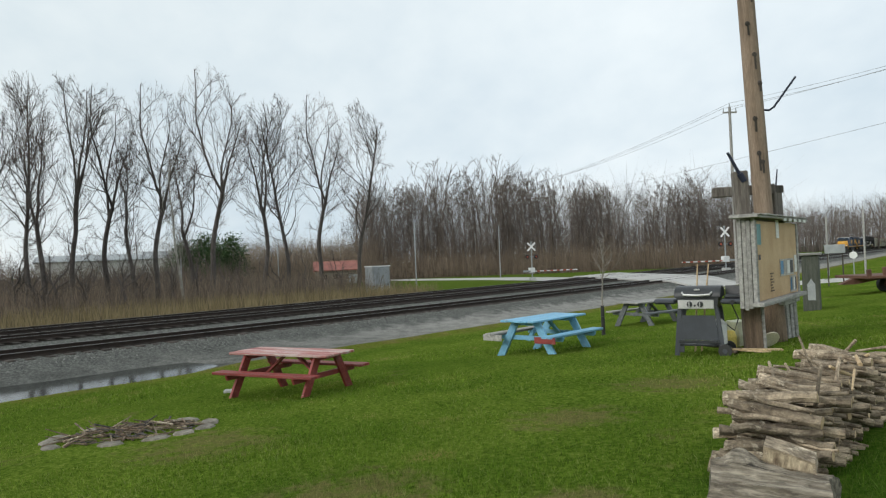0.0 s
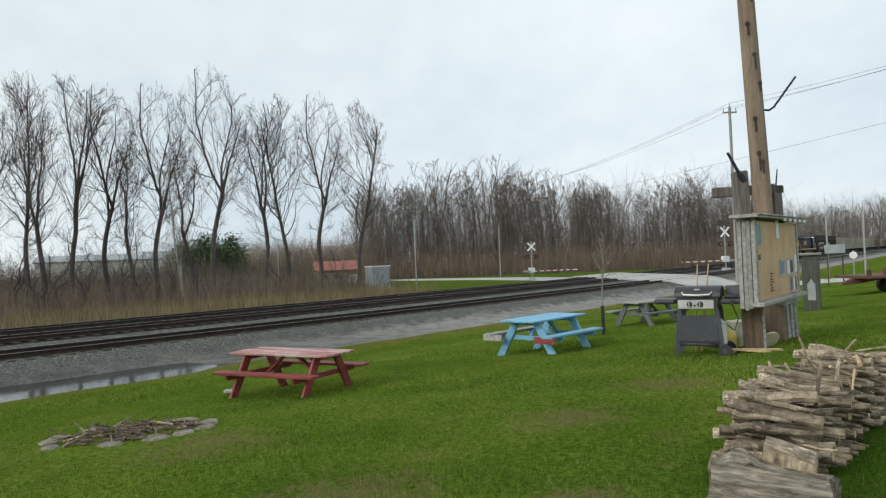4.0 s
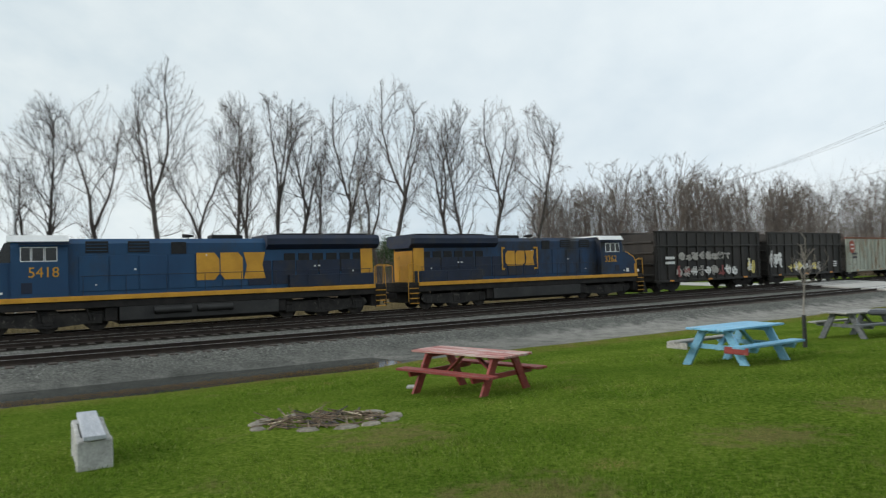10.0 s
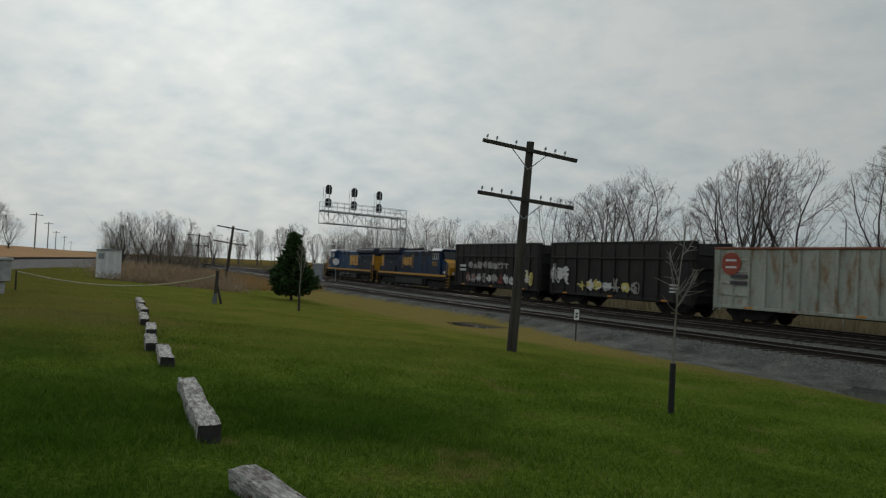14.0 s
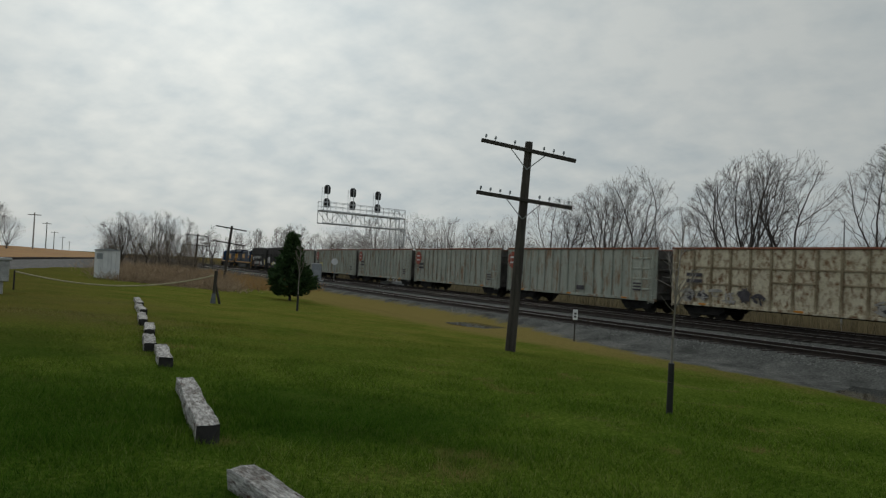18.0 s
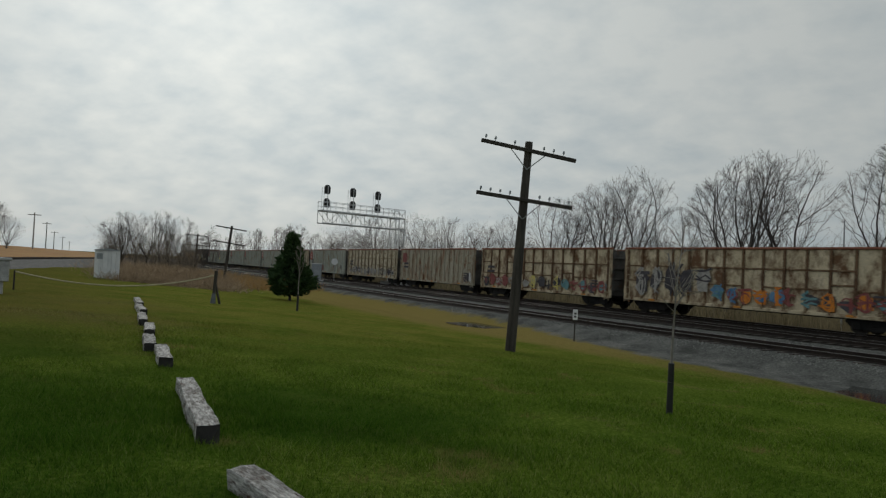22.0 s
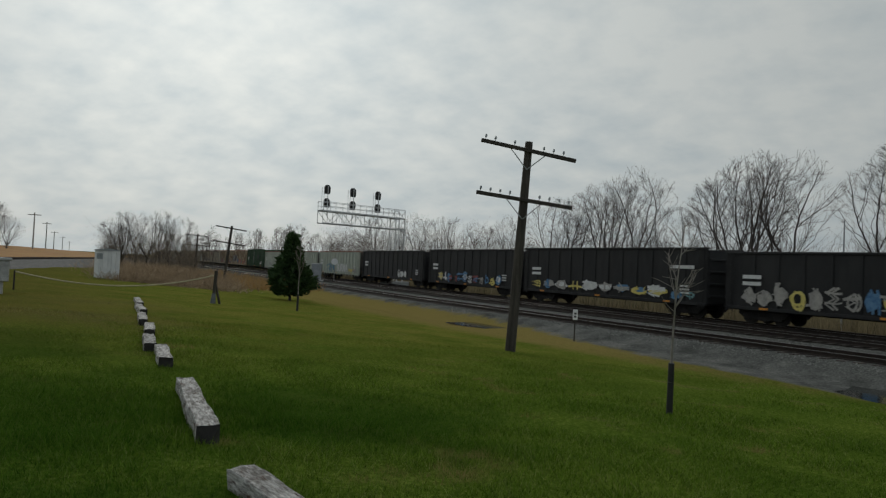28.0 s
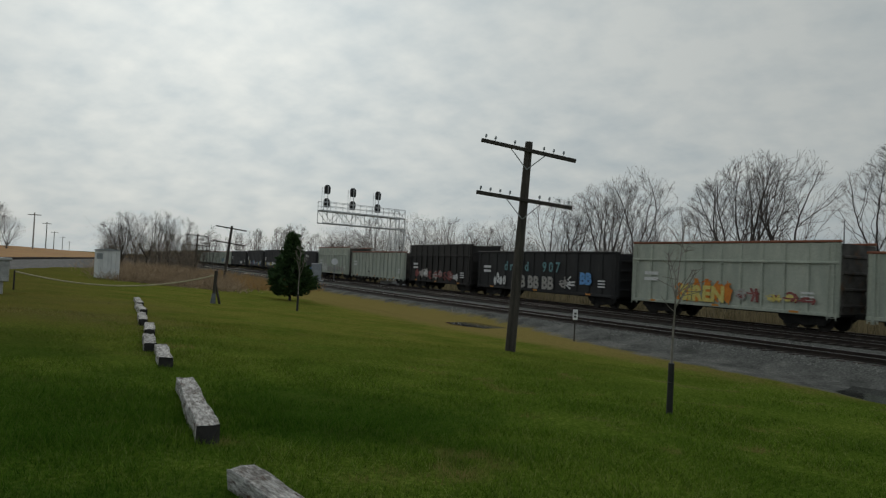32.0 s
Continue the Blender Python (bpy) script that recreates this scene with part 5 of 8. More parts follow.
def gondola(style, paint, length, top, label, seed, marks):
    """An open freight car. style: ribs, grid, smooth, tall, feet."""
    rng = random.Random(seed)
    g = thing("gondola_car", label, "freight car", group="freight train")
    mat = PAINTS[paint]
    X, z0 = length / 2, 0.92
    wd = 1.5
    inner = PAINTS["brownblack"]
    ends = M_ENDGRIME if paint in ("grey", "cream", "rusty", "tan", "greyclean") else mat
    for s in (-1, 1):
        a, b = sorted((s * wd, s * (wd - 0.06)))
        part("side", Build().box(-X, a, z0, X, b, top), mat, g)
        part("top_rail", Build().box(-X - 0.04, min(s * 1.60, s * 1.40), top, X + 0.04, max(s * 1.60, s * 1.40), top + 0.12, 0.02), M_TOPRUST if paint in ("grey", "cream", "rusty", "tan", "greyclean") else mat, g)
        part("side_sill", Build().box(-X, min(s * 1.58, s * 1.40), z0 - 0.14, X, max(s * 1.58, s * 1.40), z0 + 0.04, 0.02), mat, g)
        part("end_wall", Build().box(s * X - 0.06, -1.44, z0, s * X + 0.02, 1.44, top - 0.05), ends, g)
        for k in range(4):
            z = z0 + 0.35 + k * (top - z0 - 0.3) / 4
            part("end_beam", Build().box(min(s * X, s * (X + 0.14)), -1.42, z, max(s * X, s * (X + 0.14)), 1.42, z + 0.14, 0.02), ends, g)
        part("coupler", Build().box(min(s * X, s * (X + 0.75)), -0.14, 0.70, max(s * X, s * (X + 0.75)), 0.14, 0.98, 0.04), M_UNDER, g)
        lx = s * (X - 0.30)
        for y in (1.60, -1.63):
            lad = part("ladder", Build().box(lx - 0.24, y, z0 - 0.3, lx - 0.20, y + 0.03, top).box(lx + 0.20, y, z0 - 0.3, lx + 0.24, y + 0.03, top), mat, g)
            for k in range(7):
                part("rung", Build().box(lx - 0.2, y, z0 - 0.2 + k * 0.42, lx + 0.2, y + 0.03, z0 - 0.17 + k * 0.42), mat, lad)
    part("floor", Build().box(-X, -1.44, z0 - 0.1, X, 1.44, z0), M_UNDER, g)
    part("load", Build().box(-X + 0.1, -1.4, z0, X - 0.1, 1.4, top - 0.35, 0.15), inner, g)
    part("centre_sill", Build().box(-X, -0.35, 0.68, X, 0.35, z0 - 0.1), M_UNDER, g)
    # side posts
    step = {"ribs": 0.95, "grid": 1.2, "smooth": 1.35, "tall": 1.25, "feet": 1.2}[style]
    n = int(round((length - 0.6) / step))
    foot = 0.28 if style == "feet" else 0.0
    dep = 0.06 if style == "smooth" else 0.11
    me = Build().prism([(1.49, z0 - 0.05 - foot), (1.49 + dep, z0 - 0.05 - foot), (1.49 + dep, top - 0.02), (1.49, top - 0.02)], -0.06, 0.06).mesh("post", (M_RIBRUST if paint == "rusty" else M_RIBCREAM) if style == "grid" else mat)
    for i in range(n + 1):
        x = -X + 0.3 + i * (length - 0.6) / n
        part("post", me, None, g, m=pose(x, 0, 0))
        if i % 2 == 0:
            part("post", me, None, g, m=pose(x, 0, 0, 0, 0, 180))
    if style == "grid":
        bar = Build().box(-step * 0.5, 1.49, 0, step * 0.5, 1.57, 0.09, 0.01).mesh("stiffener", M_RIBRUST if paint == "rusty" else M_RIBCREAM)
        for i in range(n):
            x = -X + 0.3 + (i + 0.5) * (length - 0.6) / n
            for z in (z0 + 1.1 + rng.choice((0, 0.0, 0.25)), z0 + 2.05):
                if rng.random() < 0.8:
                    part("stiffener", bar, None, g, m=pose(x, 0, z))
    if style == "ribs":
        for s in (-1, 1):
            for z in (z0 + 0.55, z0 + 1.2, z0 + 1.85, z0 + 2.5):
                xa, xb = sorted((s * (X - 0.35), s * (X - 2.2)))
                part("stiffener", Build().box(xa, 1.495, z, xb, 1.59, z + 0.12, 0.02), mat, g)
            part("corner_panel", Build().box(min(s * (X - 0.05), s * (X - 2.3)), 1.50, z0, max(s * (X - 0.05), s * (X - 2.3)), 1.535, top - 0.02), mat, g)
    if style == "tall":
        z = top - 1.05
        part("belt_rail", Build().box(-X, 1.49, z, X, 1.63, z + 0.12, 0.02), mat, g)
        part("extension", Build().box(-X, 1.50, z + 0.12, X, 1.545, top - 0.02), mat, g)
    for s in (-1, 1):
        truck(g, s * (X - 2.0), 2, 0.9)
    for k in range(3):
        part("reflector", Build().box(-X * 0.7 + k * X * 0.7, 1.585, z0 - 0.08, -X * 0.7 + k * X * 0.7 + 0.5, 1.597, z0 + 0.03), M_ORANGE, g)
    # reporting marks: plain bars
    bars = M_GRAF["white"] if paint in ("black", "brownblack", "green", "greyclean") else M_GRAF["dark"]
    for k in range(2):
        part("reporting_mark", Build().box(X - 2.2, 1.612, z0 + 1.55 - k * 0.36, X - 1.1, 1.622, z0 + 1.75 - k * 0.36), bars, g)
    for k in range(3):
        part("data_bar", Build().box(-X + 1.2, 1.612, z0 + 0.9 - k * 0.2, -X + 1.9, 1.622, z0 + 1.0 - k * 0.2), bars, g)
    for kind, xa, xb, za, zb, cols, cnt in marks:
        if kind == "disc":
            b = Build()
            b.tube((xa, 1.60, za), (xa, 1.625, za), xb, xb, 28)
            part("round_emblem", b, M_RED, g, "round dark red emblem")
            part("emblem_bar", Build().box(xa - xb * 0.55, 1.626, za + xb * 0.22, xa + xb * 0.55, 1.636, za + xb * 0.40), M_GRAF["white"], g)
            part("emblem_bar", Build().box(xa - xb * 0.55, 1.626, za - xb * 0.40, xa + xb * 0.55, 1.636, za - xb * 0.22), M_GRAF["white"], g)
        elif kind == "word":
            part("graffiti", text_mesh("graffiti", cols[1], zb - za, M_GRAF[cols[0]], 0.008, 0.055 if cols[1].isupper() else 0.018), None, g, "sprayed word", m=pose((xa + xb) / 2, 1.625, za, 90, 0, 180))
        elif kind == "plate":
            part("placard", Build().box(xa, 1.612, za, xb, 1.63, zb), M_GRAF[cols[0]], g)
        else:
            scrawl(g, rng, xa, xb, za, zb, 1.615, cols, cnt)
    return g


# front end of each car on the train's own length, style, paint, height of the side
CARS = [
    (-273.9, "tall", "brownblack", 4.45, "dark brown open freight car with raised sides and graffiti", [("s", -3.5, 4.6, 1.1, 2.0, ("white", "grey", "grey", "red"), 9), ("s", -2.5, 4.2, 2.3, 2.9, ("grey",), 8), ("s", -5.9, -4.9, 1.1, 2.8, ("white", "yellow"), 2)]),
    (-288.9, "tall", "brownblack", 4.45, "dark brown open freight car with raised sides and graffiti", [("s", 4.4, 6.8, 1.5, 3.0, ("white", "grey"), 3), ("s", -2.5, 3.6, 1.1, 2.0, ("grey", "white", "yellow"), 7)]),
    (-303.8, "ribs", "grey", 4.05, "weathered grey ribbed gondola car with rust streaks", [("disc", 7.3, 0.62, 3.25, 0, (), 0), ("s", -6.5, -5.5, 1.0, 1.5, ("blue",), 2)]),
    (-321.9, "ribs", "grey", 4.05, "weathered grey ribbed gondola car with rust streaks", [("disc", 7.9, 0.62, 3.25, 0, (), 0), ("plate", 5.2, 6.6, 1.7, 2.2, ("yellow",), 0)]),
    (-341.4, "ribs", "grey", 4.05, "weathered grey ribbed gondola car with rusty end panel", [("disc", 7.4, 0.62, 3.25, 0, (), 0)]),
    (-359.1, "ribs", "grey", 4.05, "grey ribbed gondola car with a round red emblem", [("disc", 7.6, 0.68, 3.2, 0, (), 0)]),
    (-377.3, "ribs", "grey", 4.05, "grey ribbed gondola car with rust runs", [("disc", 7.4, 0.68, 3.2, 0, (), 0), ("plate", -1.5, -0.7, 1.2, 1.5, ("dark",), 0)]),
    (-394.9, "grid", "cream", 4.05, "peeling cream gondola car with rusty panel ribs", [("s", 2.0, 7.5, 1.0, 1.9, ("dark", "grey", "dark"), 6), ("s", -7, -3.5, 1.0, 1.8, ("dark", "grey"), 4)]),
    (-412.9, "ribs", "grey", 4.05, "weathered grey ribbed gondola car with red graffiti", [("disc", 7.7, 0.68, 3.2, 0, (), 0), ("s", 1.0, 5.0, 1.0, 2.1, ("red", "dark", "white"), 6)]),
    (-431.2, "grid", "cream", 4.05, "pale gondola car with brown scrawled graffiti along its foot", [("s", -8, 7.5, 1.0, 1.9, ("dark", "grey", "grey"), 14)]),
    (-449.2, "ribs", "tan", 4.05, "rust-stained tan ribbed gondola car", [("plate", 6.6, 7.6, 2.7, 3.7, ("red",), 0), ("s", -8, -6.5, 1.0, 1.9, ("dark", "white"), 3)]),
    (-467.1, "grid", "rusty", 4.05, "peeling cream and rust gondola car with graffiti", [("s", -8, 7.8, 1.0, 2.0, ("dark", "yellow", "red", "teal", "grey"), 16)]),
    (-484.9, "grid", "rusty", 4.05, "badly rusted cream gondola car with bright graffiti", [("s", -8, 2, 1.0, 2.0, ("blue", "red", "orange", "dark", "teal"), 11), ("s", 2, 7.8, 1.2, 3.6, ("dark", "grey", "dark"), 5)]),
    (-503.8, "ribs", "green", 4.25, "dark green high-sided ribbed gondola car", [("plate", 1.0, 1.2, 1.3, 4.0, ("grey",), 0), ("plate", -3.5, -2.7, 2.2, 3.2, ("dark",), 0), ("plate", -5.8, -5.2, 1.2, 1.6, ("white",), 0)]),
    (-521.4, "feet", "greyclean", 3.80, "light grey gondola car with outside posts", [("s", 2.0, 4.6, 1.2, 1.7, ("grey",), 4), ("s", -3, -2, 1.2, 1.7, ("red",), 1)]),
    (-540.2, "feet", "greyclean", 3.80, "light grey gondola car with outside posts", [("plate", -3.0, -2.6, 1.7, 1.85, ("dark",), 0)]),
    (-558.9, "feet", "greyclean", 3.80, "light grey gondola car with blue graffiti", [("s", 1.0, 5.0, 1.0, 2.2, ("blue", "teal", "blue"), 4), ("word", -4.6, 0.2, 1.15, 2.55, ("white", "BURMA"), 0), ("s", -8, -5, 1.1, 1.7, ("yellow", "grey"), 4)]),
    (-577.9, "smooth", "black", 3.85, "plain black gondola car with white graffiti", [("s", -5.0, -2.5, 1.0, 2.0, ("white",), 3)]),
    (-597.5, "smooth", "black", 3.95, "black gondola car with coloured graffiti", [("s", -6, 5.6, 1.0, 1.9, ("white", "yellow", "red", "blue", "grey"), 12)]),
    (-614.7, "smooth", "black", 4.05, "black gondola car with white scrawls", [("s", -6, 8, 1.1, 1.8, ("white", "blue", "grey", "yellow"), 9), ("s", -8.3, -6.3, 1.0, 1.7, ("blue", "teal"), 2), ("plate", -8.0, -6.2, 2.9, 3.1, ("white",), 0)]),
    (-633.7, "smooth", "black", 3.80, "black gondola car with big pale block graffiti", [("s", -0.5, 7.6, 1.0, 2.2, ("grey", "yellow", "blue", "grey"), 9), ("s", -7, -2, 1.0, 1.4, ("blue", "grey"), 4), ("s", -5, -3, 2.9, 3.3, ("white",), 2)]),
    (-652.4, "tall", "greyclean", 4.40, "pale grey high-sided freight car with white graffiti", [("s", 2.2, 5.6, 1.0, 2.4, ("white", "white", "dark"), 4), ("s", -5, 2, 1.1, 1.9, ("grey",), 7)]),
    (-667.8, "feet", "greyclean", 3.75, "light grey-green gondola car with outside posts", [("plate", 2.0, 2.3, 1.3, 1.5, ("dark",), 0)]),
    (-686.7, "tall", "brownblack", 4.45, "black-brown freight car with raised sides and pale graffiti", [("s", -4.5, 5.2, 1.1, 2.1, ("grey", "red", "grey", "white"), 9)]),
    (-701.5, "smooth", "black", 3.78, "black gondola car with white outlined graffiti", [("word", -2.9, 3.9, 1.05, 2.35, ("grey", "BB BB BB"), 0), ("s", -4.6, -2.8, 1.1, 2.0, ("white", "grey"), 2), ("s", 4.4, 6.2, 1.1, 2.0, ("white",), 4), ("word", 0.6, 5.2, 2.35, 3.4, ("teal", "d r o i d"), 0), ("word", -3.0, -0.4, 2.35, 3.4, ("teal", "9 0 7"), 0), ("word", -6.6, -4.8, 1.6, 2.7, ("sky", "BB"), 0)]),
    (-720.6, "tall", "greyclean", 4.40, "pale grey-green high-sided freight car with orange graffiti", [("s", -0.9, 3.3, 0.95, 2.3, ("orange",), 6), ("word", -0.6, 3.0, 1.1, 2.3, ("yellow", "SIREN"), 0), ("s", -2.6, -1.0, 1.2, 2.0, ("red", "grey"), 2), ("s", -5.6, -3.0, 1.2, 1.7, ("red", "yellow"), 3)]),
    (-735.3, "feet", "greyclean", 3.85, "light grey gondola car with graffiti", [("s", 4, 7, 1.0, 2.2, ("white", "dark"), 3)]),
]


def build_train():
    MOVERS.append((locomotive("5418", True, False, "blue and yellow diesel locomotive leading the freight train", False), vehicle_rows(-242.2, 12.5)))
    MOVERS.append((locomotive("3262", False, True, "grimy blue and yellow diesel locomotive running cab rearward", True), vehicle_rows(-262.95, 12.5, True)))
    fronts = [c[0] for c in CARS] + [-753.5]
    for i, (p, style, paint, top, label, marks) in enumerate(CARS):
        ln = p - fronts[i + 1] - 1.25
        g = gondola(style, paint, ln, top, label, 100 + i, marks)
        MOVERS.append((g, vehicle_rows(p - ln / 2, ln - 4.0)))


build_train()


# ---- picnic ground ----
M_REDWOOD = surf("red_paint_wood", (0.17, 0.022, 0.020), (0.26, 0.040, 0.034), 3, 0.55, 0, 30, 0.2, 0.3, wear=(0.34, 0.24, 0.20), wear_at=(0.60, 0.72), wear_scale=5, stretch=(0.5, 3, 3), vary=0.15)
M_REDTOP = surf("worn_red_boards", (0.28, 0.06, 0.055), (0.42, 0.21, 0.19), 2.5, 0.6, 0, 30, 0.2, 0.3, wear=(0.55, 0.48, 0.44), wear_at=(0.48, 0.62), wear_scale=2.5, stretch=(0.4, 4, 4), vary=0.25)
M_BLUEWOOD = surf("pale_blue_paint", (0.13, 0.34, 0.52), (0.20, 0.44, 0.62), 3, 0.55, 0, 30, 0.2, 0.3, wear=(0.42, 0.46, 0.47), wear_at=(0.58, 0.72), wear_scale=4, stretch=(0.5, 3, 3), vary=0.15)
M_GREYWOOD = surf("weathered_wood", (0.20, 0.195, 0.185), (0.36, 0.35, 0.33), 3, 0.85, 0, 30, 0.3, 0.5, stretch=(0.4, 4, 4), vary=0.2)
M_GREYPAINT = surf("dark_grey_wood", (0.085, 0.095, 0.105), (0.15, 0.16, 0.17), 3, 0.75, 0, 30, 0.25, 0.4, stretch=(0.4, 4, 4), vary=0.15)
M_BROWNWOOD = surf("old_brown_wood", (0.10, 0.068, 0.045), (0.20, 0.145, 0.10), 3, 0.9, 0, 25, 0.35, 0.5, stretch=(4, 4, 0.4), vary=0.2)
M_POLE = surf("pole_wood", (0.16, 0.115, 0.080), (0.28, 0.21, 0.155), 2, 0.85, 0, 20, 0.3, 0.5, wear=(0.05, 0.03, 0.02), wear_at=(0.66, 0.72), wear_scale=3, stretch=(4, 4, 0.35))
M_OLDPOLE = surf("dark_pole_wood", (0.030, 0.025, 0.020), (0.075, 0.064, 0.053), 2, 0.9, 0, 20, 0.35, 0.5, stretch=(4, 4, 0.3))
M_PLY = surf("plywood", (0.44, 0.29, 0.155), (0.54, 0.38, 0.22), 1.5, 0.75, 0, 30, 0.15, 0.15, wear=(0.30, 0.21, 0.12), wear_at=(0.64, 0.72), wear_scale=4)
M_BLACKIRON = surf("black_enamel", (0.018, 0.020, 0.022), (0.035, 0.038, 0.042), 2, 0.42, 0.1, 30, 0.2, 0.1)
M_GRILLPAINT = surf("grill_grey", (0.035, 0.040, 0.050), (0.055, 0.062, 0.075), 2, 0.5, 0, 30, 0.15, 0.1)
M_POSTWOOD = surf("dark_post_wood", (0.085, 0.072, 0.060), (0.19, 0.17, 0.15), 3, 0.9, 0, 22, 0.35, 0.5, stretch=(4, 4, 0.35))
M_STEEL = surf("brushed_steel", (0.42, 0.42, 0.41), (0.55, 0.55, 0.54), 2, 0.4, 0.6, 40, 0.1, 0.05)
M_BARKLOG = surf("grey_log", (0.085, 0.070, 0.052), (0.30, 0.265, 0.21), 5, 0.9, 0, 12, 0.5, 0.9, 0.03, wear=(0.030, 0.025, 0.019), wear_at=(0.57, 0.63), wear_scale=2.5, stretch=(0.6, 5, 5), vary=0.3)
M_STICK = surf("firewood_bark", (0.09, 0.068, 0.046), (0.36, 0.29, 0.205), 5, 0.9, 0, 26, 0.35, 0.6, 0.02, wear=(0.56, 0.485, 0.37), wear_at=(0.55, 0.64), wear_scale=3, stretch=(2.0, 3, 3), vary=0.5)
M_CUT = surf("cut_wood", (0.40, 0.28, 0.155), (0.58, 0.44, 0.27), 6, 0.8, 0, 40, 0.2, 0.3)
M_CONCRETE = surf("concrete", (0.30, 0.30, 0.29), (0.46, 0.46, 0.45), 4, 0.9, 0, 30, 0.2, 0.4)
M_STONE = surf("pit_stone", (0.13, 0.115, 0.09), (0.26, 0.235, 0.195), 4, 0.9, 0, 30, 0.25, 0.4, vary=0.2)
M_GALV = surf("galvanised", (0.26, 0.28, 0.29), (0.36, 0.38, 0.39), 2, 0.5, 0.4, 30, 0.12, 0.08)
M_WHITEPAINT = surf("white_paint", (0.62, 0.63, 0.63), (0.74, 0.74, 0.73), 2, 0.6, 0, 30, 0.1, 0.1, vary=0.1)
M_TUBE = surf("black_plastic", (0.012, 0.012, 0.012), (0.025, 0.025, 0.025), 3, 0.6, 0, 30, 0.2, 0.1)
M_TIMBER = surf("lichened_timber", (0.16, 0.145, 0.125), (0.66, 0.64, 0.61), 9, 0.95, 0, 20, 0.45, 0.9, 0.03, wear=(0.11, 0.065, 0.045), wear_at=(0.55, 0.64), wear_scale=6, stretch=(0.6, 2.5, 2.5), vary=0.2)
# timber ends turned from the sun: their shade is put into this colour
M_SHADED_END = surf("shaded_timber_end", (0.02, 0.018, 0.017), (0.05, 0.045, 0.04), 4, 0.9, 0, 25)
M_WIRE = surf("wire", (0.16, 0.16, 0.16), (0.22, 0.22, 0.22), 2, 0.6, 0.3)
M_PIPE = surf("blue_black_iron", (0.020, 0.024, 0.045), (0.04, 0.045, 0.07), 3, 0.5, 0.4)


def rough_stick(p, d, length, r, rng, n=7, rings=4, bend=0.05):
    """A slightly bent, knotty round piece of wood: its bark mesh and its cut end."""
    d = Vector(d).normalized()
    s = d.orthogonal().normalized()
    t = d.cross(s)
    b = Build()
    off = [0.0]
    for i in range(rings):
        off.append(off[-1] + rng.gauss(0, bend) * length / rings)
    for i in range(rings + 1):
        c = Vector(p) + d * length * (i / rings - 0.5) + s * off[i] + t * off[i] * 0.6
        rr = r * (1.05 - 0.25 * i / rings) * rng.uniform(0.9, 1.1)
        for k in range(n):
            w = 2 * math.pi * k / n
            b.v.append(tuple(c + (s * math.cos(w) + t * math.sin(w)) * rr * rng.uniform(0.9, 1.1)))
    for i in range(rings):
        for k in range(n):
            j = (k + 1) % n
            b.f.append((i * n + k, i * n + j, (i + 1) * n + j, (i + 1) * n + k))
    ends = Build()
    for i, f in ((rings, 1),):
        ring = b.v[i * n:(i + 1) * n]
        ends.add([tuple(Vector(q) + d * f * 0.002) for q in ring], [tuple(range(n))])
    b.f += [tuple(range(n - 1, -1, -1)), tuple(range(rings * n, rings * n + n))]
    return b, ends


def laid(p, d):
    """Pose of a piece built along x: its middle at p, its length along d."""
    return Matrix.Translation(Vector(p)) @ Vector(d).to_track_quat("X", "Z").to_matrix().to_4x4()


def picnic_table(x, y, yaw, L, s, label, wood, top_mat, odd=None, drop=0.0):
    g = ground_z(x, y) - drop
    T = thing("picnic_table", label, "picnic table", pose(x, y, g, 0, 0, yaw) @ Matrix.Diagonal((s, s, s, 1)), "picnic tables")
    rng = random.Random(int(x * 100))
    for i in range(5):
        a = -0.43 + i * 0.173
        part("top_board", Build().box(-L / 2 + rng.uniform(-0.02, 0.02), a, 0.705, L / 2 + rng.uniform(-0.02, 0.02), a + 0.162, 0.745 + rng.uniform(0, 0.004), 0.008), top_mat, T)
    for sd in (-1, 1):
        for k in range(2):
            a = sd * 0.60 + (0.0 if k == 0 else sd * 0.135)
            lo, hi = sorted((a, a + sd * 0.128))
            part("seat_board", Build().box(-L / 2, lo, 0.400, L / 2, hi, 0.448, 0.008), odd[0] if odd and sd == odd[1] else wood, T)
    for e in (-1, 1):
        x0 = e * (L / 2 - 0.38)
        part("seat_beam", Build().slab([(-0.86, 0.31), (0.86, 0.31), (0.90, 0.40), (-0.90, 0.40)], x0 - 0.02, x0 + 0.02, Matrix.Rotation(radians(90), 4, "Z") @ Matrix.Diagonal((1, -1, 1, 1))), wood, T)
        part("top_beam", Build().slab([(-0.33, 0.615), (0.33, 0.615), (0.40, 0.70), (-0.40, 0.70)], x0 - 0.02, x0 + 0.02, Matrix.Rotation(radians(90), 4, "Z") @ Matrix.Diagonal((1, -1, 1, 1))), wood, T)
        for sd in (-1, 1):
            pr = [(sd * 0.82, -0.12), (sd * 0.635, -0.12), (sd * 0.17, 0.70), (sd * 0.355, 0.70)]
            part("leg", Build().slab(pr, x0 + e * 0.022, x0 + e * 0.072, Matrix.Rotation(radians(90), 4, "Z") @ Matrix.Diagonal((1, -1, 1, 1))), wood, T)
        part("brace", Build().box(-0.02, -0.045, 0, 0.02, 0.045, 0.62, m=Matrix.Translation((e * 0.12, 0, 0.69)) @ Matrix.Rotation(radians(180 - e * 52), 4, "Y")), wood, T)
    return T


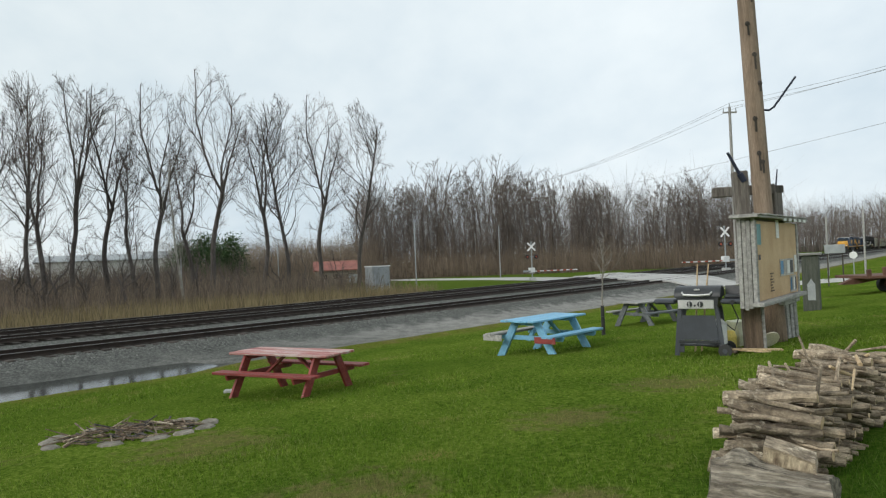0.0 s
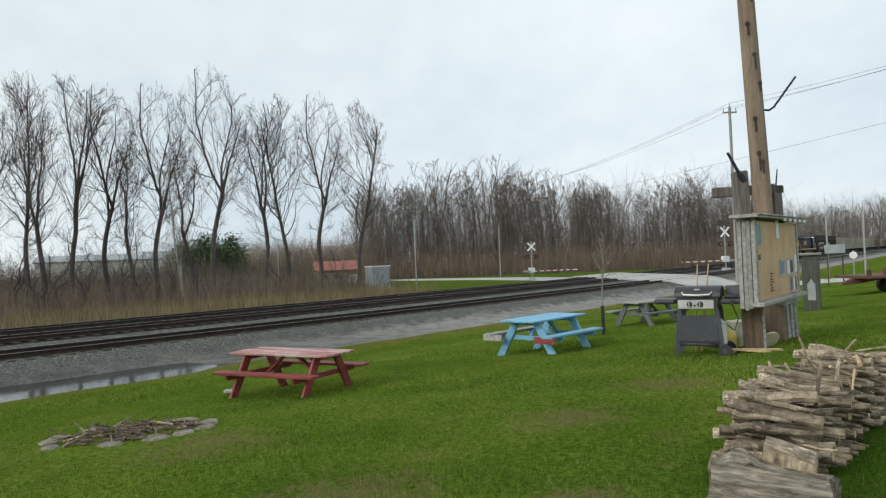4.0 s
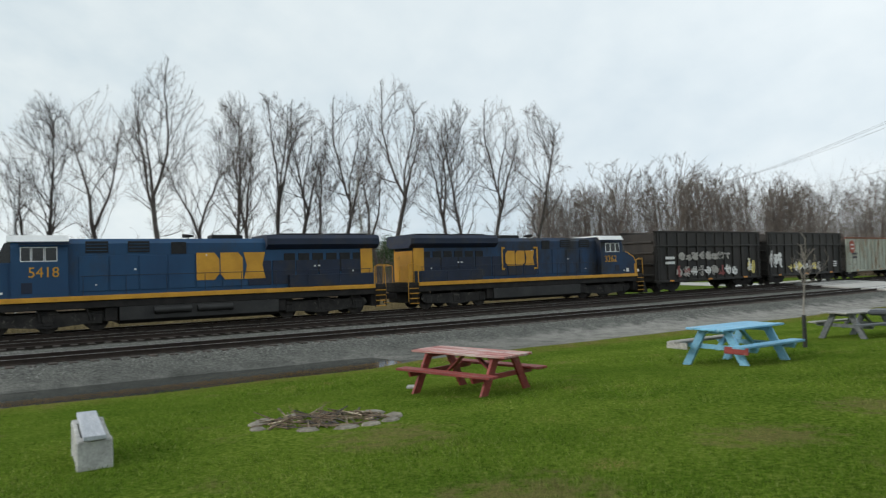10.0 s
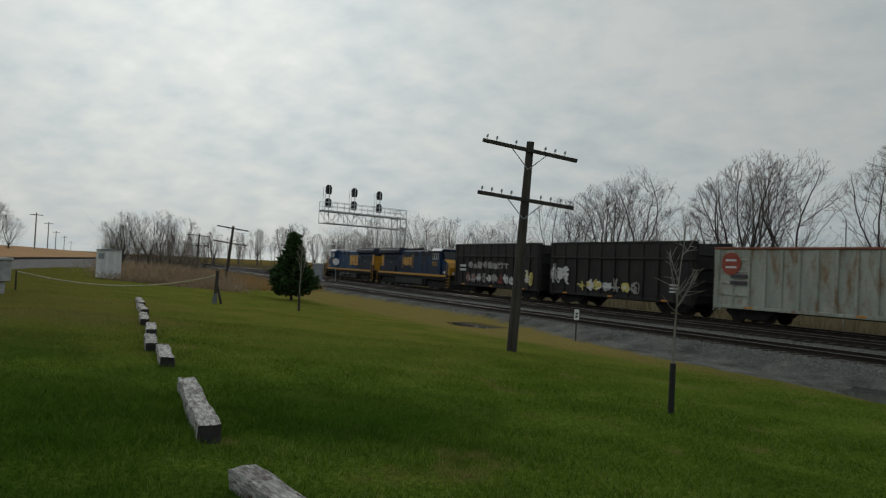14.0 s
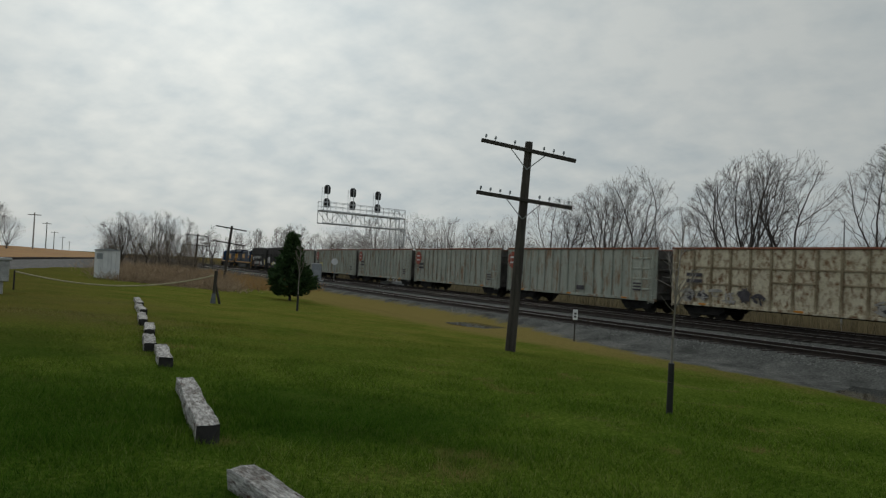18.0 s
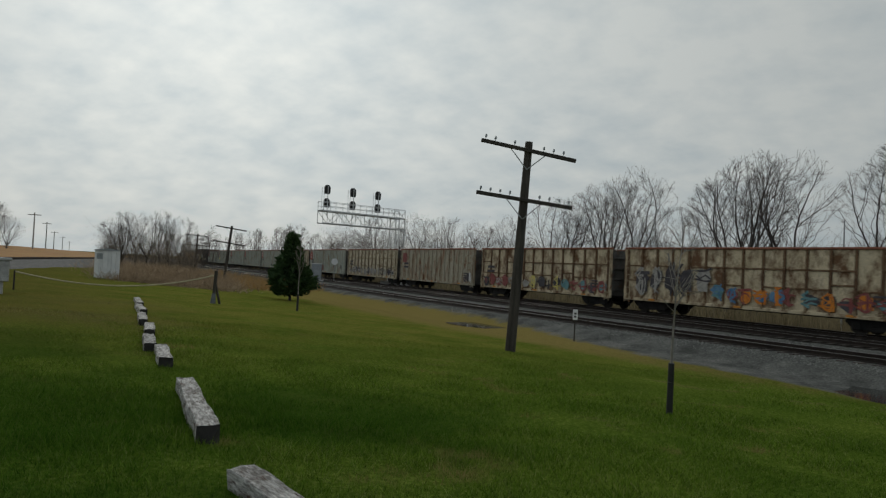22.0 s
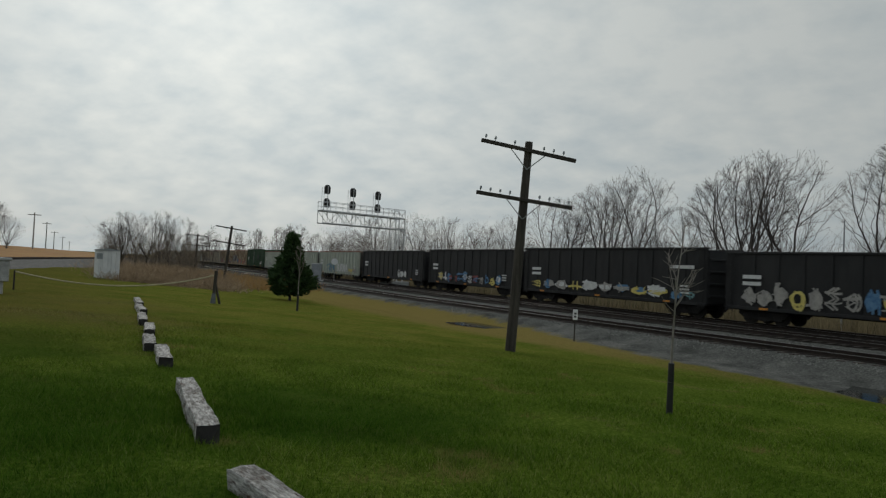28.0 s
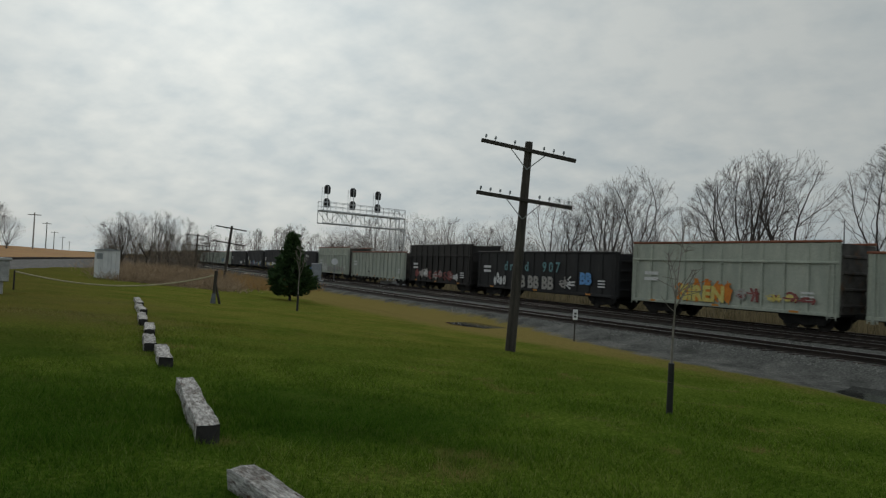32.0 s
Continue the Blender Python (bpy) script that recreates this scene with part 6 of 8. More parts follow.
picnic_table(-2.90, 13.55, -28, 2.28, 1.05, "red painted wooden picnic table with worn top boards on the lawn", M_REDWOOD, M_REDTOP)
_bt = picnic_table(2.50, 16.95, 47, 1.98, 1.12, "pale blue painted picnic table with one red end board", M_BLUEWOOD, M_BLUEWOOD, (M_GREYWOOD, 1))
part("end_board", Build().box(-0.98, -0.92, 0.30, -0.95, -0.42, 0.43, 0.005), M_REDWOOD, _bt, "short red replacement board")
part("end_board", Build().box(-0.98, 0.42, 0.30, -0.95, 0.92, 0.43, 0.005), M_GREYWOOD, _bt, "grey replacement board")
picnic_table(6.75, 23.0, 36, 1.9, 1.04, "weathered grey wooden picnic table on the lawn", M_GREYPAINT, M_GREYWOOD, (M_GREYWOOD, 1))


def foot_block(x, y, yaw):
    z = ground_z(x, y)
    tagged(part("paving_block", Build().box(-0.13, -0.1, -0.03, 0.13, 0.1, 0.07, 0.015), M_CONCRETE, None, m=pose(x, y, z, 0, 0, yaw)), "pale concrete block propping a table leg", "block")


foot_block(-4.33, 14.28, 10)


def grill():
    x, y = 4.98, 13.35
    yaw = -30
    G = thing("gas_grill", "black and grey gas grill on a wheeled cart", "grill", pose(x, y, ground_z(x, y), 0, 0, yaw) @ Matrix.Diagonal((1.06, 1.06, 1.12, 1)))
    for sx in (-0.31, 0.31):
        for sy in (-0.2, 0.2):
            part("leg", Build().slab([(sx - 0.04 + sx * 0.26, 0.0), (sx + 0.04 + sx * 0.26, 0.0), (sx + 0.035, 0.82), (sx - 0.035, 0.82)], sy - 0.025, sy + 0.025), M_GRILLPAINT, G, "grey steel leg")
    part("front_panel", Build().slab([(-0.33, 0.27), (0.33, 0.27), (0.28, 0.68), (-0.28, 0.68)], -0.235, -0.222), M_GRILLPAINT, G, "dark grey cart panel")
    part("panel_rim", Build().box(-0.35, -0.25, 0.21, 0.35, -0.215, 0.265, 0.01), M_BLACKIRON, G)
    part("lower_shelf", Build().box(-0.38, -0.20, 0.16, 0.38, 0.20, 0.19, 0.01), M_BLACKIRON, G)
    part("firebox", Build().slab([(-0.32, 0.80), (0.32, 0.80), (0.36, 0.98), (-0.36, 0.98)], -0.24, 0.24), M_BLACKIRON, G)
    part("control_panel", Build().box(-0.33, -0.268, 0.79, 0.28, -0.243, 0.945, 0.01), M_STEEL, G, "steel control panel")
    for k in (-0.13, 0.05):
        kn = part("knob", Build().tube((k, -0.268, 0.87), (k, -0.30, 0.87), 0.050, 0.044, 16), M_BLACKIRON, G)
        part("knob_grip", Build().box(k - 0.008, -0.315, 0.83, k + 0.008, -0.301, 0.91, 0.003), M_STEEL, kn)
    part("igniter", Build().tube((-0.04, -0.268, 0.85), (-0.04, -0.28, 0.85), 0.018, 0.018, 8), M_BLACKIRON, G)
    lid = part("lid", Build().prism([(-0.27, 0.985), (0.25, 0.985), (0.26, 1.05), (0.20, 1.13), (0.06, 1.17), (-0.10, 1.16), (-0.22, 1.11), (-0.27, 1.04)], -0.385, 0.385), M_BLACKIRON, G, "domed black lid", True)
    for sx in (-0.392, 0.386):
        part("lid_end", Build().prism([(-0.26, 0.988), (0.24, 0.988), (0.25, 1.05), (0.19, 1.12), (0.06, 1.155), (-0.10, 1.145), (-0.21, 1.10), (-0.26, 1.04)], sx, sx + 0.006), M_GRILLPAINT, lid)
    part("handle", Build().path([(-0.25, -0.26, 1.07), (-0.22, -0.31, 1.03), (0.0, -0.325, 1.02), (0.22, -0.31, 1.03), (0.25, -0.26, 1.07)], 0.019, 8), M_STEEL, lid)
    part("gauge", Build().box(-0.05, -0.245, 1.10, 0.05, -0.215, 1.125, 0.004), M_STEEL, lid)
    for sx in (-1, 1):
        part("side_shelf", Build().box(min(sx * 0.38, sx * 0.76), -0.27, 0.87, max(sx * 0.38, sx * 0.76), 0.22, 0.955, 0.03), M_GRILLPAINT, G, "grey side shelf")
    br = part("side_burner", Build().box(0.44, -0.18, 0.957, 0.74, 0.20, 1.02, 0.02), M_BLACKIRON, G, "black side burner")
    part("burner_lid", Build().prism([(0.12, 0.98), (0.22, 0.98), (0.24, 1.14), (0.16, 1.16)], 0.42, 0.75), M_BLACKIRON, br)
    part("burner_knob", Build().tube((0.58, -0.272, 0.905), (0.58, -0.305, 0.905), 0.045, 0.04, 14), M_BLACKIRON, G)
    for sy in (-0.27, 0.25):
        wh = part("wheel", Build().tube((0.43, sy - 0.03, 0.10), (0.43, sy + 0.03, 0.10), 0.11, 0.11, 20), M_TUBE, G)
        part("hub", Build().tube((0.43, sy - 0.036, 0.10), (0.43, sy + 0.036, 0.10), 0.04, 0.04, 12), M_GRILLPAINT, wh)
    part("axle", Build().tube((0.43, -0.25, 0.10), (0.43, 0.25, 0.10), 0.014, 0.014, 8), M_STEEL, G)
    part("gas_bottle", Build().tube((0.28, 0.06, 0.19), (0.28, 0.06, 0.52), 0.15, 0.15, 18).tube((0.28, 0.06, 0.52), (0.28, 0.06, 0.60), 0.15, 0.07, 18), M_WHITEPAINT, G, "white gas bottle", True)
    part("hose", Build().path([(0.5, 0.1, 0.9), (0.62, 0.1, 0.6), (0.55, 0.1, 0.4), (0.34, 0.06, 0.58)], 0.012), M_TUBE, G)


grill()


def small_clutter():
    z = lambda x, y: ground_z(x, y)
    tagged(part("plastic_jug", Build().prism([(-0.12, 0), (0.12, 0), (0.13, 0.22), (0.05, 0.34), (-0.05, 0.34), (-0.13, 0.22)], -0.11, 0.11), M_GRAF["yellow"], None, m=pose(5.80, 14.1, z(5.80, 14.1) - 0.005)), "yellow plastic jug behind the grill", "jug")
    tagged(part("plastic_sack", Build().prism([(-0.2, 0), (0.2, 0), (0.23, 0.3), (0.1, 0.52), (-0.14, 0.5), (-0.22, 0.25)], -0.2, 0.2), surf("pale_sack", (0.5, 0.5, 0.34), (0.6, 0.6, 0.45), 3, 0.5), None, m=pose(6.08, 14.35, z(6.08, 14.35) - 0.01, 0, 0, 30)), "pale yellow sack leaning by the posts", "sack")
    tagged(part("plastic_disc", Build().tube((0, 0, 0), (0, 0.025, 0), 0.19, 0.19, 24), surf("cream_plastic", (0.62, 0.55, 0.42), (0.7, 0.63, 0.5), 3, 0.5), None, m=pose(6.33, 13.45, z(6.33, 13.45) + 0.14, 38, 0, 8)), "cream plastic disc leaning against a post", "disc")
    for i, (x, y, yaw, tilt, ln) in enumerate([(5.45, 13.35, 20, 8, 0.9), (5.7, 13.0, -30, 3, 0.8), (5.5, 13.1, 60, 2, 0.6), (5.95, 12.95, -12, 1, 0.7)]):
        tagged(part("board_scrap", Build().box(-ln / 2, -0.06, 0, ln / 2, 0.06, 0.03, 0.006), M_CUT if i % 2 else M_BROWNWOOD, None, m=pose(x, y, z(x, y) + 0.02 + 0.05 * (tilt > 4), 0, tilt, yaw)), "loose board scrap on the grass under the notice board", "board", "board scraps")
    for i in range(2):
        tagged(part("pale_rod", Build().tube((0, 0, 0), (0.12 + 0.1 * i, 0.0, 1.75), 0.018, 0.014, 6), M_CUT, None, m=pose(5.05 + 0.12 * i, 13.9, z(5.1, 13.9) - 0.02)), "pale wooden stick leaning behind the grill", "stick", "leaning sticks")


small_clutter()


def notice_board():
    a, b = Vector((5.70, 12.57, 0)), Vector((7.81, 15.22, 0))
    d = (b - a).normalized()
    L = (b - a).length
    z = ground_z(6.3, 13.6)
    B = thing("notice_board", "weathered wooden notice board on posts with faded papers", "notice board", pose(a.x, a.y, z, 0, 0, math.degrees(math.atan2(d.y, d.x))))
    z0, z1 = 1.27 - z, 2.735 - z
    part("panel", Build().box(0.03, -0.03, z0, L - 0.05, 0.0, z1, 0.004), M_PLY, B, "tan plywood sheet")
    part("back_panel", Build().box(0.06, 0.22, z0, L - 0.05, 0.25, z1, 0.004), M_GREYWOOD, B)
    # the near end is closed with upright planks of uneven length
    rng = random.Random(6)
    for i in range(4):
        y = -0.05 + i * 0.078
        part("side_plank", Build().box(-0.03 - 0.018 * (i % 2), y, z0 - 0.10 + rng.uniform(-0.05, 0.02), 0.022, y + 0.072, z1 + rng.uniform(0.0, 0.05), 0.006), M_GREYWOOD, B, "grey weathered side plank")
    part("edge_strip", Build().box(-0.01, -0.058, z0 - 0.05, 0.075, -0.032, z1, 0.006), M_GREYWOOD, B, "grey upright strip")
    part("edge_strip", Build().box(L - 0.12, -0.055, z0 - 0.02, L, 0.03, z1, 0.006), M_GREYWOOD, B)
    part("sill", Build().box(-0.10, -0.17, z0 - 0.085, L + 0.06, 0.02, z0 - 0.005, 0.01), M_GREYWOOD, B, "grey sill board")
    part("sill_support", Build().box(L * 0.62, -0.02, z0 - 0.22, L + 0.05, 0.10, z0 - 0.09, 0.01), M_GREYWOOD, B)
    part("roof_board", Build().box(-0.22, -0.16, z1 + 0.055, L + 0.45, 0.34, z1 + 0.10, 0.01), M_GREYWOOD, B)
    for i in range(9):
        x = -0.20 + i * 0.44
        part("shingle", Build().box(x, -0.19, z1 + 0.102, x + 0.40 + rng.uniform(-0.04, 0.03), 0.32, z1 + 0.122 + 0.012 * (i % 2), 0.004), M_GREYWOOD, B)
        if i in (4, 5, 6, 7, 8):
            part("shingle_tab", Build().box(x + 0.04, -0.185, z1 + 0.015, x + 0.26, -0.165, z1 + 0.075, 0.004), M_WHITEPAINT, B, "pale shingle end")
    # faded papers, pinned flat
    for x0, zz, w, h, m in ((0.10, 2.30, 0.30, 0.38, "teal"), (1.55, 2.42, 0.22, 0.36, "white"), (1.75, 1.66, 1.15, 0.34, "grey"), (2.55, 1.30, 0.55, 0.34, "grey"), (0.20, 2.02, 0.12, 0.10, "dark"), (3.0, 1.70, 0.22, 0.36, "white")):
        p = part("paper", Build().box(x0, -0.042, zz - z, x0 + w, -0.034, zz + h - z), M_GRAF[m], B, "faded notice")
        if w > 0.4:
            for k in range(4):
                part("picture", Build().box(x0 + 0.03 + k * w / 4.2, -0.048, zz + 0.04 - z, x0 + 0.03 + k * w / 4.2 + w / 5.4, -0.043, zz + h - 0.04 - z), M_GRAF[("blue", "grey", "white", "dark")[k % 4]], p)
    for k in range(7):
        part("scrawl_bar", Build().box(0.95 + 0.05 * (k % 2), -0.042, 1.40 + 0.055 * k - z, 1.22 - 0.06 * (k % 3), -0.036, 1.425 + 0.055 * k - z), M_BROWNWOOD, B)


notice_board()


def post(x, y, h, r, mat, label, name="wooden_post", square=True, lean=(0, 0), yaw=0):
    z = ground_z(x, y)
    P = thing(name, label, "post", pose(x, y, z, lean[0], lean[1], 0))
    turn = Matrix.Rotation(radians(yaw), 4, "Z")
    if square:
        part("shaft", Build().box(-r, -r, -0.3, r, r, h, 0.02, turn), mat, P)
    else:
        part("shaft", Build().tube((0, 0, -0.3), (0, 0, h * 0.28), r * 1.25, r, 16).tube((0, 0, h * 0.28), (0, 0, h), r, r * 0.86, 16), mat, P, smooth=True)
    return P


LEAN = -2.0
_p = post(6.00, 13.42, 3.42, 0.135, M_POSTWOOD, "grey weathered square post behind the notice board's end", yaw=-14, lean=(0, LEAN))
part("lower_casing", Build().box(-0.155, -0.155, -0.2, 0.155, 0.155, 0.98, 0.015, Matrix.Rotation(radians(-14), 4, "Z")), M_BROWNWOOD, _p, "brown stained lower casing")
part("edge_strip", Build().box(0.157, -0.15, -0.2, 0.215, 0.02, 0.97, 0.01, Matrix.Rotation(radians(-14), 4, "Z")), M_GREYWOOD, _p, "pale edge strip")
part("pipe", Build().tube((-0.02, -0.12, 3.30), (-0.26, -0.16, 3.78), 0.036, 0.026, 10), M_PIPE, _p, "dark blue iron pipe")
part("pipe_socket", Build().tube((0.03, -0.115, 3.22), (-0.05, -0.125, 3.37), 0.065, 0.06, 12), M_PIPE, _p)
_p = post(7.36, 15.02, 3.22, 0.15, M_POSTWOOD, "dark weathered post beside the pole", yaw=34, lean=(0, LEAN))
part("cap_block", Build().box(-0.22, -0.16, 3.10, 0.20, 0.16, 3.26, 0.015, Matrix.Rotation(radians(30), 4, "Z")), M_OLDPOLE, _p, "dark block on the post's head")
part("spike", Build().tube((0.10, 0, 3.24), (0.16, 0, 3.62), 0.018, 0.012, 6), M_PIPE, _p)
for _k, _q in enumerate((-0.13, 0.0, 0.13)):
    part("splint", Build().box(_q - 0.05, -0.24, -0.2, _q + 0.055, -0.19, 0.86 - 0.1 * (_k % 2), 0.01, Matrix.Rotation(radians(30), 4, "Z")), M_GREYWOOD, _p, "grey split plank")


def big_pole():
    x, y = 6.93, 14.55
    P = post(x, y, 9.5, 0.185, M_POLE, "tall brown wooden utility pole behind the notice board", "utility_pole", False, (0, LEAN))
    part("butt", Build().tube((0, 0, -0.2), (0, 0, 0.98), 0.27, 0.235, 18), M_BROWNWOOD, P, "dark stained butt of the pole", True)
    part("cross_beam", Build().box(-0.92, 0.20, 3.07, 0.42, 0.34, 3.28, 0.015, Matrix.Rotation(radians(4), 4, "Z")), M_POSTWOOD, P, "dark grey cross beam")
    part("step_spike", Build().path([(0.12, -0.1, 4.80), (0.24, -0.12, 4.78), (0.34, -0.13, 4.84), (0.80, -0.2, 5.42)], 0.022, 6), M_PIPE, P, "bent iron spike")
    rng = random.Random(9)
    for zz in (3.72, 3.90, 4.62, 5.35, 5.95, 6.6, 7.3):
        a = rng.uniform(-0.09, 0.09)
        part("knot", Build().tube((a, -0.165, zz), (a, -0.192, zz), 0.055, 0.038, 10), M_OLDPOLE, P)
        part("stain", Build().box(a - 0.02, -0.188, zz - rng.uniform(0.15, 0.4), a + 0.02, -0.178, zz), M_OLDPOLE, P)


big_pole()


def firewood():
    rng = random.Random(21)
    P = thing("firewood_pile", "stacked pile of bare grey-brown firewood sticks on the grass", "firewood", pose(0, 0, 0))
    near, axis, across = Vector((2.40, 5.15, 0)), Vector((0.66, 0.75, 0)), Vector((0.86, -0.51, 0))
    layers = 8
    for layer in range(layers):
        zc = 0.045 + layer * 0.072
        length = 3.75 - 0.09 * layer
        cnt = int(length / 0.108) - layer // 3
        for i in range(cnt):
            s = (i + rng.uniform(-0.4, 0.4)) / cnt * length + 0.02 * layer
            r = rng.choice((0.013, 0.018, 0.022, 0.028, 0.033, 0.040, 0.047, 0.055)) * rng.uniform(0.85, 1.1)
            ln = rng.uniform(0.48, 0.80)
            p = near + axis * s + across * rng.uniform(-0.12, 0.12)
            g = ground_z(p.x, p.y)
            d = across + axis * rng.gauss(0, 0.20) + Vector((0, 0, rng.gauss(-0.07, 0.10)))
            pos = (p.x, p.y, g + zc + rng.uniform(-0.025, 0.025))
            st, ends = rough_stick((0, 0, 0), (1, 0, 0), ln, r, rng, 8, 6, 0.10)
            st = part("stick", st, M_STICK, P, smooth=True, m=laid(pos, d))
            if s < 2.2 or layer > 6:
                part("cut_end", ends, M_CUT, st)
    # a few thin ends and splinters that stick out of the heap
    for i in range(16):
        p = near + axis * rng.uniform(0.0, 3.2) + across * rng.uniform(-0.3, 0.4)
        d = across * rng.uniform(-0.6, 0.6) + axis * rng.uniform(-0.8, 0.8) + Vector((0, 0, rng.uniform(-0.2, 0.35)))
        pos = (p.x, p.y, ground_z(p.x, p.y) + 0.60 + rng.uniform(-0.02, 0.03))
        st, ends = rough_stick((0, 0, 0), (1, 0, 0), rng.uniform(0.25, 0.6), rng.uniform(0.010, 0.02), rng, 6, 3, 0.06)
        part("stick", st, M_CUT if i % 4 == 0 else M_STICK, P, smooth=True, m=laid(pos, d))
    return P


firewood()


def stump_log():
    rng = random.Random(8)
    b = Build()
    c0 = Vector((2.10, 4.40, ground_z(2.05, 4.45) + 0.14))
    d = Vector((0.80, -0.60, 0.0)).normalized()
    n, rings = 48, 18
    for i in range(rings + 1):
        x = i / rings
        for k in range(n):
            w = 2 * math.pi * k / n
            knot = 0.10 * math.exp(-((x - 0.22) / 0.14) ** 2 - ((w - 1.75) / 0.5) ** 2)
            fur = 0.022 * abs(math.sin(w * 8 + 2.0 * noise.noise(Vector((x * 3, w, 2)))))
            rr = 0.20 * (1 + 0.14 * noise.noise(Vector((x * 2.2, math.cos(w) * 1.4, math.sin(w) * 1.4)))) + knot - fur + 0.006 * rng.uniform(-1, 1)
            b.v.append((-0.34 + 0.68 * x + (0.02 * math.sin(3 * w) if i in (0, rings) else 0), -math.cos(w) * rr, math.sin(w) * rr))
    for i in range(rings):
        for k in range(n):
            j = (k + 1) % n
            b.f.append((i * n + k, i * n + j, (i + 1) * n + j, (i + 1) * n + k))
    b.f += [tuple(range(n - 1, -1, -1)), tuple(range(rings * n, rings * n + n))]
    tagged(part("log", b, M_BARKLOG, None, smooth=True, m=laid(c0, d)), "thick grey weathered log lying before the firewood", "log")
    blk = thing("split_block", "split block of pale wood resting on the log", "firewood block", pose(2.23, 4.44, ground_z(2.2, 4.4) + 0.335, 10, 8, -30) @ Matrix.Diagonal((0.85, 0.8, 0.85, 1)))
    part("block", Build().slab([(-0.17, 0.02), (-0.05, -0.02), (0.19, 0.0), (0.17, 0.085), (-0.02, 0.12), (-0.17, 0.135)], -0.10, 0.10), M_STICK, blk)
    part("split_face", Build().slab([(-0.14, 0.03), (-0.05, 0.0), (0.17, 0.012), (0.155, 0.07), (-0.02, 0.10), (-0.14, 0.115)], -0.105, -0.101), surf("streaked_split_wood", (0.14, 0.10, 0.065), (0.52, 0.43, 0.30), 7, 0.85, 0, 30, 0.3, 0.5, stretch=(2.5, 1, 0.7)), blk, "pale streaked split face")


stump_log()


def fire_pit():
    cx, cy = -4.5, 10.1
    rng = random.Random(3)
    for i in (0, 1, 2, 5, 6, 7, 8, 10, 11, 12):
        a = 2 * math.pi * i / 13 + rng.uniform(-0.18, 0.18)
        x, y = cx + math.cos(a) * 1.12, cy + math.sin(a) * 0.85
        b = Build()
        w, h = rng.uniform(0.16, 0.24), rng.uniform(0.05, 0.08)
        pr = [(math.cos(q * 1.047) * w * rng.uniform(0.8, 1.1), math.sin(q * 1.047) * w * 0.7 * rng.uniform(0.8, 1.1)) for q in range(6)]
        for zz, k in ((-0.08, 1.0), (h * 0.4, 1.0), (h * 0.75, 0.8)):
            b.v += [(px * k, py * k, zz) for px, py in pr]
        for r in range(2):
            b.f += [(r * 6 + q, r * 6 + (q + 1) % 6, r * 6 + 6 + (q + 1) % 6, r * 6 + 6 + q) for q in range(6)]
        b.f += [tuple(range(12, 18))]
        tagged(part("stone", b, M_STONE, None, m=pose(x, y, ground_z(x, y), 0, 0, math.degrees(a) + 90)), "flat grey stone round the fire pit", "stone", "fire pit stones")
    T = thing("brush_heap", "heap of dry brown twigs and bark in the fire pit", "twigs", pose(0, 0, 0))
    for i in range(210):
        a, r = rng.uniform(0, 6.28), math.sqrt(rng.random())
        x, y = cx + math.cos(a) * r * 0.95, cy + math.sin(a) * r * 0.7
        ln = rng.uniform(0.12, 0.5)
        th = rng.uniform(0, 6.28)
        tilt = rng.gauss(0, 0.16)
        z = ground_z(x, y) + 0.03 + 0.13 * (1 - r) * rng.random() + abs(tilt) * ln * 0.4
        dx, dy, dz = math.cos(th) * ln / 2, math.sin(th) * ln / 2, math.sin(tilt) * ln / 2
        part("twig", Build().tube((x - dx, y - dy, z - dz), (x + dx, y + dy, z + dz), rng.uniform(0.008, 0.022), 0.006, 5), (M_BROWNWOOD, M_STICK, M_BARK, M_BROWNWOOD)[i % 4], T)


fire_pit()


def stone_bench():
    x, y = -6.12, 7.12
    d = Vector((-0.70, 0.71, 0))
    B = thing("concrete_bench", "low grey concrete bench with a plank seat on the lawn", "bench", pose(x, y, ground_z(x, y), 0, 0, math.degrees(math.atan2(d.y, d.x))))
    part("block", Build().box(0.0, -0.20, -0.1, 0.25, 0.20, 0.34, 0.02), M_CONCRETE, B)
    part("block", Build().box(1.3, -0.20, -0.25, 1.55, 0.20, 0.34, 0.02), M_CONCRETE, B)
    part("plank", Build().box(-0.05, -0.125, 0.345, 1.75, 0.125, 0.40, 0.008), surf("blue_grey_plank", (0.30, 0.32, 0.36), (0.42, 0.44, 0.48), 4, 0.7, 0, 30, 0.2, 0.3, stretch=(0.4, 4, 4)), B, "smooth grey plank")
    part("side_slab", Build().box(0.25, -0.19, -0.2, 1.3, -0.13, 0.33, 0.01), M_CONCRETE, B)
    part("side_slab", Build().box(0.25, 0.13, -0.2, 1.3, 0.19, 0.33, 0.01), M_CONCRETE, B)


stone_bench()


M_PALETWIG = surf("pale_young_bark", (0.19, 0.165, 0.14), (0.30, 0.27, 0.24), 4, 0.8, 0, 20, 0.2, 0.2)


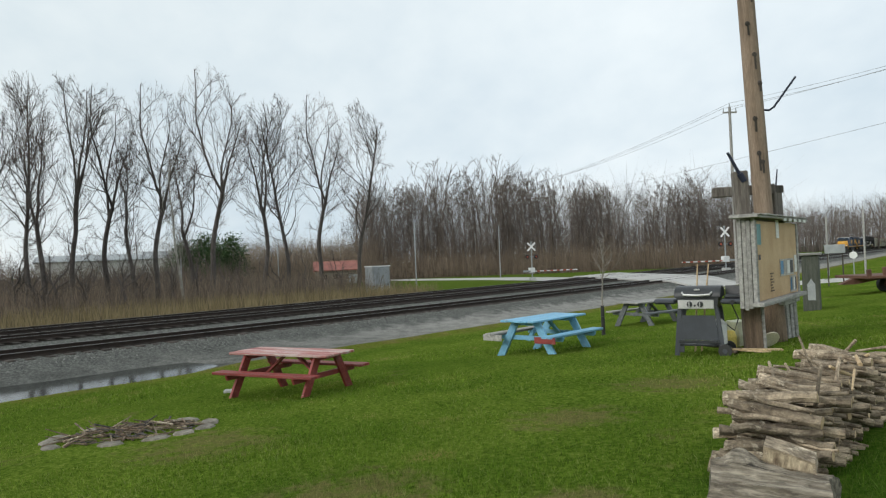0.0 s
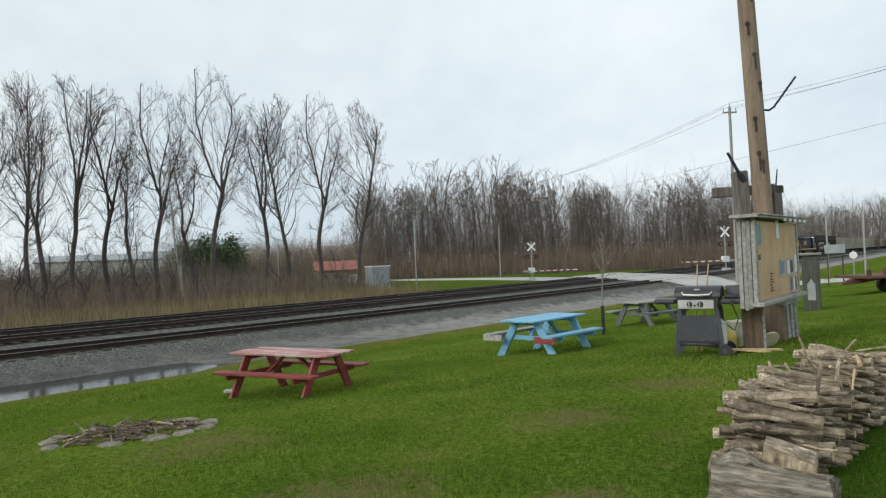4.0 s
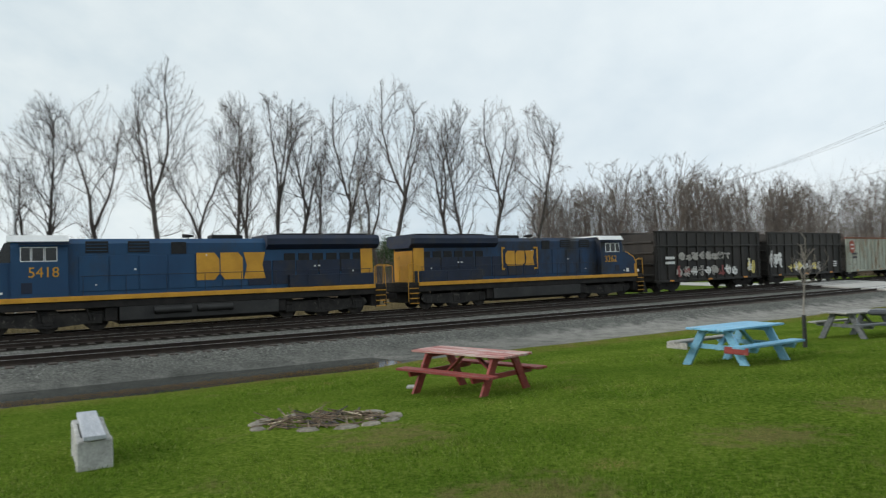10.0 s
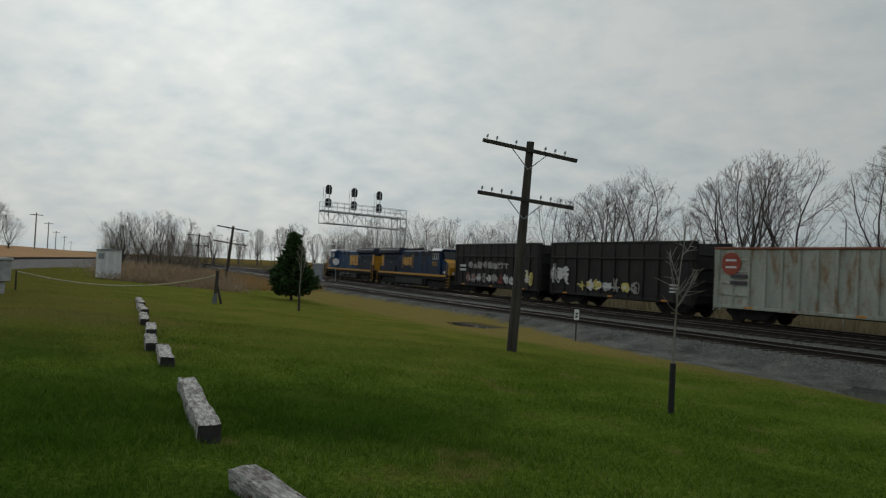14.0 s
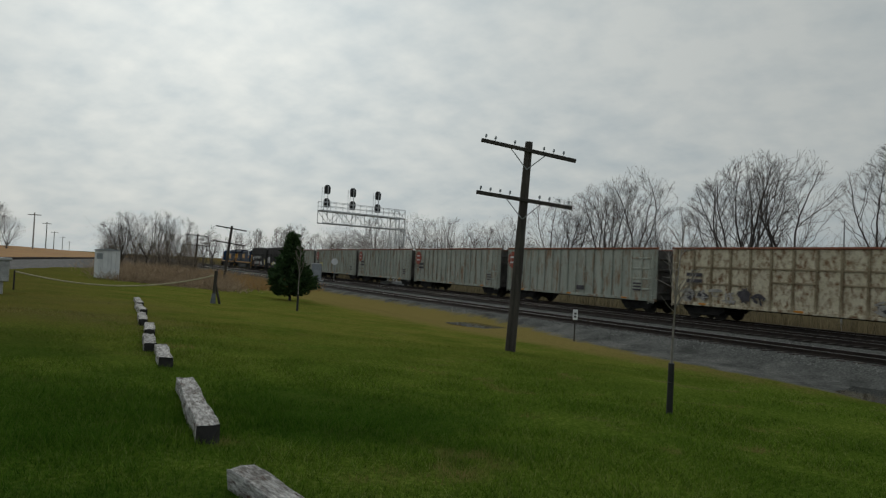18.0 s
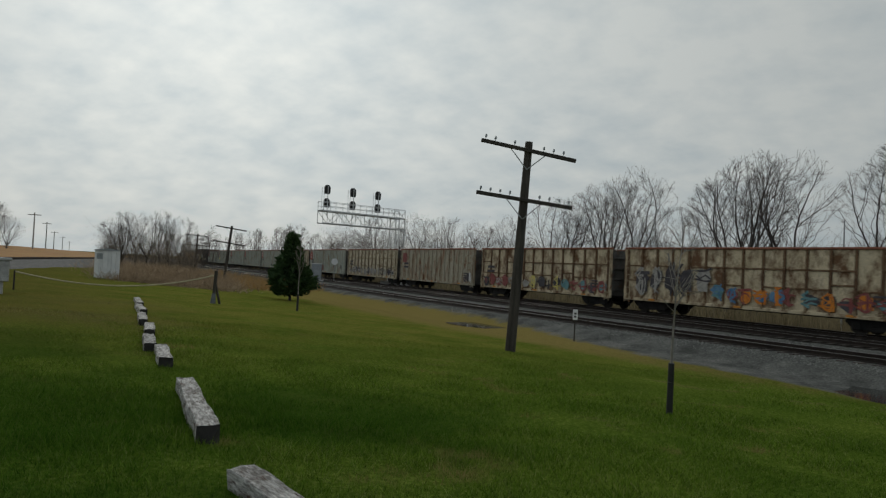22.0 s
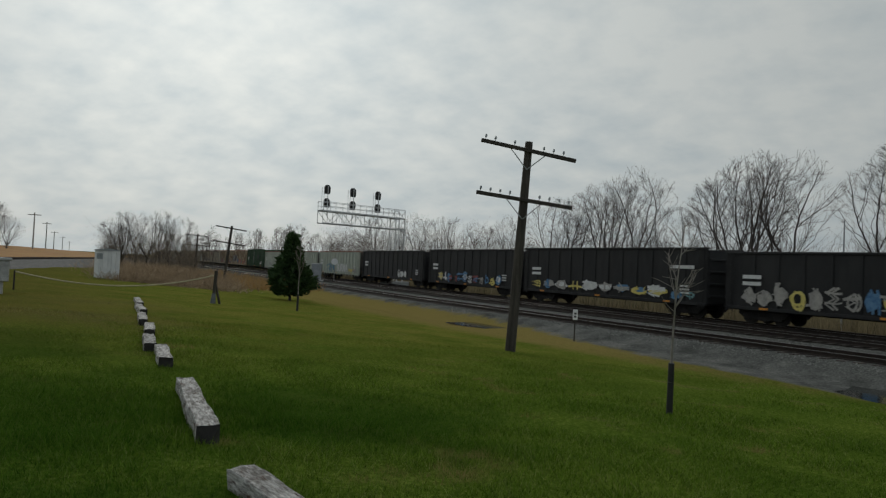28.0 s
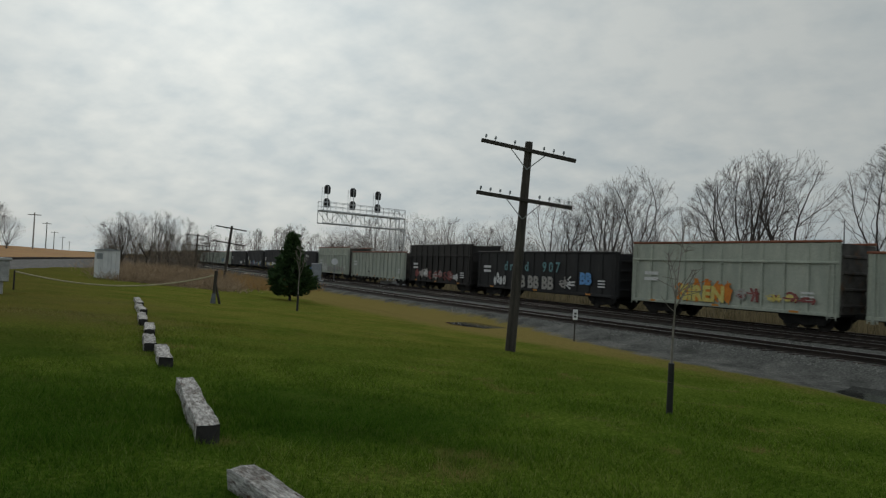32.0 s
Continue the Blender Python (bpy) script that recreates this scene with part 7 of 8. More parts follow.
def sapling(x, y, tube_h, height, seed, lean=0.0):
    z = ground_z(x, y)
    S = thing("sapling", "young bare tree with a black plastic trunk guard", "sapling", pose(x, y, z))
    part("trunk_guard", Build().tube((0, 0, -0.05), (lean * tube_h, 0, tube_h * 0.62), 0.055, 0.052, 14).tube((lean * tube_h, 0, tube_h * 0.63), (lean * tube_h * 1.6, 0, tube_h), 0.052, 0.05, 14), M_TUBE, S, "black plastic tube", True)
    rng = random.Random(seed)
    w = Wood((7, 5, 3, 2), (0.012, 0.011, 0.008, 0.003))
    w.limb(rng, Vector((lean * tube_h, 0, tube_h * 0.9)), Vector((lean, 0, 1)), height - tube_h * 0.9, 0.024, 0, 2, (11, 5, 0), 0.025, (height - tube_h) * 1.1, 0.3)
    part("crown", w.mesh("crown", (0, 1, 2), {0: 6, 1: 4}, M_PALETWIG), None, S)


sapling(-12.51, 1.05, 0.85, 3.2, 31, 0.04)
sapling(4.66, 20.2, 0.85, 2.9, 32)
sapling(-30.84, -14.31, 0.8, 3.4, 33)


def timber(near, far, seed, w=0.21, h=0.19):
    """A rough old railway timber, lying on the lawn from one point to another."""
    rng = random.Random(seed)
    a, b = Vector((*near, 0)), Vector((*far, 0))
    L = (b - a).length
    bd = Build()
    n = 18
    ring = [(-1, 0), (-1.02, 0.5), (-0.99, 0.92), (-0.93, 1), (-0.4, 0.98), (0.1, 1.02), (0.93, 1), (0.99, 0.92), (1.02, 0.5), (1, 0), (0, -0.1)]
    for i in range(n + 1):
        for k, (p, q) in enumerate(ring):
            bd.v.append((L * i / n + (rng.uniform(-0.03, 0.03) if i in (0, n) else 0), p * w / 2 * rng.uniform(0.96, 1.04) + 0.010 * math.sin(i * 0.55 + seed), -0.03 + q * h * rng.uniform(0.965, 1.035)))
    m = len(ring)
    for i in range(n):
        for k in range(m):
            j = (k + 1) % m
            bd.f.append((i * m + k, i * m + j, (i + 1) * m + j, (i + 1) * m + k))
    za, zb = ground_z(*near), ground_z(*far)
    T = thing("timber", "old lichened railway timber lying along the lawn", "timber", pose(a.x, a.y, za, 0, -math.degrees(math.atan2(zb - za, L)), math.degrees(math.atan2(b.y - a.y, b.x - a.x))), "row of timbers")
    part("beam", bd, M_TIMBER, T)
    # end faces painted near black for the shade on them
    for i in (0, n):
        part("end_grain", Build().add([bd.v[i * m + k] for k in range(m)], [tuple(range(m))]), M_SHADED_END, T, "end grain with its shade painted dark")


for _i, (_a, _b) in enumerate([((-3.5, -1.1), (-4.75, -2.68)), ((-5.8, -3.6), (-8.05, -5.32)), ((-9.5, -6.62), (-11.0, -7.75)), ((-10.9, -7.9), (-12.3, -8.95)), ((-13.1, -9.5), (-14.6, -10.6)), ((-15.2, -11.2), (-17.2, -12.75)), ((-18.2, -13.4), (-20.2, -15.1)), ((-21.0, -15.6), (-23.6, -17.7))]):
    timber(_a, _b, 40 + _i)


# ---- along the line ----
def line_pole(x, y, height, arms, lean, label, yaw=0.0, arm_len=3.1, mat=None, pins=True):
    P = thing("telegraph_pole", label, "telegraph pole", pose(x, y, ground_z(x, y), lean[0], lean[1], yaw), "telegraph poles")
    part("shaft", Build().tube((0, 0, -0.4), (0, 0, height * 0.45), 0.17, 0.155, 14).tube((0, 0, height * 0.45), (0, 0, height), 0.155, 0.12, 14), mat or M_OLDPOLE, P, smooth=True)
    for z, tilt in arms:
        m = Matrix.Translation((0, -0.15, z)) @ Matrix.Rotation(radians(tilt), 4, "Y")
        A = part("crossarm", Build().box(-arm_len / 2, -0.05, -0.06, arm_len / 2, 0.05, 0.06, 0.01, m), mat or M_OLDPOLE, P)
        if pins:
            for k in range(10):
                q = -arm_len / 2 + 0.12 + k * (arm_len - 0.24) / 9
                if 4 <= k <= 5 or (k + int(z * 10)) % 7 == 3:
                    continue
                part("insulator", Build().tube(m @ Vector((q, 0, 0.06)), m @ Vector((q, 0, 0.14)), 0.012, 0.012, 6).tube(m @ Vector((q, 0, 0.13)), m @ Vector((q, 0, 0.22)), 0.04, 0.028, 10), M_GALV, A)
        for sx in (-0.55, 0.55):
            part("arm_brace", Build().tube(m @ Vector((sx, 0.02, -0.06)), (0, -0.13, z - 0.62), 0.016, 0.016, 6), M_GALV, P)
    return P


_pp = line_pole(-22.34, -2.96, 6.77, ((6.47, 8.5), (4.87, 5.0)), (0, 2.6), "old dark telegraph pole with two crossarms on the lawn", 97)
_pp.matrix_basis = pose(-22.34, -2.96, ground_z(-22.34, -2.96), 0, 0, 97) @ pose(0, 0, 0, 0, 2.6, 0)
line_pole(-65.0, -38.4, 6.0, ((5.75, 2.5), (4.2, 2.0)), (0, 5), "leaning telegraph pole with two crossarms far along the line", 112, 3.2, None, False)
line_pole(-94, -60.5, 6.2, ((5.9, 2), (4.4, 1)), (0, 2), "leaning telegraph pole far along the line", 112, 3.2, None, False)


def plain_pole(x, y, h, r, mat, label, name="pole", cat="pole"):
    P = thing(name, label, cat, pose(x, y, ground_z(x, y)), "thin poles")
    part("shaft", Build().tube((0, 0, -0.3), (0, 0, h), r, r * 0.8, 10), mat, P, smooth=True)
    return P


def at_az(az, r):
    return -math.sin(radians(az)) * r, math.cos(radians(az)) * r


plain_pole(*at_az(2.2, 68), 7.2, 0.06, M_GALV, "thin pale pole beside the crossing")
plain_pole(*at_az(-4.7, 108), 8.2, 0.08, M_GALV, "thin pale pole before the woods")
plain_pole(*at_az(46.0, 47), 8.0, 0.05, M_GALV, "thin pole among the trees")
plain_pole(*at_az(73.3, 50), 7.2, 0.05, M_GALV, "thin grey pole beside the track")
plain_pole(*at_az(20.6, 78), 4.5, 0.07, M_GALV, "thin pole in the scrub")
plain_pole(*at_az(27.9 - 14.6, 90), 6.0, 0.07, M_GALV, "thin pole in the scrub")

# marker post by the lane
_mp = thing("marker_post", "white marker plate on a thin dark post by the lane", "marker post", pose(-30.15, -1.25, ground_z(-30.15, -1.25), 0, 0, 95))
part("stake", Build().tube((0, 0, -0.1), (0, 0, 1.1), 0.03, 0.03, 8), M_OLDPOLE, _mp)
part("plate", Build().box(-0.1, -0.06, 0.98, 0.1, -0.03, 1.42, 0.01), M_WHITEPAINT, _mp)
for _k in range(2):
    part("mark_bar", Build().box(-0.05, -0.066, 1.08 + 0.13 * _k, 0.05, -0.061, 1.16 + 0.13 * _k), M_TUBE, _mp)


def relay_cabinet(x, y, w, d, h, yaw, label):
    C = thing("relay_cabinet", label, "equipment cabinet", pose(x, y, ground_z(x, y), 0, 0, yaw), "relay cabinets")
    part("plinth", Build().box(-w / 2 - 0.3, -d / 2 - 0.3, -0.15, w / 2 + 0.3, d / 2 + 0.3, 0.12, 0.03), M_CONCRETE, C)
    part("body", Build().box(-w / 2, -d / 2, 0.12, w / 2, d / 2, h, 0.02), M_GALV, C)
    part("roof", Build().box(-w / 2 - 0.06, -d / 2 - 0.06, h, w / 2 + 0.06, d / 2 + 0.06, h + 0.08, 0.02), M_WHITEPAINT, C)
    part("door", Build().box(-w / 2 + 0.1, -d / 2 - 0.03, 0.25, w / 2 - 0.1, -d / 2 - 0.005, h - 0.15, 0.01), M_GALV, C)
    part("handle", Build().box(w / 2 - 0.3, -d / 2 - 0.07, 1.0, w / 2 - 0.25, -d / 2 - 0.03, 1.25, 0.01), M_UNDER, C)


relay_cabinet(-6.1, 65.0, 1.9, 1.3, 2.75, 38, "grey metal relay cabinet beside the tracks")
relay_cabinet(*at_az(113.4, 92), 1.6, 1.2, 2.2, 20, "grey metal relay cabinet beyond the lane")


def crossing_signal(x, y, yaw, arm, label, h=4.9):
    S = thing("crossing_signal", label, "crossing signal", pose(x, y, ground_z(x, y), 0, 0, yaw), "crossing signals")
    part("base", Build().box(-0.35, -0.35, -0.1, 0.35, 0.35, 0.35, 0.03), M_CONCRETE, S)
    part("mast", Build().tube((0, 0, 0.3), (0, 0, h), 0.075, 0.075, 10), M_GALV, S)
    for q in (45, -45):
        part("crossbuck", Build().box(-0.75, -0.10, -0.11, 0.75, -0.085, 0.11, 0.01, Matrix.Translation((0, 0.002 * q / 45, h - 0.55)) @ Matrix.Rotation(radians(q), 4, "Y")), M_WHITEPAINT, S, "white crossed board")
    part("lamp_bar", Build().tube((-0.75, -0.05, h - 1.9), (0.75, -0.05, h - 1.9), 0.04, 0.04, 8), M_GALV, S)
    for q in (-0.6, 0.6):
        lamp = part("lamp_hood", Build().tube((q, -0.02, h - 1.9), (q, -0.16, h - 1.9), 0.28, 0.28, 18), M_TUBE, S, "round black lamp background")
        part("lens", Build().tube((q, -0.16, h - 1.9), (q, -0.19, h - 1.9), 0.13, 0.12, 14), M_RED, lamp)
    part("bell", Build().tube((0, 0, h), (0, 0, h + 0.15), 0.15, 0.1, 12), M_GALV, S)
    part("gate_machine", Build().box(-0.45, -0.25, 1.0, 0.35, 0.25, 1.65, 0.04), M_WHITEPAINT, S, "white gate mechanism box")
    sgn = 1 if arm > 0 else -1
    A = part("gate_arm", Build().box(min(sgn * 0.3, arm), -0.30, 1.10, max(sgn * 0.3, arm), -0.26, 1.22, 0.01), M_WHITEPAINT, S, "lowered gate arm")
    for k in range(int(abs(arm) / 0.9)):
        q = sgn * (0.8 + k * 0.9)
        part("red_band", Build().box(q - 0.2, -0.305, 1.095, q + 0.2, -0.255, 1.225), M_RED, A)
    part("counterweight", Build().box(min(-sgn * 1.3, -sgn * 0.3), -0.32, 1.05, max(-sgn * 1.3, -sgn * 0.3), -0.24, 1.3, 0.02), M_GALV, S)


crossing_signal(*at_az(-7.3, 94), 8, 6.2, "railway crossing signal with crossed boards and a lowered gate", 5.0)
crossing_signal(*at_az(-22.15, 84), 12, -5.6, "railway crossing signal with crossed boards and a lowered gate", 4.9)


def signal_gantry():
    x, y = at_az(107.05, 88)
    u, d = off_track(x, y)
    yaw = math.degrees(math.atan2(N[1], N[0]))
    G = thing("signal_gantry", "silver cantilever signal gantry with three black signal heads over the tracks", "signal gantry", pose(x, y, ground_z(x, y), 0, 0, yaw + 8))
    H0, H1, reach = 7.0, 8.4, 11.2
    part("footing", Build().box(-1.4, -1.2, -0.2, 1.4, 1.2, 0.5, 0.05), M_CONCRETE, G)
    for sx in (-0.7, 0.7):
        for sy in (-0.6, 0.6):
            part("mast_leg", Build().tube((sx, sy, 0.4), (sx, sy, H1), 0.07, 0.07, 8), M_WHITEPAINT, G)
    k = 0
    for i in range(8):
        z0, z1 = 0.6 + i * 1.1, 1.7 + i * 1.1
        for sy in (-0.6, 0.6):
            part("lattice_bar", Build().tube((-0.7 if i % 2 else 0.7, sy, z0), (0.7 if i % 2 else -0.7, sy, z1), 0.035, 0.035, 6), M_WHITEPAINT, G)
            part("lattice_bar", Build().tube((-0.7, sy, z1), (0.7, sy, z1), 0.03, 0.03, 6), M_WHITEPAINT, G)
        for sx in (-0.7, 0.7):
            part("lattice_bar", Build().tube((sx, -0.6, z0), (sx, 0.6, z1), 0.03, 0.03, 6), M_WHITEPAINT, G)
    for sy in (-0.6, 0.6):
        for z in (H0, H1):
            part("chord", Build().tube((-0.7, sy, z), (reach, sy, z), 0.07, 0.07, 8), M_WHITEPAINT, G)
        n = 8
        for i in range(n):
            a, b = 0.7 + (reach - 0.7) * i / n, 0.7 + (reach - 0.7) * (i + 1) / n
            part("lattice_bar", Build().tube((a, sy, H0 if i % 2 else H1), (b, sy, H1 if i % 2 else H0), 0.035, 0.035, 6), M_WHITEPAINT, G)
            part("lattice_bar", Build().tube((b, sy, H0), (b, sy, H1), 0.035, 0.035, 6), M_WHITEPAINT, G)
    part("walkway", Build().box(0, -0.55, H1 + 0.06, reach, 0.55, H1 + 0.12), M_GALV, G)
    for sy in (-0.6, 0.6):
        for z in (H1 + 0.6, H1 + 1.1):
            part("guard_rail", Build().tube((-0.7, sy, z), (reach, sy, z), 0.03, 0.03, 6), M_WHITEPAINT, G)
        for i in range(8):
            q = -0.7 + (reach + 0.7) * i / 7
            part("rail_post", Build().tube((q, sy, H1), (q, sy, H1 + 1.1), 0.03, 0.03, 6), M_WHITEPAINT, G)
    for q in (2.6, 6.3, 9.9):
        part("signal_mast", Build().tube((q, -0.7, H1 - 0.4), (q, -0.7, H1 + 3.1), 0.05, 0.05, 8), M_WHITEPAINT, G)
        for z in (H1 + 1.0, H1 + 2.6):
            hd = part("signal_head", Build().slab([(q - 0.32, z - 0.45), (q + 0.32, z - 0.45), (q + 0.40, z - 0.2), (q + 0.40, z + 0.35), (q + 0.2, z + 0.62), (q - 0.2, z + 0.62), (q - 0.40, z + 0.35), (q - 0.40, z - 0.2)], -0.95, -0.80), M_TUBE, G, "black oval signal head")
            for s in (-0.25, 0.05, 0.35):
                part("signal_hood", Build().tube((q, -0.95, z + s), (q, -1.2, z + s), 0.12, 0.12, 10), M_TUBE, hd)
        part("ladder", Build().tube((q + 0.55, -0.6, H1), (q + 0.55, -0.6, H1 + 2.9), 0.025, 0.025, 6).tube((q + 0.85, -0.6, H1), (q + 0.85, -0.6, H1 + 2.9), 0.025, 0.025, 6), M_WHITEPAINT, G)


signal_gantry()

_ds = thing("round_sign", "small white round sign on a post beside the far lane", "sign", pose(*at_az(112.0, 90), ground_z(*at_az(112.0, 90)), 0, 0, 100))
part("stake", Build().tube((0, 0, -0.1), (0, 0, 2.3), 0.04, 0.04, 8), M_GALV, _ds)
part("disc", Build().tube((0, -0.06, 2.6), (0, -0.03, 2.6), 0.42, 0.42, 24), M_WHITEPAINT, _ds)


def shed():
    x, y = -42.6, -34.4
    S = thing("garden_shed", "small white metal shed at the end of the lawn", "shed", pose(x, y, ground_z(x, y), 0, 0, 128))
    w, d, h = 1.6, 1.5, 1.95
    for i in range(6):
        a = -w / 2 + i * w / 6
        part("wall_panel", Build().box(a, -d / 2, -0.1, a + w / 6 - 0.012, -d / 2 + 0.05, h, 0.01), M_WHITEPAINT, S)
        part("wall_panel", Build().box(a, d / 2 - 0.05, -0.1, a + w / 6 - 0.012, d / 2, h, 0.01), M_WHITEPAINT, S)
    for s in (-1, 1):
        part("side_wall", Build().box(min(s * w / 2, s * (w / 2 - 0.05)), -d / 2 + 0.052, -0.1, max(s * w / 2, s * (w / 2 - 0.05)), d / 2 - 0.052, h, 0.01), M_WHITEPAINT, S)
    part("roof", Build().slab([(-w / 2 - 0.06, h), (w / 2 + 0.06, h), (w / 2 + 0.06, h + 0.05), (0, h + 0.16), (-w / 2 - 0.06, h + 0.05)], -d / 2 - 0.06, d / 2 + 0.06), M_GALV, S)
    part("window", Build().box(-w / 2 + 0.12, -d / 2 - 0.02, 1.35, -w / 2 + 0.5, -d / 2 - 0.004, 1.75, 0.01), M_GALV, S, "small framed window")


shed()


def rope_barrier():
    a = Vector((-28.7, -17.5, ground_z(-28.7, -17.5)))
    P = thing("leaning_posts", "short weathered posts propped together holding a rope", "posts", pose(a.x, a.y, a.z, 0, 0, 110))
    part("stake", Build().box(-0.065, -0.065, -0.1, 0.065, 0.065, 1.5, 0.02, Matrix.Rotation(radians(3), 4, "Y")), M_OLDPOLE, P)
    part("stake", Build().box(-0.05, -0.05, -0.1, 0.05, 0.05, 1.0, 0.02, Matrix.Translation((0.28, 0.05, 0)) @ Matrix.Rotation(radians(-14), 4, "Y")), M_OLDPOLE, P)
    part("wire_bundle", Build().tube((0.02, -0.14, 0.0), (0.04, -0.1, 0.45), 0.12, 0.08, 12), M_GREYPAINT, P)
    b = Vector((-21.9, -21.75, 1.36))
    c = a + Vector((0, 0, 1.28))
    pts = []
    for i in range(25):
        s = i / 24
        q = c.lerp(b, s)
        pts.append((q.x, q.y, q.z - 0.52 * 4 * s * (1 - s)))
    tagged(part("rope", Build().path(pts, 0.03, 6), surf("old_rope", (0.40, 0.35, 0.22), (0.50, 0.45, 0.30), 5, 0.9), None, smooth=True), "sagging pale rope strung across the lawn", "rope")
    Q = thing("rope_post", "short dark post holding the end of the rope", "post", pose(b.x, b.y, ground_z(b.x, b.y)))
    part("stake", Build().tube((0, 0, -0.2), (0, 0, b.z - ground_z(b.x, b.y) + 0.03), 0.035, 0.03, 10), M_OLDPOLE, Q)


rope_barrier()

_cb = thing("stone_box", "pale grey masonry box at the edge of the lawn", "box", pose(-19.50, -20.38, ground_z(-19.5, -20.38), 0, 0, 136))
part("base", Build().box(-0.4, -0.35, -0.1, 0.4, 0.35, 0.42, 0.02), M_CONCRETE, _cb)
part("body", Build().box(-0.55, -0.45, 0.425, 0.55, 0.45, 1.12, 0.02), M_CONCRETE, _cb)
part("lid", Build().box(-0.62, -0.5, 1.125, 0.62, 0.5, 1.22, 0.02), M_CONCRETE, _cb)


# evergreen: layered sprays of needles on a trunk
M_NEEDLE = island("needles", [(0.018, 0.040, 0.013), (0.038, 0.078, 0.024), (0.065, 0.112, 0.038), (0.026, 0.056, 0.019)], 0.8)


def evergreen(x, y, height, width, skirt, seed, label, n=6500, clumps=0, taper=0.62, spread=0.09):
    rng = np.random.RandomState(seed)
    z0 = ground_z(x, y)
    E = thing("evergreen_tree", label, "evergreen tree", pose(x, y, z0))
    part("trunk", Build().tube((0, 0, -0.2), (0, 0, height * 0.9), 0.035 * height * 0.7, 0.02, 8), M_BARK, E)
    t = rng.uniform(0, 1, n) ** 1.25
    prof = np.minimum(1.0, np.minimum((t + 0.10) / 0.28, 1.0)) * (1 - t) ** taper
    a = rng.uniform(0, 6.283, n)
    lump = 1 + 0.18 * np.sin(a * 3 + t * 9) + 0.12 * np.sin(a * 7 + t * 23)
    r = width / 2 * prof * lump * np.sqrt(rng.uniform(0.35, 1.0, n))
    z = skirt + (height - skirt) * t
    if clumps:
        # boughs: needles gather round some points of the crown
        k = rng.randint(0, clumps, n)
        spread = height * spread
        a, r, z = a[k], r[k] * 0.95, z[k]
        P = np.stack([np.cos(a) * r, np.sin(a) * r, z], 1) + rng.normal(0, spread, (n, 3)) * (1, 1, 0.7)
        P[:, 2] = np.maximum(P[:, 2], 0.1)
        r, z = np.hypot(P[:, 0], P[:, 1]), P[:, 2]
    else:
        P = None
    P = P if P is not None else np.stack([np.cos(a) * r, np.sin(a) * r, z], 1)
    L = np.minimum(np.maximum(height, 5), 6) * rng.uniform(0.03, 0.065, n)
    D = np.stack([np.cos(a) * 0.8 + rng.normal(0, 0.4, n), np.sin(a) * 0.8 + rng.normal(0, 0.4, n), rng.normal(0.25, 0.35, n)], 1)
    D /= np.linalg.norm(D, axis=1)[:, None]
    S = np.cross(D, rng.normal(0, 1, (n, 3)))
    S /= np.linalg.norm(S, axis=1)[:, None]
    w = (L * 0.3)[:, None]
    V = np.stack([P - S * w, P + S * w, P + D * L[:, None]], 1).reshape(-1, 3)
    part("foliage", raw_mesh("foliage", V, np.arange(n * 3).reshape(-1, 3), M_NEEDLE), None, E)


evergreen(-42.6, -20.3, 4.35, 4.1, 0.50, 1, "dense dark green young evergreen at the lawn's edge", 15000, clumps=380, taper=1.30, spread=0.028)
for _i, (_az, _r, _h) in enumerate([(20.3, 114, 7.2), (18.8, 111, 8.2), (16.9, 117, 8.0), (17.9, 122, 7.0)]):
    evergreen(*at_az(_az, _r), _h, 6.4, 0.1, 10 + _i, "dark evergreen tree beyond the scrub", 6500, 70)


# buildings beyond the scrub
def far_building(az, r, w, d, h, yaw, roof_rise, wall, roof, label, windows, name):
    x, y = at_az(az, r)
    B = thing(name, label, "building", pose(x, y, ground_z(x, y), 0, 0, yaw))
    part("wall", Build().box(-w / 2, -d / 2, -0.3, w / 2, d / 2, h), wall, B)
    part("roof", Build().prism([(-d / 2 - 0.4, h), (d / 2 + 0.4, h), (d / 2 + 0.4, h + 0.15), (0, h + roof_rise), (-d / 2 - 0.4, h + 0.15)], -w / 2 - 0.4, w / 2 + 0.4), roof, B)
    for i in range(windows):
        q = -w / 2 + (i + 0.5) * w / windows
        wn_ = part("window", Build().box(q - 0.6, -d / 2 - 0.05, h * 0.35, q + 0.6, -d / 2 - 0.005, h * 0.75), M_GLASS, B)
        part("frame", Build().box(q - 0.68, -d / 2 - 0.07, h * 0.35 - 0.08, q + 0.68, -d / 2 - 0.006, h * 0.35), M_WHITEPAINT, wn_)
    part("door", Build().box(w * 0.3, -d / 2 - 0.06, -0.1, w * 0.3 + 1.6, -d / 2 - 0.004, h * 0.7), M_GALV, B)


M_DULLWALL = surf("dull_metal_wall", (0.46, 0.46, 0.45), (0.56, 0.56, 0.55), 0.4, 0.7, 0, 8, 0.12)
M_REDROOF = surf("red_roof", (0.19, 0.062, 0.050), (0.29, 0.11, 0.085), 1, 0.7)
far_building(26.2, 165, 23, 14, 5.9, 24, 1.5, M_DULLWALL, M_GALV, "long white metal building behind the trees", 0, "warehouse")
far_building(8.8, 118, 6.5, 6, 2.2, 12, 1.6, surf("tan_wall", (0.17, 0.145, 0.12), (0.24, 0.205, 0.17), 1, 0.8), M_REDROOF, "small house with a red roof behind the scrub", 3, "house")
far_building(22.0, 210, 9, 9, 7, 20, 2.0, M_WHITEPAINT, M_GALV, "pale farm building far behind the trees", 0, "barn")

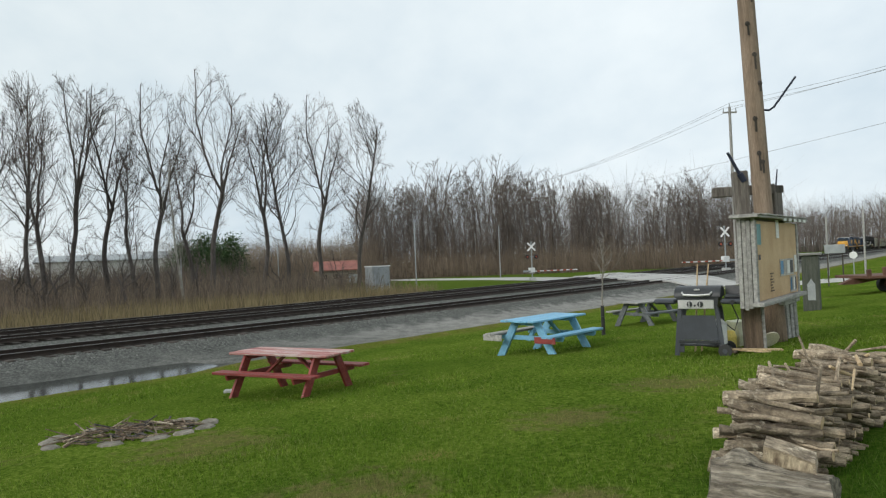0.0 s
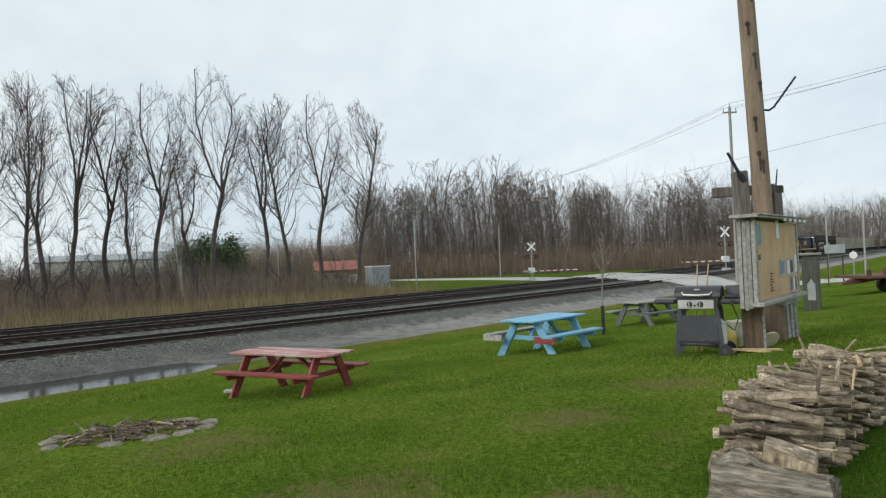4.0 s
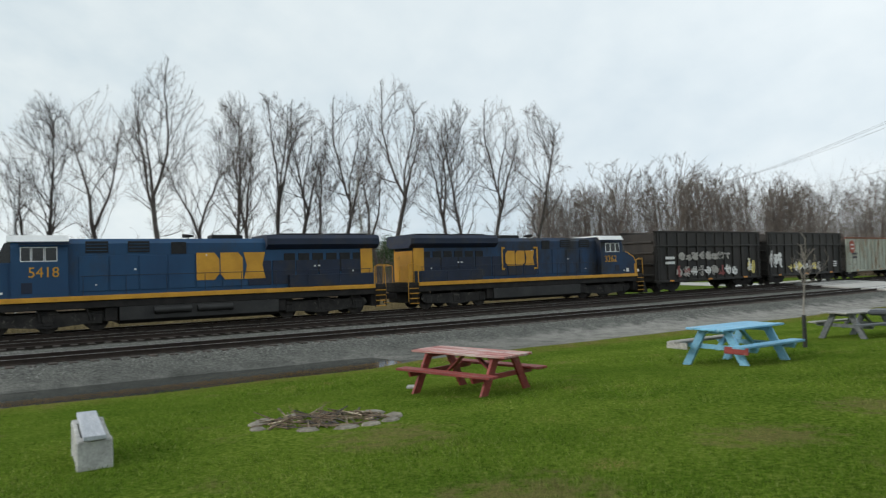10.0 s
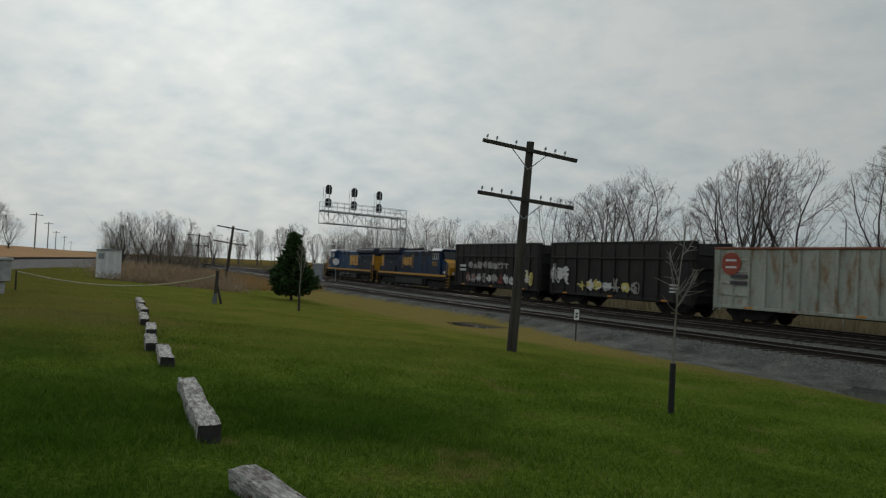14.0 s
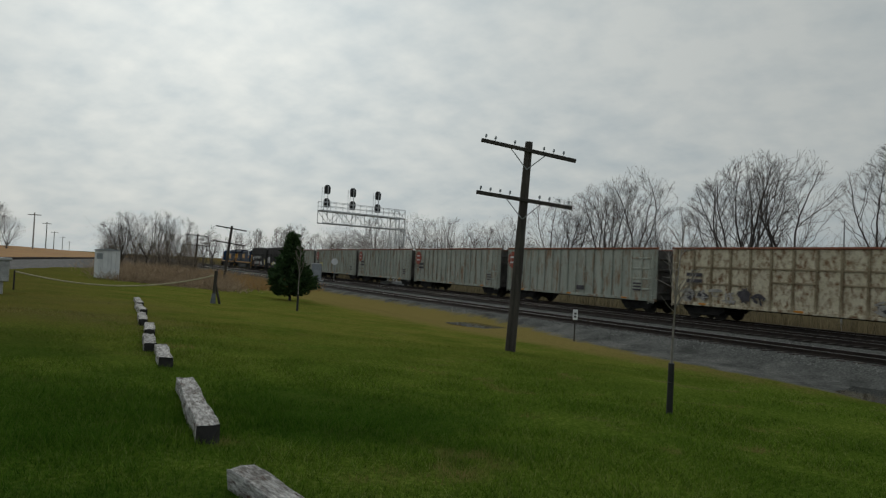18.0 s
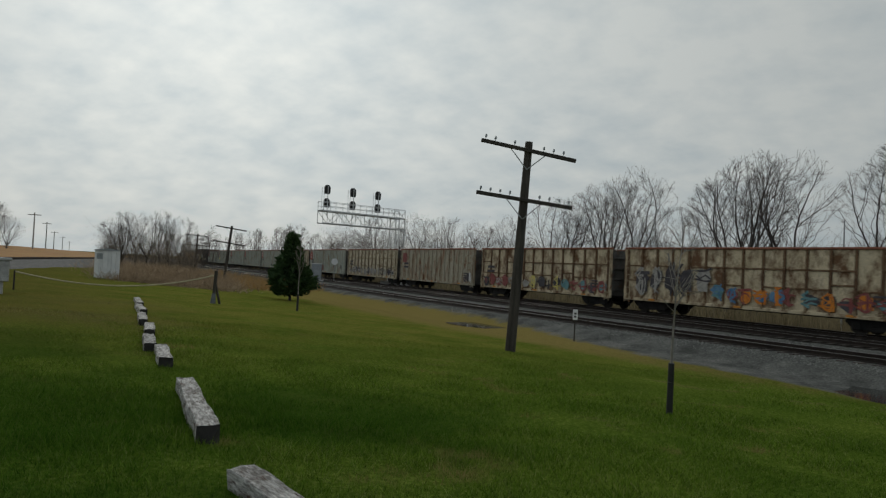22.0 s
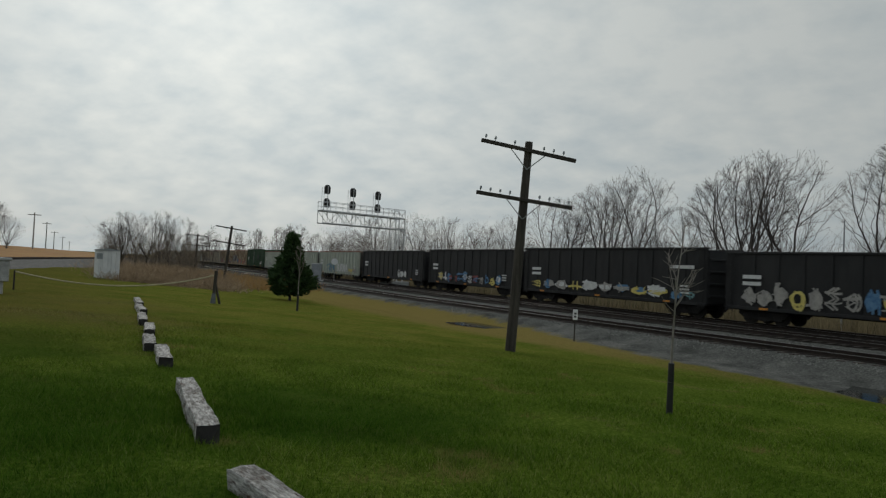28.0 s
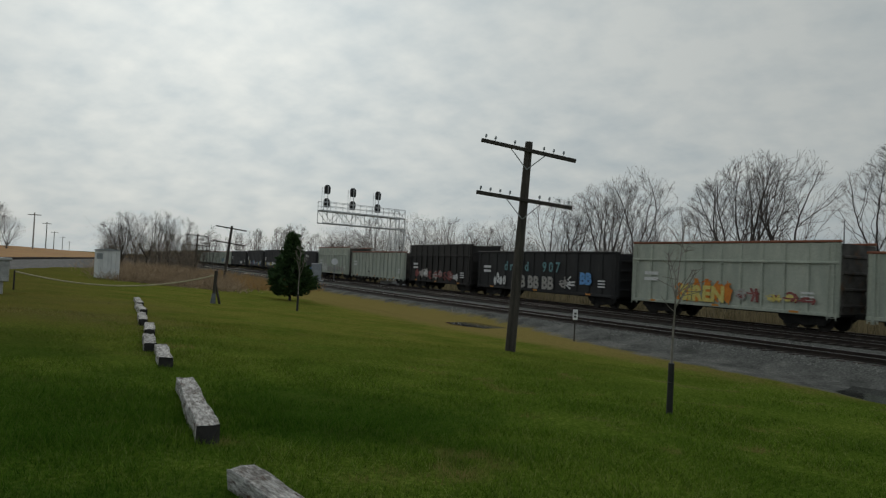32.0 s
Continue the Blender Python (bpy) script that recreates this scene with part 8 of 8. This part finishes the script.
M_MOSSWOOD = surf("green_grey_wood", (0.045, 0.050, 0.040), (0.085, 0.092, 0.075), 3, 0.9, 0, 25, 0.3, 0.4, stretch=(4, 4, 0.4))
# right of the notice board: signs, boxes, a wagon
_rs = thing("road_sign", "blank white rectangular sign on two thin posts by the road", "road sign", pose(21.6, 38.2, ground_z(21.6, 38.2), 0, 0, -28))
for _q in (-0.36, 0.36):
    part("stake", Build().tube((_q, 0, -0.1), (_q, 0, 2.25), 0.035, 0.035, 8), M_OLDPOLE, _rs)
part("plate", Build().box(-0.50, -0.06, 1.80, 0.50, -0.035, 2.28, 0.01), M_GALV, _rs)
_rs = thing("round_sign", "white round sign back on a post by the road", "sign", pose(24.2, 40.9, ground_z(24.2, 40.9), 0, 0, -28))
part("stake", Build().tube((0, 0, -0.1), (0, 0, 1.9), 0.03, 0.03, 8), M_GALV, _rs)
part("disc", Build().tube((0, -0.05, 1.6), (0, -0.03, 1.6), 0.21, 0.21, 20), M_WHITEPAINT, _rs)
plain_pole(*at_az(-29.0, 66), 5.0, 0.08, M_GREYWOOD, "weathered wooden pole by the road")
plain_pole(*at_az(-31.3, 62), 5.2, 0.08, M_GREYWOOD, "weathered wooden pole by the road")


def wagon():
    x, y = 17.9, 28.4
    W = thing("farm_wagon", "old rusty flat farm wagon on the grass", "wagon", pose(x, y, ground_z(x, y), 0, 0, 8))
    m = surf("rusty_iron", (0.085, 0.040, 0.028), (0.15, 0.075, 0.05), 2, 0.85, 0.1)
    part("bed", Build().box(-1.3, -1.0, 0.62, 3.2, 1.0, 0.74, 0.02), m, W)
    part("tongue", Build().slab([(-1.9, 0.40), (-1.3, 0.62), (0.4, 0.62), (-1.2, 0.38)], -0.1, 0.1), m, W)
    part("axle", Build().box(0.9, -0.9, 0.32, 1.05, 0.9, 0.62, 0.02), m, W)
    for sy in (-0.98, 0.82):
        w = part("wheel", Build().tube((0.97, sy, 0.30), (0.97, sy + 0.18, 0.30), 0.36, 0.36, 20), M_TUBE, W)
        part("hub", Build().tube((0.97, sy - 0.02, 0.30), (0.97, sy + 0.2, 0.30), 0.14, 0.14, 12), m, w)
    for q in (-1.25, -0.55):
        part("stake_iron", Build().box(q, -0.95, 0.74, q + 0.18, -0.85, 1.12, 0.02, Matrix.Translation((0, 0, 0)) @ Matrix.Rotation(radians(-6), 4, "Y")), m, W)
    part("side_beam", Build().box(-0.2, -0.95, 0.745, 3.2, -0.82, 0.92, 0.02), m, W)


wagon()
_sg = thing("sentry_box", "narrow dark green-grey wooden box standing behind the notice board", "wooden box", pose(11.80, 22.2, ground_z(11.80, 22.2), 0, 0, -30))
part("wall", Build().box(-0.24, -0.5, -0.1, 0.24, 0.5, 1.75, 0.015), M_MOSSWOOD, _sg)
part("roof", Build().box(-0.32, -0.6, 1.755, 0.32, 0.6, 1.82, 0.01), M_GREYWOOD, _sg)
part("notice", Build().slab([(-0.10, 0.35), (0.12, 0.35), (0.12, 0.85), (0.01, 1.02), (-0.10, 0.85)], -0.512, -0.502), M_GALV, _sg)

# power line by the crossing
_ux, _uy = at_az(-22.95, 60)
_up = thing("power_pole", "slim grey power pole with wires beyond the notice board", "power pole", pose(_ux, _uy, ground_z(_ux, _uy)), "power poles")
part("shaft", Build().tube((0, 0, -0.3), (0, 0, 14.2), 0.15, 0.10, 12), M_GREYWOOD, _up, smooth=True)
part("crossarm", Build().box(-0.55, -0.06, 13.7, 0.55, 0.06, 13.82, 0.01), M_GREYWOOD, _up)
for _q in (-0.5, 0.0, 0.5):
    part("insulator", Build().tube((_q, 0, 13.82 if _q else 14.2), (_q, 0, 14.1 if _q else 14.5), 0.05, 0.03, 8), M_GALV, _up)


def wire(p, q, sag_m, label="power wire strung between poles"):
    pts = []
    for i in range(17):
        s = i / 16
        v = Vector(p).lerp(Vector(q), s)
        pts.append((v.x, v.y, v.z - sag_m * 4 * s * (1 - s)))
    tagged(part("wire", Build().path(pts, 0.012, 5), M_WIRE, None), label, "wire", "power wires")


_zt = ground_z(_ux, _uy)
for _k, (_dx, _dz) in enumerate(((-0.5, 14.1), (0.0, 14.5), (0.5, 14.1))):
    wire((_ux + _dx, _uy, _zt + _dz), (37 + _dx, 34, _zt + 15.0 + 0.3 * _k), 0.4)
    wire((_ux + _dx, _uy, _zt + _dz), (10 + _dx, 100, _zt + 12.6 + 0.2 * _k), 0.8)
wire((36, 26, 10.9), (12, 92, 9.2), 0.5)
for _i, (_az, _r, _h) in enumerate([(136.6, 150, 11.0), (133.7, 205, 10.6), (132.9, 285, 11.1), (132.4, 370, 9.9), (131.85, 480, 9.6), (131.4, 640, 8.5)]):
    _x, _y = at_az(_az, _r)
    _P = thing("power_pole", "wooden power pole with a crossarm beyond the field", "power pole", pose(_x, _y, ground_z(_x, _y), 0, 0, 130), "power poles")
    part("shaft", Build().tube((0, 0, -0.3), (0, 0, _h), 0.2, 0.14, 8), M_GREYWOOD, _P)
    part("crossarm", Build().box(-1.5, -0.1, _h - 0.7, 1.5, 0.1, _h - 0.5), M_GREYWOOD, _P)

# second railway on a bank past the lawn, and the dry field behind it
_bank = [Vector(p) for p in ((-26.0, -34.2, 0), (-43.4, -44.6, 0), (-53.5, -50.4, 0), (-74, -62.5, 0), (-120, -89, 0), (-200, -135, 0))]


def bank():
    bd, rails, fld = Build(), Build(), Build()
    for i, p in enumerate(_bank):
        d = (_bank[min(i + 1, 5)] - _bank[max(i - 1, 0)]).normalized()
        s = Vector((d.y, -d.x, 0))
        s = s if s.dot(Vector((0, -1, 0))) > 0 else -s
        for off, z in ((-2.4, 0.5), (0.7, 1.16), (5.4, 1.16), (6.5, 0.8)):
            q = p + s * off
            bd.v.append((q.x, q.y, z))
        for off, z in ((6.4, 0.82), (14, 1.5), (45, 3.0), (90, 3.5), (160, 3.5), (160, -1.0)):
            q = p + s * off
            fld.v.append((q.x, q.y, z * (1.0 if i < 4 else 0.9)))
        for off in (2.0, 2.07, 3.5, 3.57):
            q = p + s * off
            rails.v += [(q.x, q.y, 1.14), (q.x, q.y, 1.32)]
    for i in range(5):
        for j in range(3):
            bd.f.append((i * 4 + j, i * 4 + j + 1, i * 4 + 5 + j, i * 4 + 4 + j))
        for j in range(5):
            fld.f.append((i * 6 + j, i * 6 + j + 1, i * 6 + 7 + j, i * 6 + 6 + j))
        for j in (0, 4):
            k = i * 8 + j
            rails.f += [(k, k + 1, k + 9, k + 8), (k + 1, k + 3, k + 11, k + 9), (k + 2, k + 10, k + 11, k + 3)]
    tagged(new("rail_bank", bd.mesh("rail_bank", surf("pale_ballast", (0.055, 0.054, 0.050), (0.13, 0.127, 0.12), 3, 0.95, 0, 14, 0.35, 0.6, 0.05))), "pale ballast bank of a second railway past the lawn", "railway bank", kind="structure")
    tagged(new("bank_rails", rails.mesh("bank_rails", M_RUST)), "rusty rails on the second railway's bank", "rails", kind="structure")
    tagged(new("dry_field", fld.mesh("dry_field", surf("dry_field", (0.28, 0.125, 0.022), (0.37, 0.19, 0.040), 0.15, 0.95, 0, 3, 0.2, 0.6, 0.1), True)), "orange-brown dry grass field rising behind the bank", "field", kind="structure")


bank()

M_ORANGEGRASS = island("tawny_grass", [(0.30, 0.17, 0.055), (0.38, 0.23, 0.08), (0.26, 0.15, 0.05), (0.33, 0.21, 0.08)], 0.9)
M_BRIAR = island("briar", [(0.25, 0.165, 0.092), (0.42, 0.30, 0.175), (0.13, 0.085, 0.052), (0.52, 0.40, 0.25)], 0.9)
stems("tawny_grass", 8000, band(60, 130, 13, 22), (0.3, 0.9), (0.015, 0.04), 0.25, M_ORANGEGRASS, "tawny dry grass beyond the lawn", "dry grass", 21)
stems("briar_thicket", 7000, clumped(sector(120.6, 128.2, 52, 62), 60, 1.0), (0.15, 0.75), (0.009, 0.022), 1.5, M_BRIAR, "low tangled tan briars beside the shed", "briars", 22, branch=2)
stems("briar_thicket", 6000, clumped(sector(120.6, 128.4, 58, 74), 60, 1.3), (0.4, 1.5), (0.010, 0.024), 0.75, M_BRIAR, "low tangled brown briars behind the shed", "briars", 25, branch=2)
for _az, _r, _h in [(128.6, 104, 7.0), (127.9, 98, 7.6), (127.0, 106, 8.4), (126.2, 102, 7.4), (125.3, 112, 9.4), (124.6, 106, 7.6), (123.8, 116, 9.0), (123.0, 110, 6.4), (122.2, 122, 7.2), (128.3, 112, 6.2), (121.4, 120, 6.0)]:
    plant(_az, _r, _h, _rng.choice((4, 5, 8)), _rng.uniform(0, 360), "bare bushes beyond the shed")
stems("thicket", 1000, sector(122.5, 129.3, 98, 120), (2.0, 6.0), (0.010, 0.024), 0.18, M_BRUSHSTEM, "grey-brown leafless thicket beyond the shed", "thicket", 23, branch=5)
for _az, _r, _h in [(137.8, 150, 11.5), (136.9, 158, 12.5), (136.0, 166, 11.0), (135.3, 172, 8.5), (137.3, 170, 12.0), (138.4, 160, 12.0)]:
    plant(_az, _r, _h, _rng.choice((4, 5)), _rng.uniform(0, 360), "bare trees on the field's rim")


# ---- grass ----
def grass_material():
    m = island("grass_blade", [(0.026, 0.055, 0.006), (0.095, 0.180, 0.015), (0.20, 0.295, 0.045), (0.080, 0.155, 0.017), (0.27, 0.31, 0.10)], 0.7, patch=(0.7, 0.60, 0.70, (0.25, 0.21, 0.085)))
    nt = m.node_tree
    b = next(n for n in nt.nodes if n.type == "BSDF_PRINCIPLED")
    out = next(n for n in nt.nodes if n.type == "OUTPUT_MATERIAL")
    b.inputs["Specular IOR Level"].default_value = 0.0
    tr, mx = nt.nodes.new("ShaderNodeBsdfTranslucent"), nt.nodes.new("ShaderNodeMixShader")
    tone = ramp_of(nt, noise_of(nt, 0.35, 5, 0.6, kind="Position"), [(0.3, (0.66, 0.76, 0.6)), (0.7, (1.3, 1.2, 1.2))])
    col = mix_of(nt, 1.0, b.inputs["Base Color"].links[0].from_socket, tone, "MULTIPLY")
    col = mix_of(nt, lush_shade_spots(nt), col, (0.030, 0.095, 0.008))
    col = mix_of(nt, olive_share(nt), col, (0.29, 0.26, 0.058))
    col = mix_of(nt, worn_spots(nt), col, (0.26, 0.205, 0.105))
    nt.links.new(col, b.inputs["Base Color"])
    nt.links.new(col, tr.inputs[0])
    mx.inputs[0].default_value = 0.2
    nt.links.new(b.outputs[0], mx.inputs[1])
    nt.links.new(tr.outputs[0], mx.inputs[2])
    nt.links.new(mx.outputs[0], out.inputs[0])
    return m


M_GRASS = grass_material()


def lawn_blades(n, r0, r1, h, w, seed, span=(-38, 140), tuft=0.6):
    rng = np.random.RandomState(seed)
    a = np.radians(rng.uniform(*span, n))
    r = np.sqrt(rng.uniform(r0 * r0, r1 * r1, n))
    x, y = -np.sin(a) * r, np.cos(a) * r
    u, d = off_track(x, y)
    keep = d + rng.normal(0, 0.4, n) > 17.1 + 1.4 * np.clip((u - 10) / 18, 0, 1)
    x, y, d, r = x[keep], y[keep], d[keep], r[keep]
    m = len(x)
    clump = np.array([noise.noise(Vector((p * 1.3, q * 1.3, 0))) for p, q in zip(x, y)])
    z = np.interp(d, PD, PZ)
    L = rng.uniform(*h, m) * np.maximum(0.2, 1 + tuft * clump)
    W = rng.uniform(*w, m)
    t = rng.uniform(0, 6.283, m)
    bx, by = rng.normal(0, 0.8, m) * L, rng.normal(0, 0.8, m) * L
    V = np.empty((m, 3, 3))
    V[:, 0] = np.stack([x - np.cos(t) * W, y - np.sin(t) * W, z - 0.02], 1)
    V[:, 1] = np.stack([x + np.cos(t) * W, y + np.sin(t) * W, z - 0.02], 1)
    V[:, 2] = np.stack([x + bx, y + by, z + L], 1)
    ob = new("grass", raw_mesh("grass", V.reshape(-1, 3), np.arange(m * 3).reshape(-1, 3), M_GRASS))
    tagged(ob, "short green lawn grass with dry patches", "grass", kind="stuff")


lawn_blades(170000, 2.0, 9.0, (0.022, 0.055), (0.003, 0.006), 1)
lawn_blades(150000, 9.0, 22.0, (0.025, 0.05), (0.005, 0.010), 2)
lawn_blades(70000, 2.5, 14.0, (0.03, 0.075), (0.003, 0.007), 4, (66, 140), 1.8)
lawn_blades(26000, 22.0, 50.0, (0.02, 0.045), (0.010, 0.020), 3)



def motions():
    for ob, rows in MOVERS:
        walk(ob, rows)


motions()
